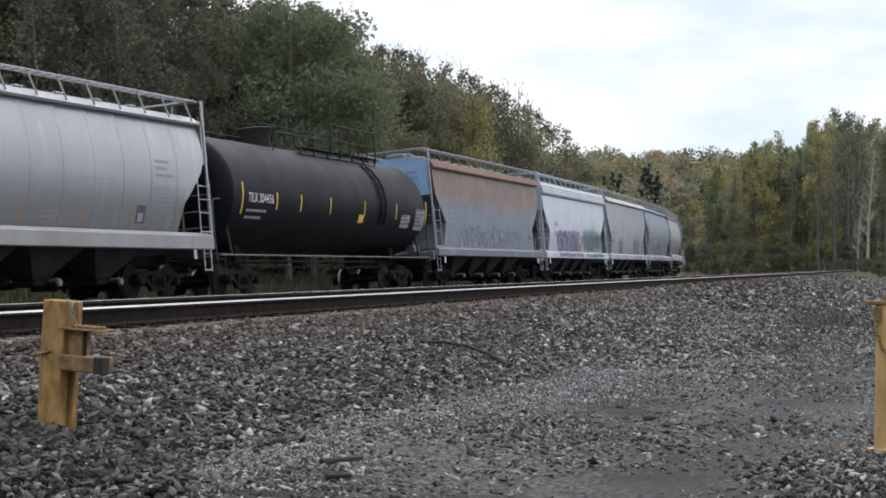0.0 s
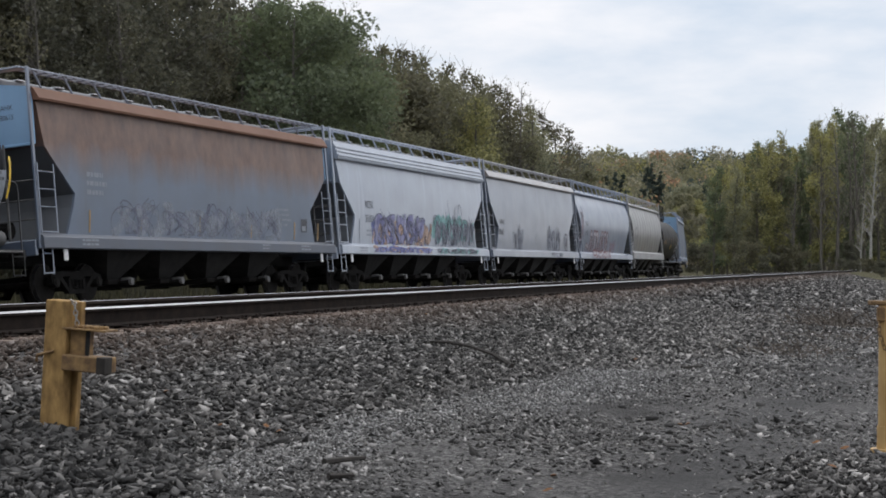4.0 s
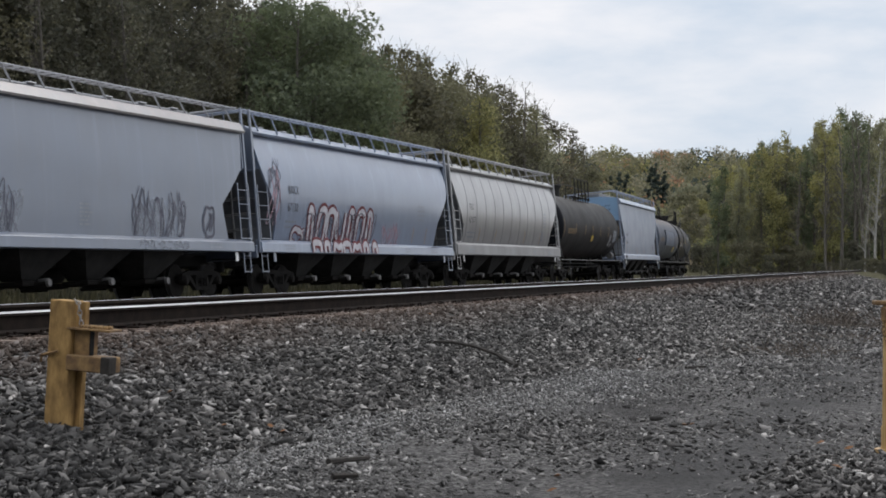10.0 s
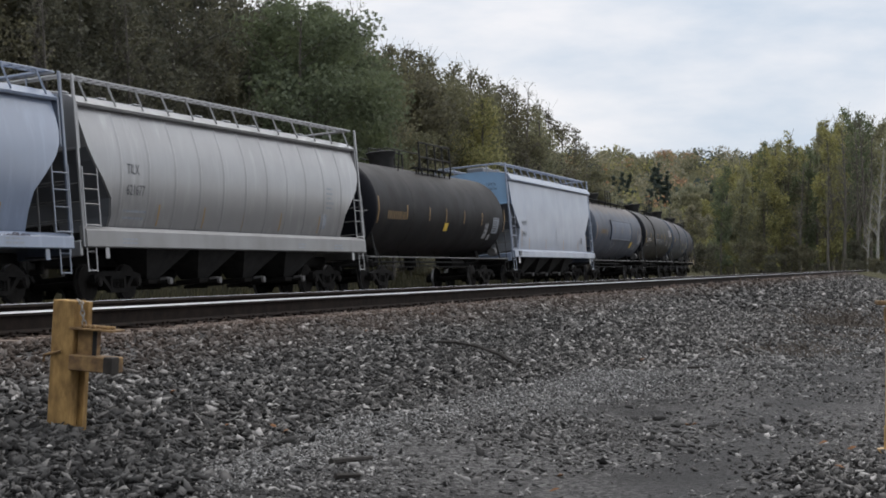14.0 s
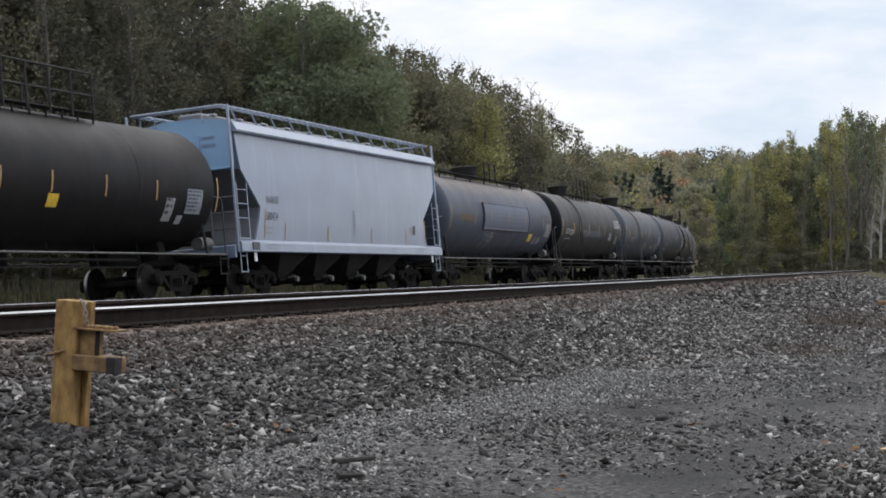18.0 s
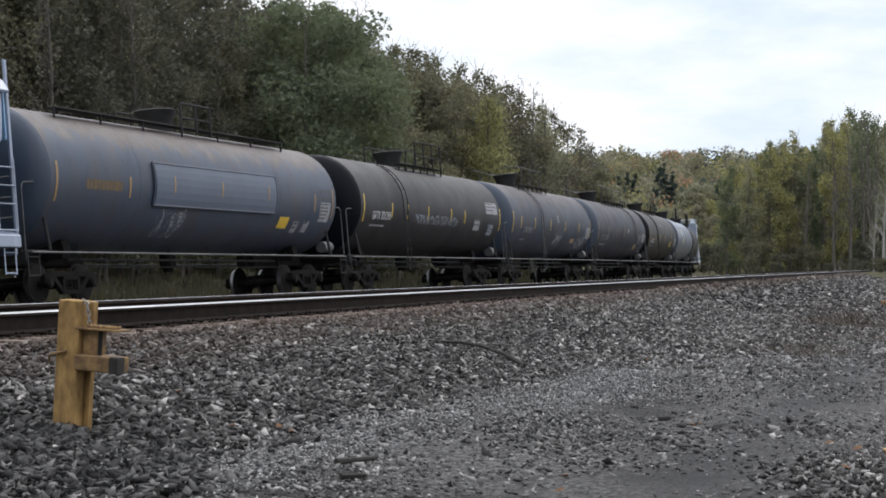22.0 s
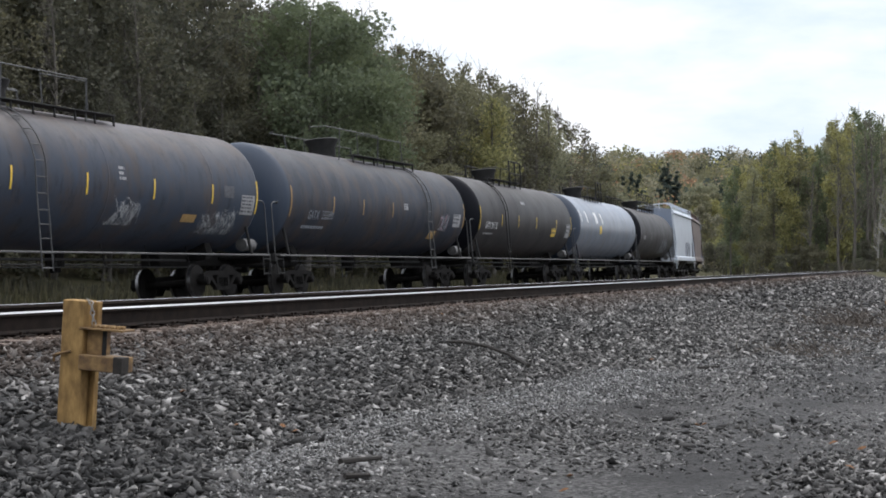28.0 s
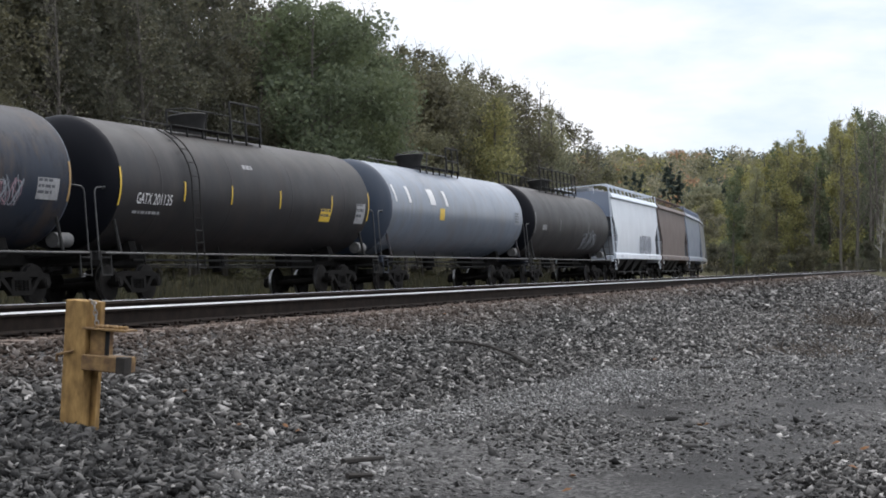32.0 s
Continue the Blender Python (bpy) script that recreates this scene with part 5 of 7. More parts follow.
P_SILL = car_paint("grimy_grey_sill_paint", (0.25, 0.25, 0.25), dirt=0.6, rough=0.5)
P_DULL_SILL = car_paint("dark_grey_blue_sill_paint", (0.085, 0.1, 0.13), dirt=0.5, rough=0.5)
P_BLUE_HEAD = car_paint("dark_blue_head_paint", (0.022, 0.036, 0.062), dirt=0.3)
P_PALE_TANK = car_paint("pale_grey_tank_paint", (0.105, 0.138, 0.19), grime=(0.08, 0.075, 0.07), dirt=0.45, rough=0.36, mottle=0.4, ior=1.6, coat=0.3)
G_BLUE = spray("blue_violet_spray", (0.09, 0.11, 0.29), (0.23, 0.25, 0.46), 0.9, 0.3)
G_LILAC = spray("pale_violet_spray", (0.17, 0.17, 0.33), (0.34, 0.34, 0.47), 0.95, 0.5)
G_BLACK = spray("black_spray", (0.04, 0.04, 0.06), (0.10, 0.10, 0.13), 1.0, 0.6)
G_VIOLET = spray("slate_violet_spray", (0.07, 0.075, 0.12), (0.17, 0.175, 0.24), 0.9, 0.35)
G_TEAL = spray("teal_spray", (0.13, 0.33, 0.33), (0.28, 0.48, 0.46), 0.9, 0.3)
G_ORANGE = spray("peach_spray", (0.45, 0.30, 0.22), (0.58, 0.42, 0.32))
G_GREY = spray("thin_grey_spray", (0.22, 0.24, 0.28), (0.33, 0.36, 0.41))
G_RED = spray("dark_red_spray", (0.20, 0.05, 0.06), (0.32, 0.09, 0.10), 1.0, 0.6)
G_MAROON = spray("maroon_black_spray", (0.07, 0.012, 0.016), (0.17, 0.022, 0.03), 1.0, 0.97)
G_PINK = spray("faded_pink_spray", (0.38, 0.22, 0.27), (0.50, 0.34, 0.38))
G_WASH = spray("thin_pale_wash", (0.42, 0.42, 0.46), (0.56, 0.55, 0.58), 0.95, 0.75)
P_PANEL = car_paint("flat_slate_panel_paint", (0.085, 0.105, 0.145), dirt=0.3)
G_WHITE = spray("thin_white_spray", (0.30, 0.31, 0.33), (0.46, 0.47, 0.48))

# couplings along the train at 16 s, in metres along the curved track
COUPLINGS = [-83.0, -66.1, -48.6, -32.1, -15.7, 1.15, 18.35, 35.4, 52.1, 68.9, 86.35, 103.65, 120.7, 138.4, 155.4, 173.0, 190.6, 207.7, 224.9, 242.0, 259.0]
PITCH = [b - a for a, b in zip(COUPLINGS, COUPLINGS[1:])]
CARS = []
SHIFTS = [0.2, 0.55, 0.43, 0.18, 0.23, 0.25, 0.23, 0.25, 0.2, 0.05]


def amber_ticks(car, surf, half, z0, xs, h=0.42, mat=None):
    for x in xs:
        part("reflective_stripe", patch(surf, x, x + 0.06, z0, z0 + h, 0.008, 3, 0.02), mat or AMBER_TAPE, car, "dull amber reflective strip")


def build_train():
    MARK[0] = SHIFTS[0]
    # 0: light grey round-sided hopper
    c, s, h = hopper(PITCH[0], P_SILVER, P_SILVER, P_SILVER, P_SILVER, "light grey round-sided covered hopper wagon with panel seams", True, 4, 11, (1.16, 1.58), rib_paint=P_SILVER, sill_paint=P_SILL, eave=(4.36, 4.5), stanchions=14)
    placard(c, s, 4.38, 1.77, 0.40, 0.42, DARK_MARK, 0, DARK_MARK, "black framed data stencil")
    placard(c, lambda z: s(z) + 0.004, 4.44, 1.81, 0.24, 0.2, FADED_MARK)
    part("small_print", bars(s, 5.2, 3.25, 0.9, 3, 0.17, 0.07, seed=3), FAINT_MARK, c)
    part("small_print", bars(s, 5.2, 2.6, 1.1, 6, 0.11, 0.05, seed=4), FAINT_MARK, c)
    part("scrape", patch(s, 1.0, 3.2, 2.72, 2.75, 0.008, 2, 0.05), FAINT_MARK, c)
    part("small_print", bars(s, 0.3, 1.92, 1.6, 2, 0.12, 0.05, seed=5), G_PINK, c)
    amber_ticks(c, s, h, 1.66, (-6.0, -3.1, -0.5, 1.92, 4.15, 6.5), 0.5)
    CARS.append(c)
    MARK[0] = SHIFTS[1]
    # 1: black tank
    c, s, h = tank(PITCH[1], P_BLACK, P_BLACK, BLACK_STEEL, "clean satin-black tank wagon with yellow reflective stripes", radius=1.62, zc=2.82, rail=(0.6, 4.5, 1.0), platform=(-1.7, 4.6), dome=-3.0, stripes=(-7.72, -5.46, -3.74, -1.48, 1.4, 4.36, 7.4), side_ladder=None, bands=2)
    part("reporting_mark", words(s, "TILX", -7.36, 2.48, 0.36, span=0.60), WHITE_MARK, c)
    part("car_number", words(s, "304436", -6.68, 2.48, 0.36, span=0.98), WHITE_MARK, c)
    part("small_print", bars(s, -7.4, 2.22, 1.4, 2, 0.18, 0.07, seed=6), FADED_MARK, c)
    for dx in (-0.22, 0.22):
        g = Geo()
        g.path([(3.55 + dx, -s(z) - 0.05, z) for z in (2.1, 2.5, 2.9, 3.3, 3.6, 3.9, 4.1)], 0.03, 6)
        part("strap", g, P_BLACK, c)
    placard(c, s, 4.9, 2.05, 0.85, 0.42, FADED_MARK, 3, DARK_MARK)
    placard(c, s, 6.3, 2.0, 0.95, 0.7, FAINT_MARK, 5, DARK_MARK)
    placard(c, s, 0.95, 2.12, 0.42, 0.24, YELLOW_TAPE)
    CARS.append(c)
    MARK[0] = SHIFTS[2]
    # 2: rust-stained hopper
    c, s, h = hopper(PITCH[2], P_RUSTY, P_RUST_TRIM, P_END_BLUE, P_GREY_BLUE, "grey-blue covered hopper wagon heavily rust-stained along the top", False, 4, board=P_GREY_BLUE, sill_paint=P_DULL_SILL)
    tag_letters(c, s, -5.2, 1.5, 9.0, 0.75, 9, [(G_GREY, 2.4), (G_VIOLET, 0.35)], 7, 0.06, 0.3, label="faded grey-blue sprayed letters")
    placard(c, s, h - 2.7, 1.72, 0.42, 0.38, DARK_MARK)
    placard(c, lambda z: s(z) + 0.004, h - 2.64, 1.76, 0.26, 0.14, FAINT_MARK)
    part("small_print", bars(s, -6.4, 2.75, 0.9, 3, 0.2, 0.1, seed=9), FAINT_MARK, c)
    part("small_print", bars(s, h - 4.4, 2.3, 1.0, 4, 0.14, 0.06, seed=10), FAINT_MARK, c)
    end_mark(c, h, "480615")
    amber_ticks(c, s, h, 1.5, (-h + 1.7, -4, -1, 2, h - 3.2, h - 1.5), 0.5)
    CARS.append(c)
    MARK[0] = SHIFTS[3]
    # 3: white hopper, blue and teal letters
    c, s, h = hopper(PITCH[3], P_WHITE, P_WHITE, P_WHITE, P_WHITE, "white covered hopper wagon with blue and teal sprayed letters", False, 4, eave=(4.05, 4.6))
    part("reporting_mark", words(s, "MCEX", -5.68, 2.60, 0.34, 0.60), DARK_MARK, c)
    part("car_number", words(s, "351024", -5.68, 2.14, 0.36, 0.56), DARK_MARK, c)
    part("small_print", bars(s, -5.6, 1.85, 0.7, 2, 0.14, 0.06, seed=2), FAINT_MARK, c)
    tag_letters(c, s, -5.0, 1.46, 5.5, 0.75, 6, [(G_BLUE, 1.6), (G_ORANGE, 1.3)], 21, 0.085, 0.2, label="blue and violet sprayed letters")
    bubble(c, s, -4.8, 1.5, 5.0, 1.0, 5, G_VIOLET, G_LILAC, 25, 0.12, 0.035, 0.018, "blue and violet sprayed letters")
    bubble(c, s, 0.1, 1.5, 0.9, 0.8, 1, G_VIOLET, G_ORANGE, 26, 0.10, 0.03, 0.018, "peach sprayed letter")
    tag_letters(c, s, -4.9, 1.46, 5.0, 0.9, 4, [(G_BLACK, 0.3)], 27, 0.055, 0.4, label="thin dark blue sprayed lines", off=0.03)
    tag_letters(c, s, 1.3, 1.7, 5.0, 0.85, 6, [(G_TEAL, 2.6)], 22, 0.08, 0.2, label="teal sprayed clouds")
    bubble(c, s, 1.4, 1.46, 4.9, 0.95, 6, G_VIOLET, G_GREY, 29, 0.075, 0.03, 0.018, "grey spiky sprayed letters")
    tag_letters(c, s, 1.4, 1.46, 4.9, 1.15, 6, [(G_BLACK, 0.35)], 28, 0.055, 0.5, label="thin dark sprayed lines", off=0.03)
    low = lambda z: 1.605
    tag_letters(c, low, -5.4, 1.19, 6.0, 0.18, 9, [(G_ORANGE, 1.25), (G_BLUE, 0.7)], 23, 0.04, 0.02, off=0.012)
    tag_letters(c, low, 1.3, 1.19, 4.9, 0.18, 7, [(G_TEAL, 1.25), (G_BLACK, 0.4)], 24, 0.04, 0.02, off=0.012)
    amber_ticks(c, s, h, 1.5, (-h + 1.75, h - 1.7), 0.75, FAINT_MARK)
    CARS.append(c)
    MARK[0] = SHIFTS[4]
    # 4: grey-blue hopper, black scrawl
    c, s, h = hopper(PITCH[4], P_GREY_BLUE, P_TAN_TRIM, P_GREY_BLUE, P_GREY_BLUE, "dull grey-blue covered hopper wagon with black scrawls", False, 4, board=P_SILVER, sill_paint=P_GREY_BLUE)
    part("reporting_mark", words(s, "NAHX", -6.72, 2.46, 0.30, 0.72), DARK_MARK, c)
    part("car_number", words(s, "580605", -6.95, 2.03, 0.34, 0.66), DARK_MARK, c)
    part("small_print", bars(s, -6.9, 1.75, 0.9, 2, 0.14, 0.06, seed=11), FAINT_MARK, c)
    tag_letters(c, s, -4.3, 1.46, 1.3, 0.85, 3, [(G_GREY, 1.8), (G_BLACK, 0.4)], 31, 0.06, 0.5, label="black spiky scrawl")
    tag_letters(c, s, 1.8, 1.46, 2.5, 0.95, 5, [(G_GREY, 2.2), (G_BLACK, 0.4)], 32, 0.06, 0.35, label="black sprayed scrawl")
    blocks(c, s, 5.35, 1.5, 0.6, 0.7, 1, G_BLACK, None, 33, 0.03, 0.3, label="black sprayed scrawl", inner=3)
    part("small_print", bars(s, -0.5, 2.1, 0.6, 6, 0.09, 0.05, seed=12), FAINT_MARK, c)
    tag_letters(c, lambda z: 1.605, 1.9, 1.14, 2.4, 0.2, 4, [(G_GREY, 0.8)], 34, 0.04, 0.1, off=0.012)
    end_mark(c, h, "580605")
    CARS.append(c)
    MARK[0] = SHIFTS[5]
    # 5: pale blue-white hopper, red letters
    c, s, h = hopper(PITCH[5], P_PALE_BLUE, P_PALE_BLUE, P_GREY_BLUE, P_GREY_BLUE, "pale blue-white covered hopper wagon with dark red sprayed letters", True, 4, 0, (1.11, 1.45), eave=(4.37, 4.5))
    part("reporting_mark", words(s, "BRKX", -6.55, 2.78, 0.34, 0.66), DARK_MARK, c)
    part("car_number", words(s, "67138", -6.55, 2.30, 0.34, 0.66), DARK_MARK, c)
    part("small_print", bars(s, -6.6, 1.98, 1.1, 2, 0.15, 0.06, seed=13), FAINT_MARK, c)
    bubble(c, s, -5.1, 1.42, 5.5, 1.05, 7, G_MAROON, G_WASH, 41, 0.10, 0.09, 0.012, "dark red outlined sprayed letters", True)
    bubble(c, lambda z: 1.585, -5.1, 1.13, 5.5, 0.3, 7, G_MAROON, G_WASH, 43, 0.09, 0.08, 0.012, "feet of the sprayed letters", True)
    bubble(c, s, -6.1, 1.36, 1.1, 0.55, 1, G_MAROON, G_WASH, 44, 0.05, 0.045, 0.012, "dark red outlined sprayed arrow")
    tag_letters(c, s, -5.3, 1.5, 5.8, 0.95, 7, [(G_BLACK, 0.3)], 48, 0.05, 0.1, label="thin black sprayed lines", off=0.022)
    tag_letters(c, s, -7.85, 1.9, 0.7, 2.0, 1, [(G_PINK, 0.9), (G_BLACK, 0.28)], 42, 0.05, 0.1, label="thin black and pink scrawl")
    tag_letters(c, s, -7.85, 2.9, 0.8, 1.0, 1, [(G_BLACK, 0.3)], 46, 0.05, 0.1, label="thin black scrawl")
    tag_letters(c, s, 1.3, 1.47, 1.6, 0.6, 4, [(G_PINK, 0.5)], 43, 0.05, 0.2, label="pink sprayed scrawl")
    tag_letters(c, lambda z: 1.56, 5.2, 1.15, 1.2, 0.25, 3, [(G_BLACK, 0.4)], 47, 0.05, 0.2, off=0.012)
    part("small_print", bars(s, 4.6, 2.75, 0.9, 4, 0.15, 0.06, seed=14), FAINT_MARK, c)
    amber_ticks(c, s, h, 1.55, (4.25, 5.6), 0.5)
    CARS.append(c)
    MARK[0] = SHIFTS[6]
    # 6: warm grey round-sided hopper
    c, s, h = hopper(PITCH[6], P_WARM, P_WARM, P_WARM, P_WARM, "warm light-grey round-sided covered hopper wagon with panel seams", True, 4, 11, (1.16, 1.62), rib_paint=P_WARM, sill_paint=P_SILL, eave=(4.36, 4.5), stanchions=13)
    part("reporting_mark", words(s, "TILX", -6.55, 2.88, 0.34, 0.62), DARK_MARK, c)
    part("car_number", words(s, "621677", -6.55, 2.40, 0.34, 0.62), DARK_MARK, c)
    part("small_print", bars(s, -6.6, 2.0, 1.1, 2, 0.16, 0.06, seed=15), FAINT_MARK, c)
    placard(c, s, 4.9, 1.85, 0.4, 0.42, FAINT_MARK)
    part("small_print", bars(s, 5.2, 3.0, 0.6, 5, 0.14, 0.06, seed=16), FAINT_MARK, c)
    amber_ticks(c, s, h, 1.72, (-4.96, -2.6, -0.3, 2.05, 4.76), 0.5)
    CARS.append(c)
    MARK[0] = SHIFTS[7]
    # 7: brown-black tank
    c, s, h = tank(PITCH[7], P_SOOT, P_BLACK, BLACK_STEEL, "dusty brown-black tank wagon with a railed top platform", rail=(-1.0, 2.6, 1.05), platform=(-1.2, 2.7), dome=-2.4, stripes=(-7.4, -4.6, -2.2, -0.3, 1.9, 4.2, 7.3), tape=AMBER_TAPE, side_ladder=None, bands=2)
    placard(c, s, 4.7, 1.85, 0.42, 0.55, FADED_MARK, 3, DARK_MARK)
    placard(c, s, 5.4, 1.8, 0.3, 0.2, FADED_MARK)
    placard(c, s, 5.7, 2.05, 0.8, 0.6, FAINT_MARK, 6, DARK_MARK)
    placard(c, s, -0.4, 2.02, 0.42, 0.28, YELLOW_TAPE)
    part("small_print", bars(s, -6.5, 2.3, 2.2, 1, 0.3, 0.26, seed=29), WORN_AMBER, c)
    CARS.append(c)
    MARK[0] = SHIFTS[8]
    # 8: pale blue hopper
    c, s, h = hopper(PITCH[8], P_PALE_BLUE, P_PALE_BLUE, P_END_BLUE, P_PALE_BLUE, "pale blue covered hopper wagon with light blue end walls", False, 4)
    part("reporting_mark", words(s, "NAHX", -6.46, 2.46, 0.30, 0.72), DARK_MARK, c)
    part("car_number", words(s, "580424", -6.5, 2.0, 0.32, 0.62), DARK_MARK, c)
    part("small_print", bars(s, -6.5, 1.76, 0.6, 2, 0.14, 0.06, seed=17), FAINT_MARK, c)
    part("small_print", bars(s, -0.15, 2.38, 0.34, 8, 0.10, 0.06, seed=18), FAINT_MARK, c)
    placard(c, s, 5.06, 1.82, 0.2, 0.26, FADED_MARK)
    placard(c, s, 5.32, 1.8, 0.22, 0.3, DARK_MARK)
    end_mark(c, h, "580424")
    amber_ticks(c, s, h, 1.48, (-5.25, -2.15, 1.42, 4.6), 0.46)
    for sx in (-1, 1):
        part("reflective_stripe", patch(s, sx * (h - 1.62) - 0.03, sx * (h - 1.62) + 0.03, 1.5, 2.3, 0.008, 3, -sx * 0.06), AMBER_TAPE, c)
    g = Geo()
    g.box((-h + 0.9, -1.62, 1.27), (0.42, 0.03, 0.2), 0.01)
    part("route_board", g, DARK_MARK, c)
    CARS.append(c)
    MARK[0] = SHIFTS[9]
    # 9: slate tank with a jacket panel
    c, s, h = tank(PITCH[9], P_GREY_TANK, P_BLUE_HEAD, BLACK_STEEL, "slate-grey tank wagon with a raised side panel, rusty on top", rail=(-0.5, 1.1, 0.75), platform=(-6.3, 5.6), dome=-0.1, stripes=(-7.5, -4.4, 6.15, 7.45), tape=AMBER_TAPE, bands=2, arms=False, side_ladder=None)
    x0, x1 = -3.25, 3.5
    panel = part("side_panel", patch(s, x0, x1, 2.19, 3.2, 0.06, 6), P_PANEL, c, "raised slate-grey panel")
    gf = Geo()
    for x in (x0, x1):
        gf.path([(x, -s(z) - 0.045, z) for z in (2.19, 2.5, 2.8, 3.0, 3.2)], 0.035, 5)
    for z in (2.19, 3.2):
        gf.rod((x0, -s(z) - 0.045, z), (x1, -s(z) - 0.045, z), 0.035, 5)
    part("panel_frame", gf, P_GREY_TANK, panel)
    amber_ticks(c, lambda z: s(z) + 0.06, h, 2.5, (-2.4, 0.13, 2.87), 0.4, AMBER_TAPE)
    placard(c, s, 3.95, 1.82, 0.62, 0.3, YELLOW_TAPE)
    placard(c, s, 4.95, 1.72, 0.35, 0.3, FADED_MARK, 2, DARK_MARK)
    placard(c, s, 5.65, 1.74, 0.35, 0.3, FADED_MARK, 1, DARK_MARK)
    placard(c, s, 6.55, 2.05, 0.7, 0.55, FADED_MARK, 5, DARK_MARK)
    part("small_print", bars(s, 6.1, 2.85, 1.2, 2, 0.2, 0.13, seed=20), DARK_MARK, c)
    part("small_print", bars(s, -6.3, 2.45, 1.9, 1, 0.3, 0.22, seed=30), WORN_AMBER, c)
    tag_letters(c, s, -2.8, 1.5, 1.2, 0.55, 3, [(G_WHITE, 0.25)], 51, 0.05, 0.4, label="thin white scrawl")
    CARS.append(c)
    MARK[0] = 0.15
    # 10: black tank
    c, s, h = tank(PITCH[10], P_DUSTY, P_BLACK, BLACK_STEEL, "dusty black tank wagon with yellow reflective stripes", rail=(-0.4, 2.4, 1.0), platform=(-2.0, 2.6), dome=-0.6, stripes=(-7.5, -4.95, -3.42, -1.28, 1.27, 2.91, 7.5), side_ladder=-3.9, bands=4)
    fleet_mark(c, s, -6.72, 2.24, "201299")
    placard(c, s, 4.1, 2.1, 0.7, 0.4, FADED_MARK, 2, DARK_MARK)
    placard(c, s, 5.6, 2.75, 1.5, 0.45, FADED_MARK, 3, DARK_MARK)
    placard(c, s, 6.0, 1.95, 0.6, 0.4, FAINT_MARK, 3, DARK_MARK)
    tag_letters(c, s, -2.6, 2.2, 4.6, 0.3, 9, [(FAINT_MARK, 0.22)], 55, 0.05, 0.2, label="faint chalk scrawl")
    CARS.append(c)
    MARK[0] = 0.0
    # 11: slate tank with yellow stripes and white scrawl
    c, s, h = tank(PITCH[11], P_RUST_TANK, P_BLUE_HEAD, BLACK_STEEL, "slate-grey tank wagon with white scrawls and a side ladder", rail=None, platform=(-3.4, 1.6), dome=-2.2, stripes=(-7.5, -6.2, -3.79, -0.9, 2.05, 4.98, 7.5), side_ladder=-2.85, bands=3)
    tag_letters(c, s, 0.3, 1.72, 1.2, 0.55, 3, [(G_WHITE, 0.3), (G_WHITE, 0.25)], 61, 0.06, 0.3, label="thin white scrawl")
    tag_letters(c, s, 4.7, 1.6, 1.8, 0.55, 4, [(G_WHITE, 0.28), (G_WHITE, 0.22)], 62, 0.06, 0.4, label="thin white scrawl")
    placard(c, s, 6.6, 2.1, 0.75, 0.5, FADED_MARK, 5, DARK_MARK)
    placard(c, s, 5.6, 2.5, 0.55, 0.3, DARK_MARK)
    placard(c, s, 3.65, 1.85, 0.7, 0.18, AMBER_TAPE)
    part("small_print", bars(s, 0.45, 2.95, 0.35, 3, 0.12, 0.07, seed=25), FADED_MARK, c)
    part("reporting_mark", words(s, "CONX", -5.6, 2.16, 0.34, span=0.72), FADED_MARK, c)
    part("car_number", words(s, "9871", -4.78, 2.16, 0.34, span=0.62), FADED_MARK, c)
    part("small_print", bars(s, -5.8, 1.86, 1.3, 1, 0.2, 0.05, seed=31), FAINT_MARK, c)
    CARS.append(c)
    MARK[0] = 0.0
    # 12: dark slate tank
    c, s, h = tank(PITCH[12], P_DARK_GREY, P_BLUE_HEAD, BLACK_STEEL, "dark slate-grey tank wagon streaked with dirt", rail=None, platform=(-1.0, 4.6), dome=-1.4, stripes=(-7.7, -4.6, -2.2, 0.4, 7.8), tape=AMBER_TAPE, side_ladder=3.7, bands=3)
    part("reporting_mark", words(s, "GATX", -6.4, 2.1, 0.36, 0.6), FAINT_MARK, c)
    part("car_number", words(s, "202898", -5.4, 2.12, 0.36, 0.6), FAINT_MARK, c)
    part("small_print", bars(s, -6.6, 1.85, 1.8, 1, 0.3, 0.08, seed=26), FAINT_MARK, c)
    placard(c, s, 6.6, 2.15, 0.8, 0.45, FADED_MARK, 3, DARK_MARK)
    placard(c, s, 1.4, 2.6, 0.4, 0.2, FADED_MARK, 2, DARK_MARK)
    placard(c, s, 4.4, 1.72, 0.7, 0.26, AMBER_TAPE)
    tag_letters(c, s, 5.2, 2.0, 0.8, 0.5, 2, [(G_PINK, 0.25), (FAINT_MARK, 0.25)], 71, 0.05, 0.3, label="pale scrawl")
    CARS.append(c)
    MARK[0] = 0.0
    # 13: black tank
    c, s, h = tank(PITCH[13], P_DUSTY, P_BLACK, BLACK_STEEL, "black tank wagon with yellow stripes and white lettering", rail=(-0.4, 1.4, 1.0), platform=(-3.6, 1.5), dome=-1.0, stripes=(-7.48, -4.42, -1.88, 1.06, 4.61, 7.48), side_ladder=-4.05, bands=4)
    fleet_mark(c, s, -6.7, 2.2, "201135")
    placard(c, s, 3.86, 2.05, 0.75, 0.36, YELLOW_TAPE, 2, DARK_MARK)
    placard(c, s, 6.5, 2.05, 0.7, 0.6, FADED_MARK, 3, DARK_MARK)
    part("small_print", bars(s, -1.0, 3.3, 0.7, 1, 0.2, 0.12, seed=27), FADED_MARK, c)
    CARS.append(c)
    MARK[0] = 0.0
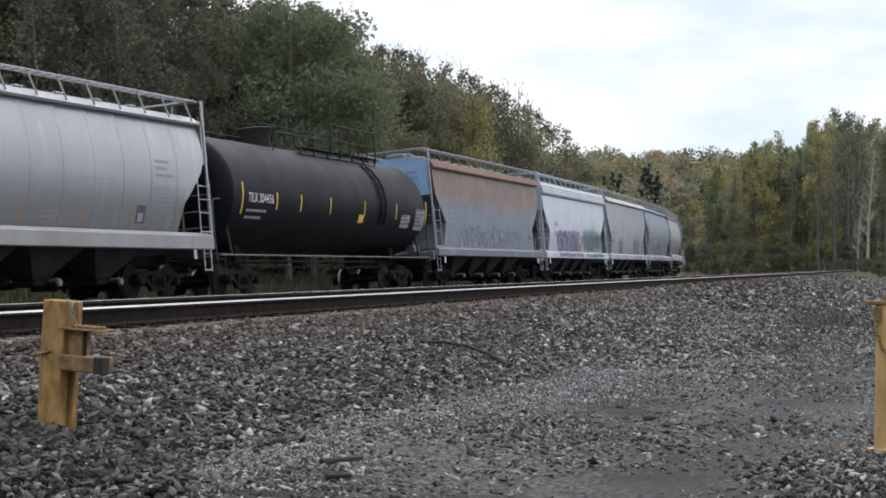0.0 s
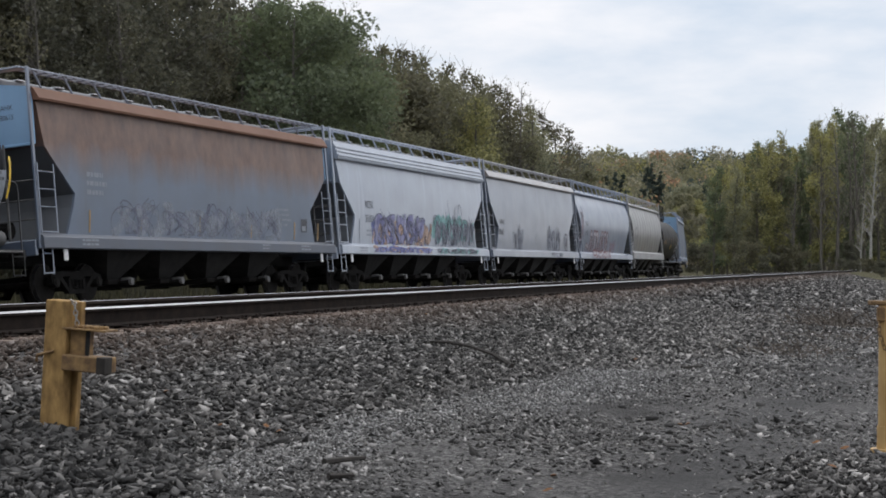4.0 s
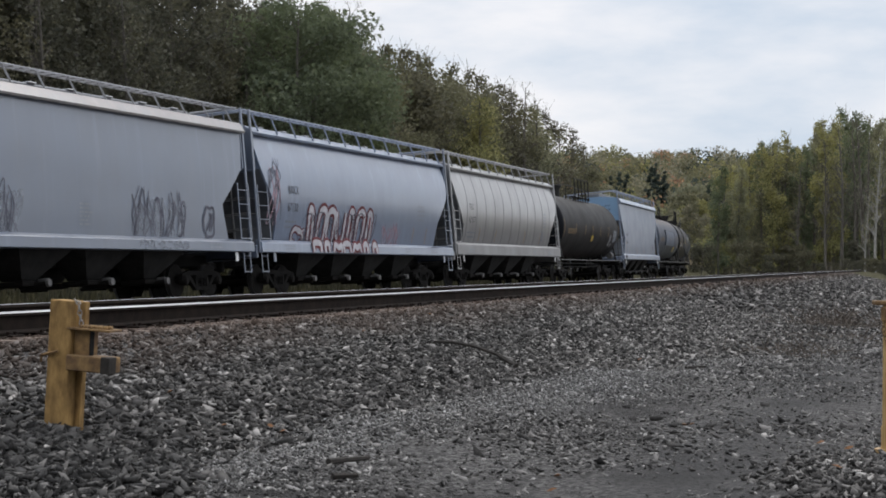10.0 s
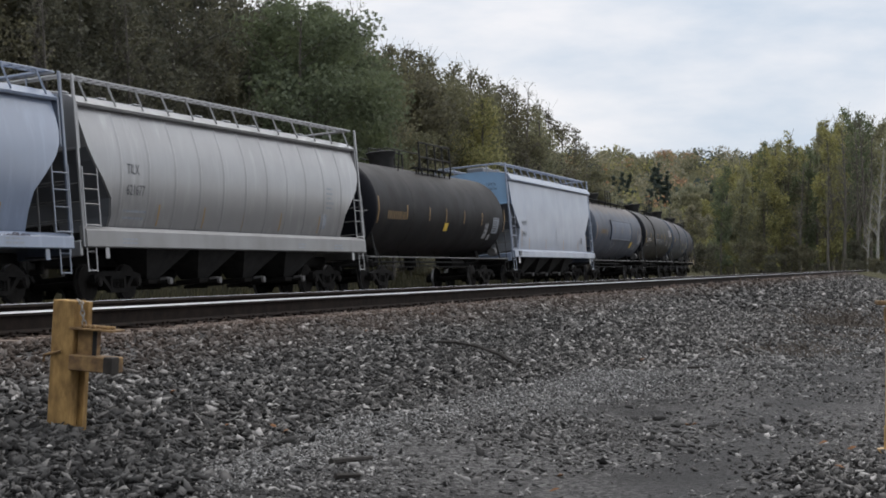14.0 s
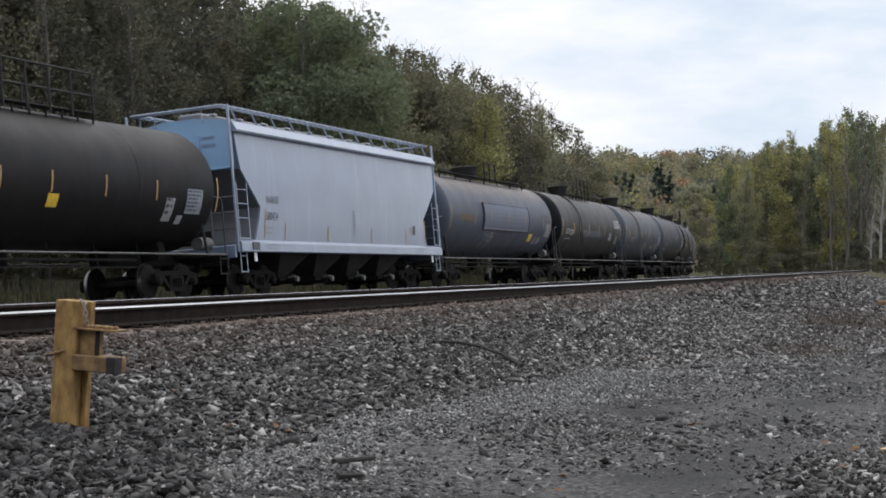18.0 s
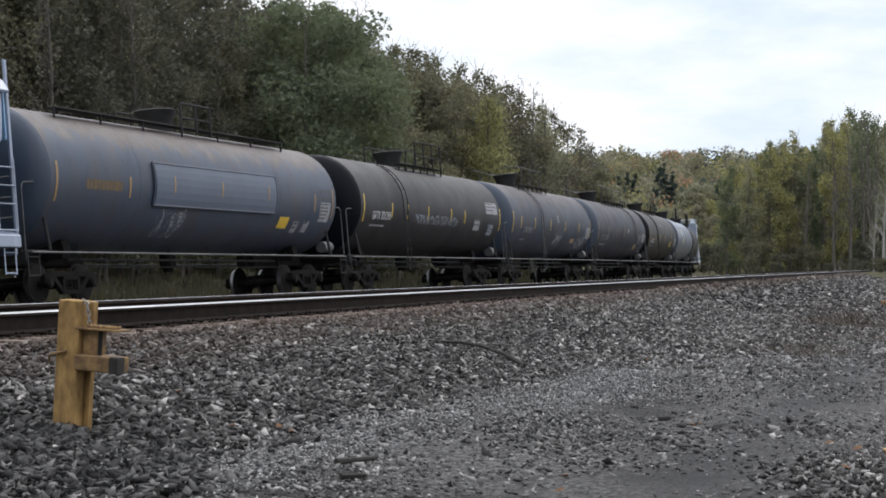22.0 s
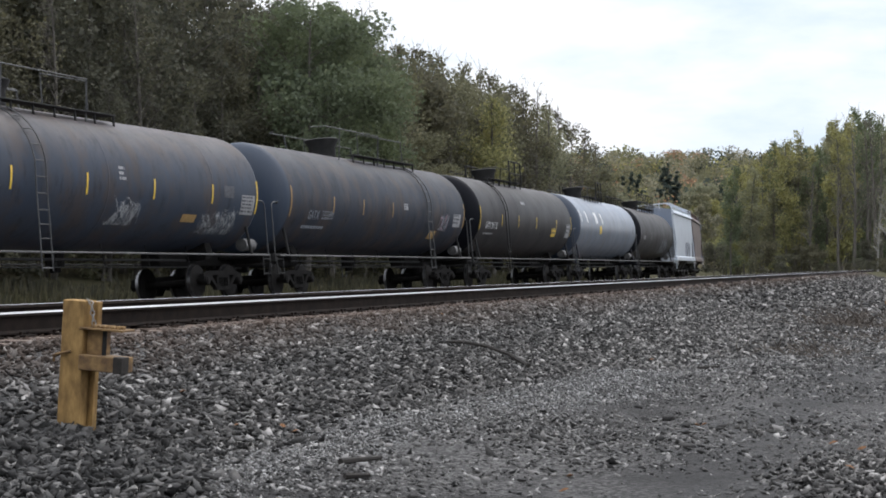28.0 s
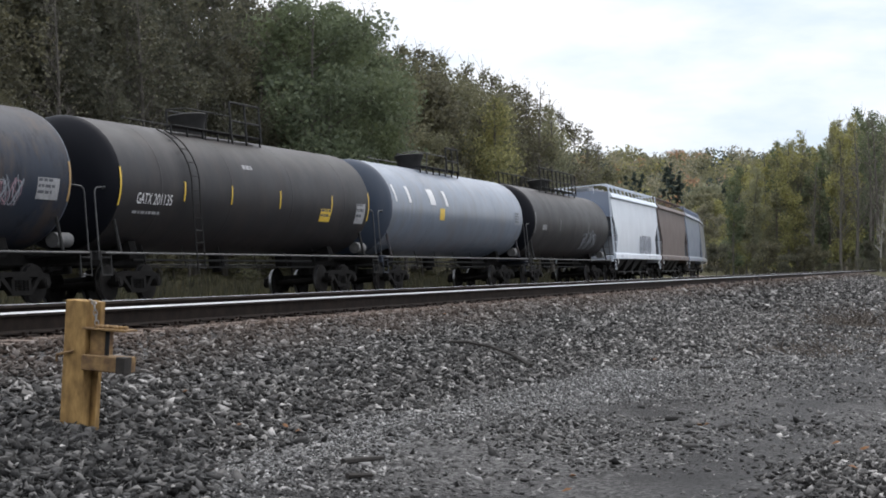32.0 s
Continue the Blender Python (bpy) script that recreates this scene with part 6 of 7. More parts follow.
    # 14: pale grey tank
    c, s, h = tank(PITCH[14], P_PALE_TANK, P_BLUE_HEAD, P_DARK_GREY, "pale blue-grey tank wagon with white reflective marks", rail=(0.2, 1.6, 0.95), platform=(-2.6, 1.7), dome=-1.2, stripes=(), side_ladder=None, bands=2)
    for x, w in ((-7.4, 0.14), (-6.1, 0.25), (-3.9, 0.6), (-2.2, 0.28)):
        part("reflective_stripe", patch(s, x, x + w, 2.85, 3.4, 0.008, 4, -0.15), WHITE_MARK, c, "white reflective patch")
    placard(c, s, 6.6, 2.4, 0.8, 0.5, FAINT_MARK, 4, DARK_MARK)
    placard(c, s, -2.9, 2.35, 0.5, 0.4, YELLOW_TAPE)
    CARS.append(c)
    MARK[0] = 0.0
    # 15: black tank with a long railing
    c, s, h = tank(PITCH[15], P_DUSTY, P_BLACK, BLACK_STEEL, "black tank wagon with a long railed top platform", rail=(-3.6, 3.6, 1.0), platform=(-3.6, 3.6), dome=0.0, stripes=(-7.7, -3.0, 3.0), tape=FADED_MARK, side_ladder=None, bands=3, arms=False)
    part("small_print", bars(s, -6.4, 2.3, 1.2, 1, 0.3, 0.22, seed=28), FADED_MARK, c)
    tag_letters(c, s, 2.0, 1.6, 3.0, 0.8, 3, [(FAINT_MARK, 0.5)], 81, 0.06, 0.2, label="pale scrawl")
    CARS.append(c)
    MARK[0] = 0.0
    # 16 to 19: hoppers at the far end
    c, s, h = hopper(PITCH[16], P_SHEEN_WHITE, P_SHEEN_WHITE, P_PALE_BLUE, P_SHEEN_WHITE, "white covered hopper wagon with grey sprayed letters", False, 4)
    blocks(c, s, 0.5, 1.5, 4.5, 0.9, 5, G_BLACK, G_GREY, 91, 0.03, 0.3, label="grey sprayed letters")
    CARS.append(c)
    c, s, h = hopper(PITCH[17], P_BROWN, P_BROWN, P_BROWN, P_BROWN, "rusty brown covered hopper wagon", False, 4)
    CARS.append(c)
    c, s, h = hopper(PITCH[18], P_PALE_BLUE, P_PALE_BLUE, P_END_BLUE, P_PALE_BLUE, "pale blue-grey covered hopper wagon", False, 4)
    CARS.append(c)
    c, s, h = hopper(PITCH[19], P_SILVER, P_SILVER, P_SILVER, P_SILVER, "light grey covered hopper wagon", False, 4)
    CARS.append(c)


def end_mark(car, half, number):
    """Small lettering high on the leading end wall."""
    for text, z in (("NAHX", 4.14), (number, 3.93)):
        v, f = TYPE[text]
        g = Geo()
        g.add([(-half + 0.128, -0.62 - a * 0.14, z + b * 0.16) for a, b, _ in v], f)
        part("reporting_mark", g, DARK_MARK, car)


def fleet_mark(car, surf, x, z, number):
    """White reporting mark and number with fine print below."""
    part("reporting_mark", words(surf, "GATX", x, z, 0.36, span=0.70), WHITE_MARK, car)
    part("car_number", words(surf, number, x + 0.78, z, 0.36, span=0.90), WHITE_MARK, car)
    part("small_print", bars(surf, x - 0.05, z - 0.22, 1.9, 1, 0.2, 0.06, seed=8), FADED_MARK, car)


build_train()


# ---- trees ----
GREEN_DARK = foliage("dark_green_leaves", [(0.0, (0.074, 0.094, 0.054)), (0.5, (0.113, 0.142, 0.079)), (1.0, (0.17, 0.198, 0.112))])
OLIVE = foliage("olive_leaves", [(0.0, (0.085, 0.089, 0.052)), (0.5, (0.138, 0.139, 0.080)), (1.0, (0.22, 0.208, 0.122))])
YELLOWING = foliage("yellowing_leaves", [(0.0, (0.115, 0.12, 0.052)), (0.5, (0.225, 0.226, 0.092)), (1.0, (0.38, 0.365, 0.15))])
BROWNING = foliage("browning_leaves", [(0.0, (0.118, 0.118, 0.08)), (0.5, (0.195, 0.192, 0.13)), (1.0, (0.31, 0.296, 0.2))])
GREY_OLIVE = foliage("grey_olive_leaves", [(0.0, (0.052, 0.055, 0.037)), (0.5, (0.082, 0.084, 0.056)), (1.0, (0.135, 0.132, 0.09))])
DUN_OLIVE = foliage("dun_olive_leaves", [(0.0, (0.058, 0.058, 0.036)), (0.5, (0.095, 0.093, 0.056)), (1.0, (0.16, 0.151, 0.094))])
PALE_OLIVE = foliage("pale_olive_leaves", [(0.0, (0.148, 0.158, 0.102)), (0.5, (0.212, 0.222, 0.14)), (1.0, (0.30, 0.305, 0.195))])
DRY_GRASS = foliage("dry_grass_blades", [(0.0, (0.026, 0.028, 0.016)), (0.5, (0.052, 0.052, 0.031)), (1.0, (0.10, 0.093, 0.056))])
RUSSET = foliage("russet_leaves", [(0.0, (0.148, 0.097, 0.060)), (0.5, (0.294, 0.185, 0.111)), (1.0, (0.497, 0.321, 0.189))])
PINE = foliage("blue_green_needles", [(0.0, (0.03, 0.043, 0.037)), (0.5, (0.052, 0.072, 0.06)), (1.0, (0.082, 0.105, 0.088))])


def leaf_cloud(rng, centres, radii, count, size, flat=0.7):
    """Small bent leaf sprays round the centres."""
    share = np.asarray(radii) ** 2
    k = rng.choice(len(centres), count, p=share / share.sum())
    d = rng.normal(size=(count, 3))
    d /= np.linalg.norm(d, axis=1, keepdims=True)
    p = np.asarray(centres)[k] + d * (np.asarray(radii)[k] * rng.uniform(0.25, 1.05, count) ** 0.6)[:, None] * np.array([1, 1, flat])
    u = rng.normal(size=(count, 3))
    u /= np.linalg.norm(u, axis=1, keepdims=True)
    w = np.cross(u, rng.normal(size=(count, 3)))
    w /= np.linalg.norm(w, axis=1, keepdims=True)
    s = (size * rng.uniform(0.6, 1.4, count))[:, None]
    nrm = np.cross(u, w) * s * 0.25
    v = np.stack([p - u * s * 1.15, p + u * s * 0.7 - w * s * 0.75 + nrm, p + u * s * 0.7 + w * s * 0.75 - nrm], 1).reshape(-1, 3)
    return v, np.arange(count * 3).reshape(-1, 3)


def tree_meshes(seed, height, spread, base, leaves, size, kind="broad"):
    """Trunk with limbs, and a crown of leaf sprays that sits on the limbs' ends."""
    rng = np.random.default_rng(seed)
    g = Geo()
    r0 = 0.011 * height + 0.03
    top = height * (0.97 if kind in ("tall", "bare", "pine") else 0.9 if kind == "slim" else 0.82)
    lean = rng.uniform(-0.04, 0.04, 2) * height
    stem = lambda t: Vector((lean[0] * t * t + 0.12 * math.sin(5 * t + seed), lean[1] * t * t, top * t - 0.4 * (t == 0)))
    for i in range(7):
        g.rod(stem(i / 7), stem((i + 1) / 7), r0 * (1 - 0.85 * i / 7), 6, r0 * (1 - 0.85 * (i + 1) / 7))
    centres, radii = [], []
    limbs = {"broad": 22, "tall": 30, "bare": 36, "pine": 34, "shrub": 14, "slim": 40}[kind]
    for i in range(limbs):
        t = base + (1 - base) * (i + rng.uniform(0, 1)) / limbs
        a = rng.uniform(0, 2 * math.pi)
        o = stem(t)
        if kind == "pine":
            reach, rise = spread * (1.03 - t) * rng.uniform(0.8, 1.1), -0.12
        elif kind == "slim":
            reach, rise = spread * min(1.0, 2.6 * (1.04 - t)) * rng.uniform(0.45, 1.15), rng.uniform(0.3, 1.3)
        elif kind == "tall":
            reach, rise = spread * math.sqrt(min(1.0, 3.0 * (1.04 - t))) * rng.uniform(0.4, 1.1), rng.uniform(0.1, 1.0)
        elif kind == "bare":
            reach, rise = spread * (1.05 - 0.75 * t) * rng.uniform(0.5, 1.0), 1.3
        else:
            reach, rise = spread * math.sin(math.pi * (0.12 + 0.80 * (t - base) / (1.001 - base))) ** 0.7 * rng.uniform(0.55, 1.1), rng.uniform(0.25, 0.9)
        d = Vector((math.cos(a), math.sin(a), rise)).normalized()
        m = o + d * reach * 0.55 + Vector((0, 0, 0.05 * reach))
        e = o + d * reach
        r = r0 * (1 - 0.8 * t) * 0.45
        g.rod(o, m, r, 4, r * 0.6)
        g.rod(m, e, r * 0.6, 3, r * 0.2)
        for q in range({"bare": 9, "slim": 3, "tall": 3}.get(kind, 2)):
            tip = m.lerp(e, rng.uniform(0, 0.9))
            dd = (d + Vector(rng.uniform(-0.8, 0.8, 3))).normalized()
            g.rod(tip, tip + dd * reach * 0.45, r * 0.35, 3, r * 0.1)
            centres.append(tip + dd * reach * 0.3)
            radii.append(reach * 0.28 + 0.25)
        if kind == "tall":
            # leaf curtains that hang from the limb
            centres += [e, m, e - Vector((0, 0, 0.5)), m - Vector((0, 0, 0.6))]
            radii += [reach * 0.30 + 0.2] * 4
        else:
            centres += [e, m]
            radii += [reach * 0.36 + 0.4] * 2 if kind == "slim" else [reach * 0.32 + 0.3, reach * 0.34 + 0.3]
    if kind in ("slim", "tall"):
        # bare twigs stand out of the top
        for i in range(16):
            o = stem(rng.uniform(0.8, 1.0))
            d = Vector((rng.uniform(-0.7, 0.7), rng.uniform(-0.7, 0.7), 1)).normalized()
            g.rod(o, o + d * height * rng.uniform(0.05, 0.12), r0 * 0.09, 3, r0 * 0.04)
    trunk = g.mesh("trunk", TREE_BARK)
    v, f = leaf_cloud(rng, np.array([tuple(c) for c in centres]), np.array(radii), leaves, size, {"pine": 0.5, "tall": 1.25, "slim": 1.0}.get(kind, 0.8))
    return trunk, many("crown", v, f, OLIVE)


SORTS = {
    "broad_near": [tree_meshes(s, 14, 4.0, 0.18, 15000, 0.09) for s in (1, 2, 3)],
    "broad": [tree_meshes(s, 15, 3.6, 0.20, 7000, 0.145) for s in (4, 5, 6)],
    "broad_far": [tree_meshes(s, 15, 3.6, 0.20, 3200, 0.215) for s in (4, 5, 6)],
    "slim": [tree_meshes(s, 14, 2.5, 0.08, 8000, 0.092, "slim") for s in (21, 22, 23, 24)],
    "sparse": [tree_meshes(s, 14, 2.3, 0.10, 3200, 0.095, "slim") for s in (25, 26, 27)],
    "tall": [tree_meshes(s, 18, 2.2, 0.04, 5600, 0.135, "tall") for s in (7, 8, 9)],
    "bare": [tree_meshes(s, 14, 2.6, 0.25, 500, 0.055, "bare") for s in (10, 11)],
    "pine": [tree_meshes(s, 17, 3.4, 0.06, 6500, 0.27, "pine") for s in (12, 13)],
    "shrub": [tree_meshes(s, 4.2, 1.9, 0.06, 2600, 0.095, "shrub") for s in (14, 15)],
}
WORDS = {
    "broad_near": "leafy deciduous tree", "broad": "leafy deciduous tree", "broad_far": "leafy deciduous tree", "slim": "slender leafy tree", "sparse": "slender thin-leaved tree", "tall": "tall slender deciduous tree", "bare": "nearly bare thin-branched tree",
    "pine": "dark conifer", "shrub": "bushy undergrowth shrub"}
SHADE = {"dark_green_leaves": "dark green", "olive_leaves": "olive-green autumn", "pale_olive_leaves": "pale olive autumn", "yellowing_leaves": "yellowing autumn", "browning_leaves": "browning autumn", "grey_olive_leaves": "grey-olive autumn", "dun_olive_leaves": "dun olive autumn", "russet_leaves": "russet autumn", "blue_green_needles": "blue-green"}


def plant(sort, which, x, y, height, mat, turn, bark=None, where="on the slope"):
    trunk, crown = SORTS[sort][which % len(SORTS[sort])]
    natural = {"broad_near": 14, "broad": 15, "broad_far": 15, "slim": 14, "sparse": 14, "tall": 18, "bare": 14, "pine": 17, "shrub": 4.2}[sort]
    tree = thing("shrub" if sort == "shrub" else "tree", None, None, label="%s %s %s" % (SHADE[mat.name], WORDS[sort], where), category="shrub" if sort == "shrub" else "tree", group="trees along the railway")
    z = float(ground_z(np.array([x]), np.array([y]))[0])
    k = height / natural
    tree.matrix_basis = pose(x, y, z - 0.1, 0, 0, turn) @ Matrix.Diagonal((k, k, k, 1))
    t = part("trunk", trunk, None, tree)
    if bark:
        t.material_slots[0].link = "OBJECT"
        t.material_slots[0].material = bark
    c = part("crown", crown, None, tree)
    c.material_slots[0].link = "OBJECT"
    c.material_slots[0].material = mat
    return tree


def sight(px, d):
    """Plan position d metres ahead, on the bearing px."""
    return (px - 784) / 2990 * d, d


def build_woods():
    rng = random.Random(12)
    # wood behind the train, following the curve: slender trees in front, taller crowns up the slope
    for row, (off, step, h0, h1) in enumerate(((-13.5, 3.0, 6.0, 10.5), (-17.5, 3.6, 11.0, 14.0), (-22, 4.6, 12.5, 15.0), (-31, 7.5, 12.5, 15.5))):
        s = 40.0 + row * 2
        while s < 205:
            o = off + rng.uniform(-1.8, 1.8)
            x, y, _ = far_place(s, o)
            h = rng.uniform(h0, h1) * float(np.interp(s, [40, 80, 105, 160, 205], [1.25, 1.2, 1.15, 1.18, 1.05]))
            px = 784 + 2990 * x / y
            if px < 640:
                sort = "slim" if row < 2 or rng.random() < 0.4 else "broad"
            else:
                sort = rng.choice(["sparse", "sparse", "slim", "bare"] if row < 2 else ["slim", "broad", "sparse"])
            if 440 < px < 630:
                leaf = rng.choice([GREEN_DARK, GREEN_DARK, OLIVE] if row else [OLIVE, GREEN_DARK])
            elif px > 630:
                leaf = rng.choice([DUN_OLIVE, BROWNING, OLIVE, OLIVE, PALE_OLIVE, YELLOWING])
            else:
                leaf = rng.choice([GREY_OLIVE, GREY_OLIVE, DUN_OLIVE])
            plant(sort, rng.randrange(4), x, y, h, leaf, rng.uniform(0, 360))
            s += step * rng.uniform(0.75, 1.3) * (1.0 if s < 125 else 1.6)
    for i in range(60):
        s = 30 + i * 2.8
        x, y, _ = far_place(s, -12.0 + rng.uniform(-1.0, 1.0))
        plant("shrub", i, x, y, rng.uniform(2.2, 6.0), rng.choice([GREY_OLIVE, BROWNING, DUN_OLIVE, OLIVE]), rng.uniform(0, 360), where="at the foot of the slope")
    # unseen trees behind the road and tripod, added to block sky light
    for x, y, h in ((-4.6, -3.0, 13.0), (-3.2, -10.0, 14.0), (-9.5, -14.0, 15.0), (1.5, -15.0, 14.0), (8.5, -19.0, 14.0), (-13.0, -24.0, 15.5), (-6.8, -7.5, 14.0), (-1.0, -20.0, 15.0), (5.5, -11.0, 12.5), (13.0, -14.0, 14.0), (17.0, -6.0, 12.0), (-18.0, -33.0, 16.0)):
        plant("broad_far", rng.randrange(3), x, y, h, rng.choice([OLIVE, GREY_OLIVE]), rng.uniform(0, 360), where="unseen behind the camera, added to block sky light")
    # trees that stand out: the big green one, the yellow one, the bare group
    for px, d, h, sort, mat in ((565, 84, 16.0, "broad_near", GREEN_DARK), (520, 80, 15.5, "broad_near", GREEN_DARK), (690, 92, 10.0, "broad_near", OLIVE), (850, 114, 13.4, "slim", YELLOWING), (700, 104, 13.6, "broad", DUN_OLIVE),
                                (905, 130, 15.0, "bare", BROWNING), (925, 132, 15.4, "bare", OLIVE), (950, 135, 14.5, "bare", BROWNING), (640, 100, 16.0, "bare", BROWNING), (985, 140, 13.2, "bare", BROWNING), (1035, 160, 12, "broad", OLIVE)):
        x, y = sight(px, d)
        plant(sort, rng.randrange(3), x, y, h, mat, rng.uniform(0, 360))
    for px, d, top in ((400, 84, -50), (450, 86, -45), (500, 88, -40), (545, 90, -35), (590, 93, -15), (618, 95, 20), (640, 96, 42), (668, 101, 42), (705, 107, 44), (735, 111, 54), (760, 115, 66), (790, 118, 78), (818, 122, 88), (845, 126, 100), (875, 130, 114), (905, 134, 130), (940, 139, 154), (972, 144, 168), (1005, 149, 200), (1035, 160, 232)):
        x, y = sight(px, d)
        z = float(ground_z(np.array([x]), np.array([y]))[0])
        plant("slim" if px < 1000 else "sparse", rng.randrange(4), x, y, (471 - top) / 2990 * d + EYE_Z - z, GREY_OLIVE if px < 460 else GREEN_DARK if px < 620 else rng.choice([DUN_OLIVE, BROWNING, OLIVE, PALE_OLIVE]), rng.uniform(0, 360))
    for px, d, top in ((1082, 420, 306), (1094, 425, 298), (1106, 430, 303), (1150, 430, 290), (1162, 440, 284), (1172, 436, 298)):
        x, y = sight(px, d)
        z = float(ground_z(np.array([x]), np.array([y]))[0])
        plant("pine", rng.randrange(2), x, y, (471 - top) / 2990 * d + EYE_Z - z, PINE, rng.uniform(0, 360), where="on the hillside")
    # tree line at the far end of the straight track
    for i in range(46):
        px = 1275 + i * 8.2 + rng.uniform(-8, 8)
        d = rng.uniform(205, 290)
        x, y = sight(px, d)
        want = np.interp(px, [1270, 1330, 1385, 1420, 1490, 1550, 1640], [292, 252, 230, 238, 195, 205, 182]) + rng.uniform(-6, 34)
        z = float(ground_z(np.array([x]), np.array([y]))[0])
        h = (471 - want) / 2990 * d + EYE_Z - z
        sort, mat = rng.choice([("tall", PALE_OLIVE), ("tall", YELLOWING), ("tall", YELLOWING), ("tall", GREEN_DARK), ("tall", GREEN_DARK), ("tall", OLIVE), ("tall", PALE_OLIVE)])
        plant(sort, rng.randrange(3), x, y, h, mat, rng.uniform(0, 360), where="in the tree line")
    for px, d, h in ((1490, 200, 18.0), (1512, 204, 17.5), (1440, 215, 15.5), (1535, 206, 17), (1560, 212, 17.5), (1350, 220, 13.5), (1385, 215, 15), (1410, 205, 14), (1460, 200, 16), (1475, 210, 17.5), (1525, 196, 18.5), (1580, 205, 18)):
        x, y = sight(px, d)
        plant("bare", rng.randrange(2), x, y, h, BROWNING, rng.uniform(0, 360), where="in the tree line")
    for px, d, h in ((1548, 185, 14.0), (1530, 190, 8.0)):
        x, y = sight(px, d)
        plant("bare", 0, x, y, h, YELLOWING, 40, bark=BIRCH_BARK, where="with pale bark")
    for i in range(20):
        px = 1280 + i * 16 + rng.uniform(-8, 8)
        d = rng.uniform(215, 300)
        x, y = sight(px, d)
        plant("broad_far", rng.randrange(3), x, y, rng.uniform(6, 11), rng.choice([OLIVE, PALE_OLIVE, GREY_OLIVE]), rng.uniform(0, 360), where="in the tree line")
    for i in range(13):
        s = 46 + i * 6.5
        x, y, _ = far_place(s, -12.6 + rng.uniform(-0.8, 0.8))
        plant("bare", i, x, y, rng.uniform(8, 13), rng.choice([BROWNING, YELLOWING]), rng.uniform(0, 360))
    for i in range(13):
        px = 1235 + i * 28 + rng.uniform(-12, 12)
        d = rng.uniform(190, 205)
        x, y = sight(px, d)
        plant("shrub", i, x, y, rng.uniform(1.0, 4.5), rng.choice([DUN_OLIVE, GREY_OLIVE, GREY_OLIVE]), rng.uniform(0, 360), where="under the tree line")
    for i in range(14):
        x, y = sight(1488 + i * 9 + rng.uniform(-3, 3), rng.uniform(160, 182))
        plant("shrub", i, x, y, rng.uniform(0.7, 1.8), rng.choice([DUN_OLIVE, GREY_OLIVE, GREY_OLIVE]), rng.uniform(0, 360), where="beside the track")
    for px, d, h in ((1262, 212, 4.6), (1275, 214, 3.8)):
        x, y = sight(px, d)
        plant("shrub", 1, x, y, h, YELLOWING, rng.uniform(0, 360), where="at the end of the track")
    # middle distance, between the train's end and the hill
    for i in range(40):
        px = 1040 + rng.uniform(0, 330)
        d = rng.uniform(270, 430)
        x, y = sight(px, d)
        z = float(ground_z(np.array([x]), np.array([y]))[0])
        want = rng.uniform(305, 370) if not 1070 < px < 1195 else rng.uniform(352, 380)
        h = min(max((471 - want) / 2990 * d + EYE_Z - z, 8), 19)
        sort, mat = rng.choice([("broad_far", OLIVE), ("broad_far", YELLOWING), ("broad_far", BROWNING), ("pine", PINE), ("tall", PALE_OLIVE), ("broad_far", PALE_OLIVE)])
        plant(sort, rng.randrange(3), x, y, h, mat, rng.uniform(0, 360), where="in the valley")


build_woods()


def build_grass():
    """Rough dry grass on the verge behind the train."""
    rng = np.random.default_rng(31)
    n = 22000
    s, o = rng.uniform(24, 135, n), -rng.uniform(3.2, 11, n)
    p = np.array([far_place(float(a), float(b))[:2] for a, b in zip(s, o)])
    z = ground_z(p[:, 0], p[:, 1])
    h = rng.uniform(0.18, 0.5, n) * (0.6 + 0.8 * (np.sin(s * 0.7) * np.sin(s * 0.23 + o) > 0))
    a = rng.uniform(0, 6.28, n)
    w = 0.03 + 0.05 * rng.random(n)
    lean = rng.normal(0, 0.12, (n, 2))
    side = np.stack([np.cos(a) * w, np.sin(a) * w], 1)
    v = np.stack([np.column_stack([p - side, z - 0.03]), np.column_stack([p + side, z - 0.03]), np.column_stack([p + lean, z + h])], 1).reshape(-1, 3)
    thing("grass", many("grass", v, np.arange(3 * n).reshape(-1, 3), DRY_GRASS), None, kind="stuff", label="rough dry grass along the verge behind the track", category="grass")


build_grass()


def build_far_woods():
    """The wooded hill: crowns too far off to count."""
    rng = np.random.default_rng(77)
    for name, mat, seed, n in (("far_woods", OLIVE, 1, 640), ("far_woods", BROWNING, 2, 420), ("far_woods", RUSSET, 3, 150), ("far_woods", PINE, 4, 170), ("far_woods", YELLOWING, 5, 200)):
        rng = np.random.default_rng(seed)
        d = rng.uniform(380, 1050, n)
        a = np.radians(rng.uniform(-9, 17, n))
        x, y = d * np.sin(a), d * np.cos(a)
        z = ground_z(x, y)
        r = rng.uniform(2.6, 5.0, n)
        c, rad = [], []
        for i in range(n):
            for k in range(5):
                c.append((x[i] + rng.normal(0, r[i] * 0.5), y[i] + rng.normal(0, r[i] * 0.5), z[i] + r[i] * rng.uniform(0.6, 2.6)))
                rad.append(r[i] * 0.75)
        v, f = leaf_cloud(rng, np.array(c), np.array(rad), n * 170, 0.56, 0.9)
        thing(name, many(name, v, f, mat), None, kind="stuff", label="distant autumn woods covering the hillside", category="woods")


build_far_woods()


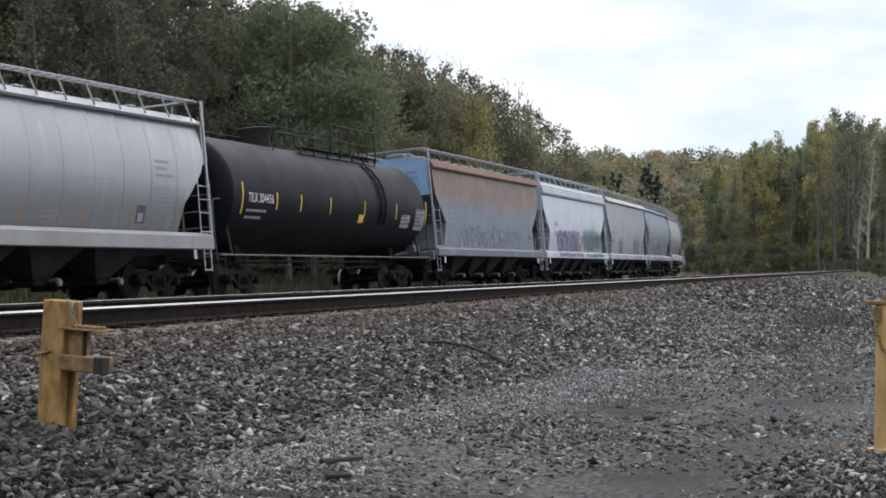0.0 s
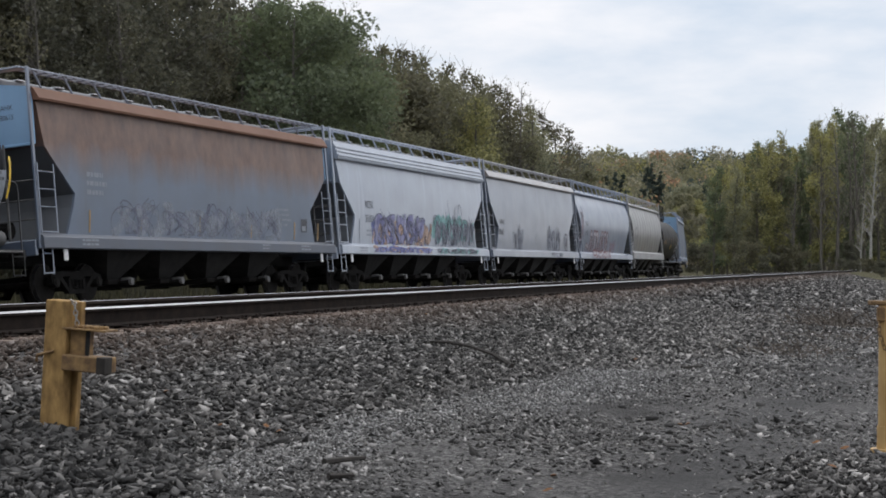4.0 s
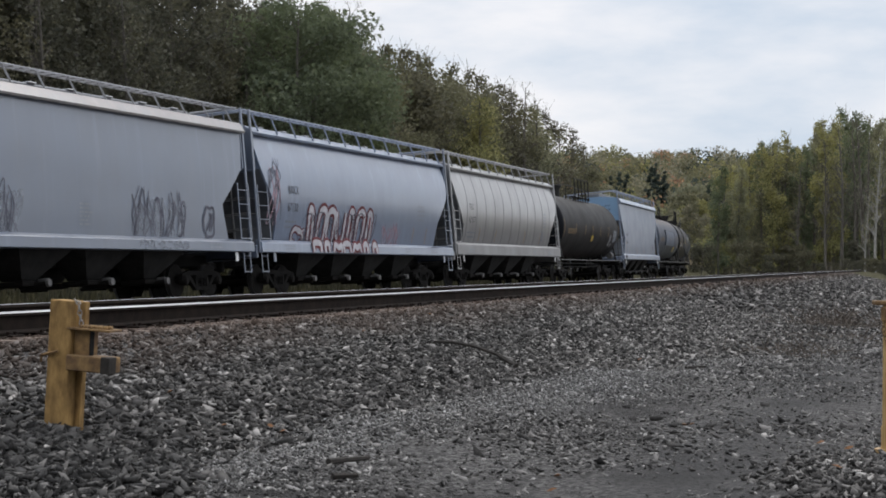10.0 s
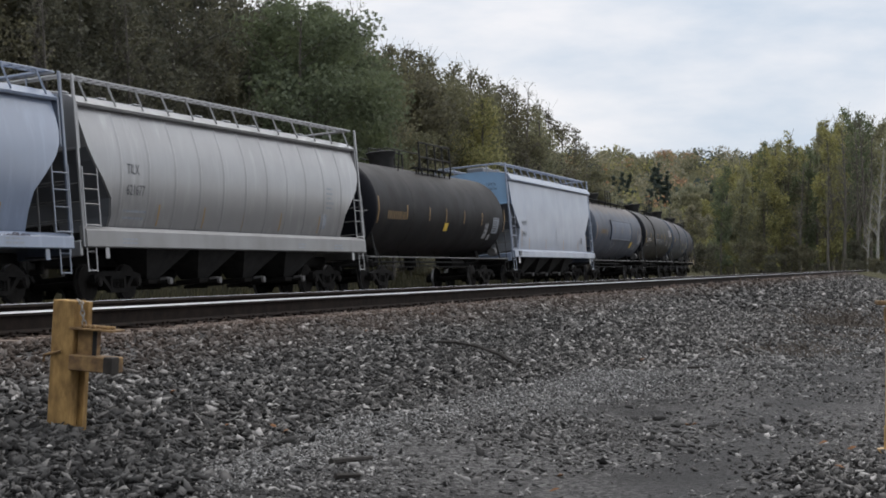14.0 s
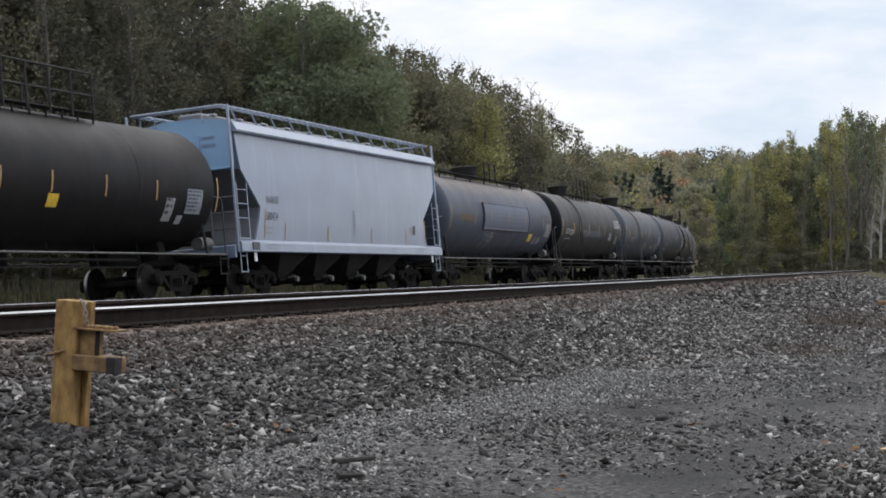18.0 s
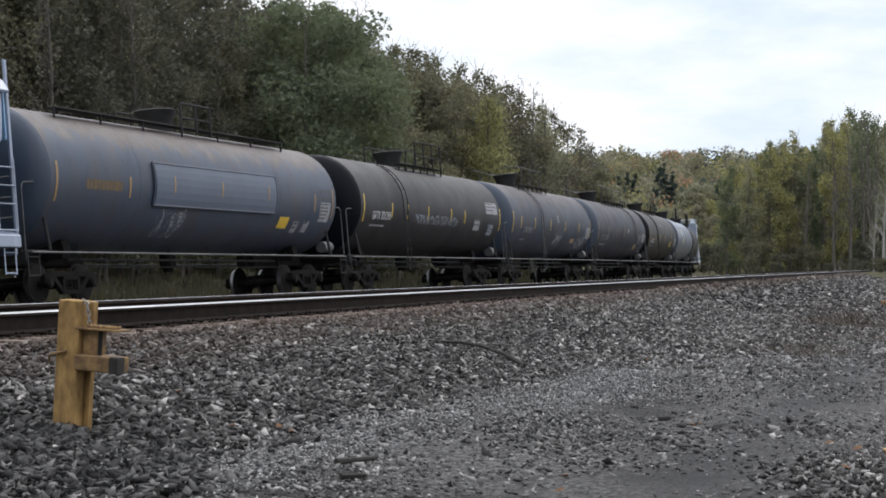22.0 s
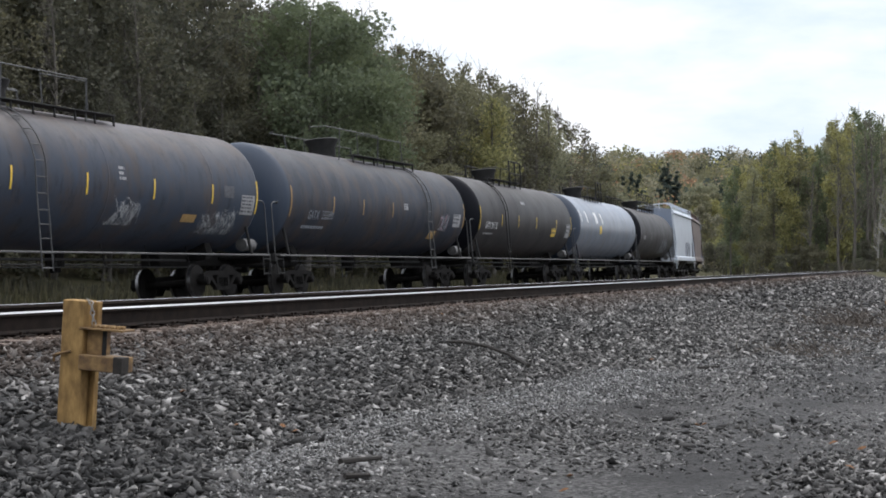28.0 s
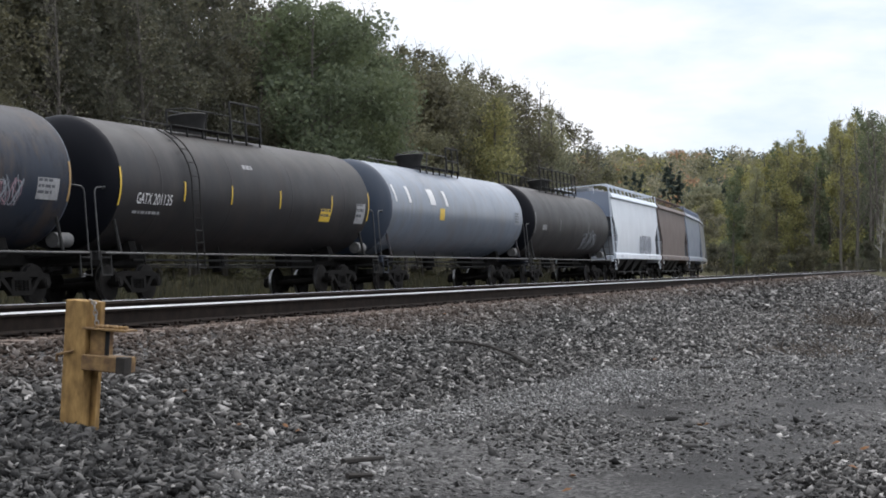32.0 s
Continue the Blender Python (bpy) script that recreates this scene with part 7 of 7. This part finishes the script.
# ---- posts and litter by the road ----
def build_timber_post():
    """A short square gate post with a steel bracket, a prop and a hanging chain."""
    x, y = sight(107, 10.35)
    z = float(ground_z(np.array([x]), np.array([y]))[0])
    post = thing("gate_post", None, None, at=pose(x, y, z + 0.018, 0, 3.4, -20), label="weathered yellow-painted timber gate post with a rusty steel bracket", category="post")
    g = Geo()
    g.box((0, 0, 0.33), (0.155, 0.14, 0.90), 0.006)
    part("timber", g, POST_WOOD, post)
    g = Geo()
    g.box((0.098, 0.045, 0.33), (0.04, 0.05, 0.89), 0.004)
    part("side_batten", g, POST_WOOD, post, "narrow batten set back on the post's side")
    g = Geo()
    for x, y, r in ((0.0, -0.095, 0.035), (0.075, -0.10, 0.028), (-0.07, -0.09, 0.026)):
        g.rod((x, y, -0.03), (x, y, 0.012), r, 7, r * 0.6)
    part("soil_clod", g, STICK, post, "dark soil at the foot")
    g = Geo()
    g.box((0.20, 0, 0.614), (0.30, 0.15, 0.014), 0.003)
    for i in range(9):
        g.box((0.14 + 0.022 * i, -0.05 + 0.02 * (i % 3), 0.630), (0.03, 0.03, 0.022), 0.006)
    part("bracket_plate", g, POST_RUST, post, "rusty yellow steel plate")
    g = Geo()
    g.box((0.135, 0.02, 0.53), (0.11, 0.10, 0.16), 0.006)
    part("bracket_web", g, POST_RUST, post)
    g = Geo()
    g.box((0.215, -0.02, 0.408), (0.30, 0.14, 0.095), 0.006)
    part("bracket_arm", g, POST_RUST, post, "rusty steel arm, paint worn off its end")
    g = Geo()
    g.box((0.345, -0.06, 0.408), (0.06, 0.09, 0.10), 0.004)
    part("arm_end", g, STICK, post, "dark bare end of the arm")
    g = Geo()
    g.rod((0.20, -0.02, 0.43), (0.20, -0.02, 0.612), 0.014, 8)
    part("bolt", g, BLACK_STEEL, post)
    g = Geo()
    g.rod((-0.11, -0.085, 0.44), (0.0, -0.078, 0.47), 0.008, 6)
    g.rod((-0.11, -0.085, 0.44), (-0.12, -0.07, 0.40), 0.008, 6)
    part("wire", g, POST_RUST, post)
    chain = part("chain", chain_mesh([(0.07, -0.03, 0.785), (0.11, -0.05, 0.77), (0.125, -0.05, 0.70), (0.14, -0.05, 0.635)]), CHAIN, post)
    return chain


def chain_mesh(pts):
    g = Geo()
    p = [Vector(q) for q in pts]
    total = sum((b - a).length for a, b in zip(p, p[1:]))
    n = max(3, int(total / 0.03))
    for i in range(n):
        t = (i + 0.5) / n * total
        k = 0
        while k < len(p) - 2 and t > (p[k + 1] - p[k]).length:
            t -= (p[k + 1] - p[k]).length
            k += 1
        d = (p[k + 1] - p[k]).normalized()
        c = p[k] + d * t
        side = d.orthogonal().normalized() if i % 2 else d.cross(d.orthogonal()).normalized()
        ring = [c + d * 0.021 * math.cos(a) + side * 0.012 * math.sin(a) for a in [2 * math.pi * j / 8 for j in range(8)]]
        g.path(ring + [ring[0]], 0.004, 4)
    return g


def build_pipe_post():
    x, y = sight(1571, 11.2)
    z = float(ground_z(np.array([x]), np.array([y]))[0])
    post = thing("pipe_post", None, None, at=pose(x, y, z, 0, 0.6, 0), label="tan-yellow painted steel pipe post with a rusty top plate", category="post")
    g = Geo()
    g.rod((0, 0, -0.1), (0, 0, 0.98), 0.045, 16)
    part("pipe", g, PIPE_PAINT, post, smooth_angle=40)
    g = Geo()
    g.rod((0, 0, -0.01), (0, 0, 0.03), 0.095, 14)
    g.rod((0, 0, 0.03), (0, 0, 0.18), 0.052, 14)
    part("base_collar", g, PIPE_PAINT, post)
    g = Geo()
    g.box((-0.02, 0, 0.995), (0.18, 0.10, 0.03), 0.006)
    part("top_plate", g, POST_RUST, post)
    g = Geo()
    g.box((0.04, 0, 1.03), (0.06, 0.06, 0.05), 0.01)
    g.box((-0.04, -0.03, 0.92), (0.05, 0.05, 0.10), 0.01)
    part("lug", g, POST_RUST, post)
    part("chain", chain_mesh([(-0.05, -0.04, 0.90), (-0.055, -0.05, 0.80), (-0.02, -0.05, 0.70), (0.06, -0.05, 0.62), (0.14, -0.05, 0.58)]), POST_RUST, post)


def bent_stick(name, pts, r, label):
    g = Geo()
    for i, (a, b) in enumerate(zip(pts, pts[1:])):
        g.rod(a, b, r * (1 - 0.6 * i / len(pts)), 6, r * (1 - 0.6 * (i + 1) / len(pts)))
    return thing(name, g, STICK, label=label, category="stick")


def lie(px, py, lift=0.03):
    """The spot where a sight line meets the ground."""
    for d in np.arange(8.0, 60.0, 0.05):
        x = (px - 784) / 2990 * d
        z = EYE_Z - (py - 471.3) / 2990 * d
        if z <= float(ground_z(np.array([x]), np.array([d]))[0]):
            return Vector((x, float(d), z + lift))
    return Vector((x, float(d), z))


def build_litter():
    bent_stick("fallen_branch", [lie(912, 652), lie(880, 640, 0.08), lie(840, 627, 0.09), lie(800, 618, 0.08), lie(768, 612, 0.05)], 0.028, "thin dead branch lying on the ballast")
    bent_stick("wood_scrap", [lie(580, 826), lie(615, 822), lie(652, 818)], 0.022, "dark scrap of wood on the gravel")
    bent_stick("wood_scrap", [lie(588, 852), lie(632, 850)], 0.018, "dark scrap of wood on the gravel")
    bent_stick("wood_scrap", [lie(1212, 655), lie(1248, 653)], 0.02, "dark scrap of wood on the gravel")
    rng = np.random.default_rng(9)
    spots = [(500, 770), (478, 760), (1210, 758), (1222, 757), (985, 850), (975, 876), (395, 760), (1450, 790), (1500, 800), (1480, 835), (760, 560), (640, 590), (1130, 640), (300, 700)]
    for px, py in spots:
        c = lie(px, py, 0.03)
        g = Geo()
        a = rng.uniform(0, 6.28)
        u, w = Vector((math.cos(a), math.sin(a), 0.3)) * 0.035, Vector((-math.sin(a), math.cos(a), 0.2)) * 0.022
        g.add([c - u, c - u * 0.3 - w, c + u * 0.5 - w * 0.8, c + u, c + u * 0.4 + w, c - u * 0.4 + w * 0.9, c + Vector((0, 0, 0.012))], [(0, 1, 6), (1, 2, 6), (2, 3, 6), (3, 4, 6), (4, 5, 6), (5, 0, 6)])
        thing("fallen_leaf", g, LITTER, label="curled orange-brown fallen leaf on the gravel", category="leaf", group="fallen leaves")


def build_dead_weeds():
    """Tangles of dead brown stalks on the far road edge."""
    rng = random.Random(41)
    for cx, cy, sx, sy, n, tall in ((7.9, 33.0, 1.0, 1.6, 240, 0.38), (5.0, 24.2, 0.7, 1.0, 110, 0.16), (6.6, 28.2, 0.8, 1.4, 70, 0.18)):
        g = Geo()
        for _ in range(n):
            x, y = rng.gauss(cx, sx * 0.6), rng.gauss(cy, sy * 0.6)
            z = float(ground_z(np.array([x]), np.array([y]))[0])
            o = Vector((x, y, z))
            d = Vector((rng.uniform(-1, 1), rng.uniform(-1, 1), rng.uniform(0.1, 0.9))).normalized()
            m = o + d * tall * rng.uniform(0.4, 1.0)
            e = m + (d + Vector((rng.uniform(-0.8, 0.8), rng.uniform(-0.8, 0.8), -0.3))).normalized() * tall * rng.uniform(0.3, 0.9)
            g.path([o, m, e], 0.007, 3)
        thing("dead_weeds", g, WEED, kind="stuff", label="tangle of dead brown stalks on the gravel edge", category="weeds")


build_dead_weeds()
build_timber_post()
build_pipe_post()
build_litter()


# ---- the train's run ----
def along(t):
    """Metres that the train has run since 16 s."""
    d = t - 16
    return 6.58341 * d + 0.00715 * d * d / 2 + 0.00047 * d ** 3 / 6


def motions():
    for i, car in enumerate(CARS):
        mid = (COUPLINGS[i] + COUPLINGS[i + 1]) / 2
        walk(car, [(t, far_pose(mid - along(t))) for t in range(33)])
    # each wheelset rolls with the train: under 90 degrees from row to row
    fine = [(k / 15, math.degrees(-along(k / 15) / 0.42)) for k in range(481)]
    for ws, dx in WHEELS:
        walk(ws, [(t, pose(dx, 0, 0.42, 0, a, 0)) for t, a in fine])


motions()
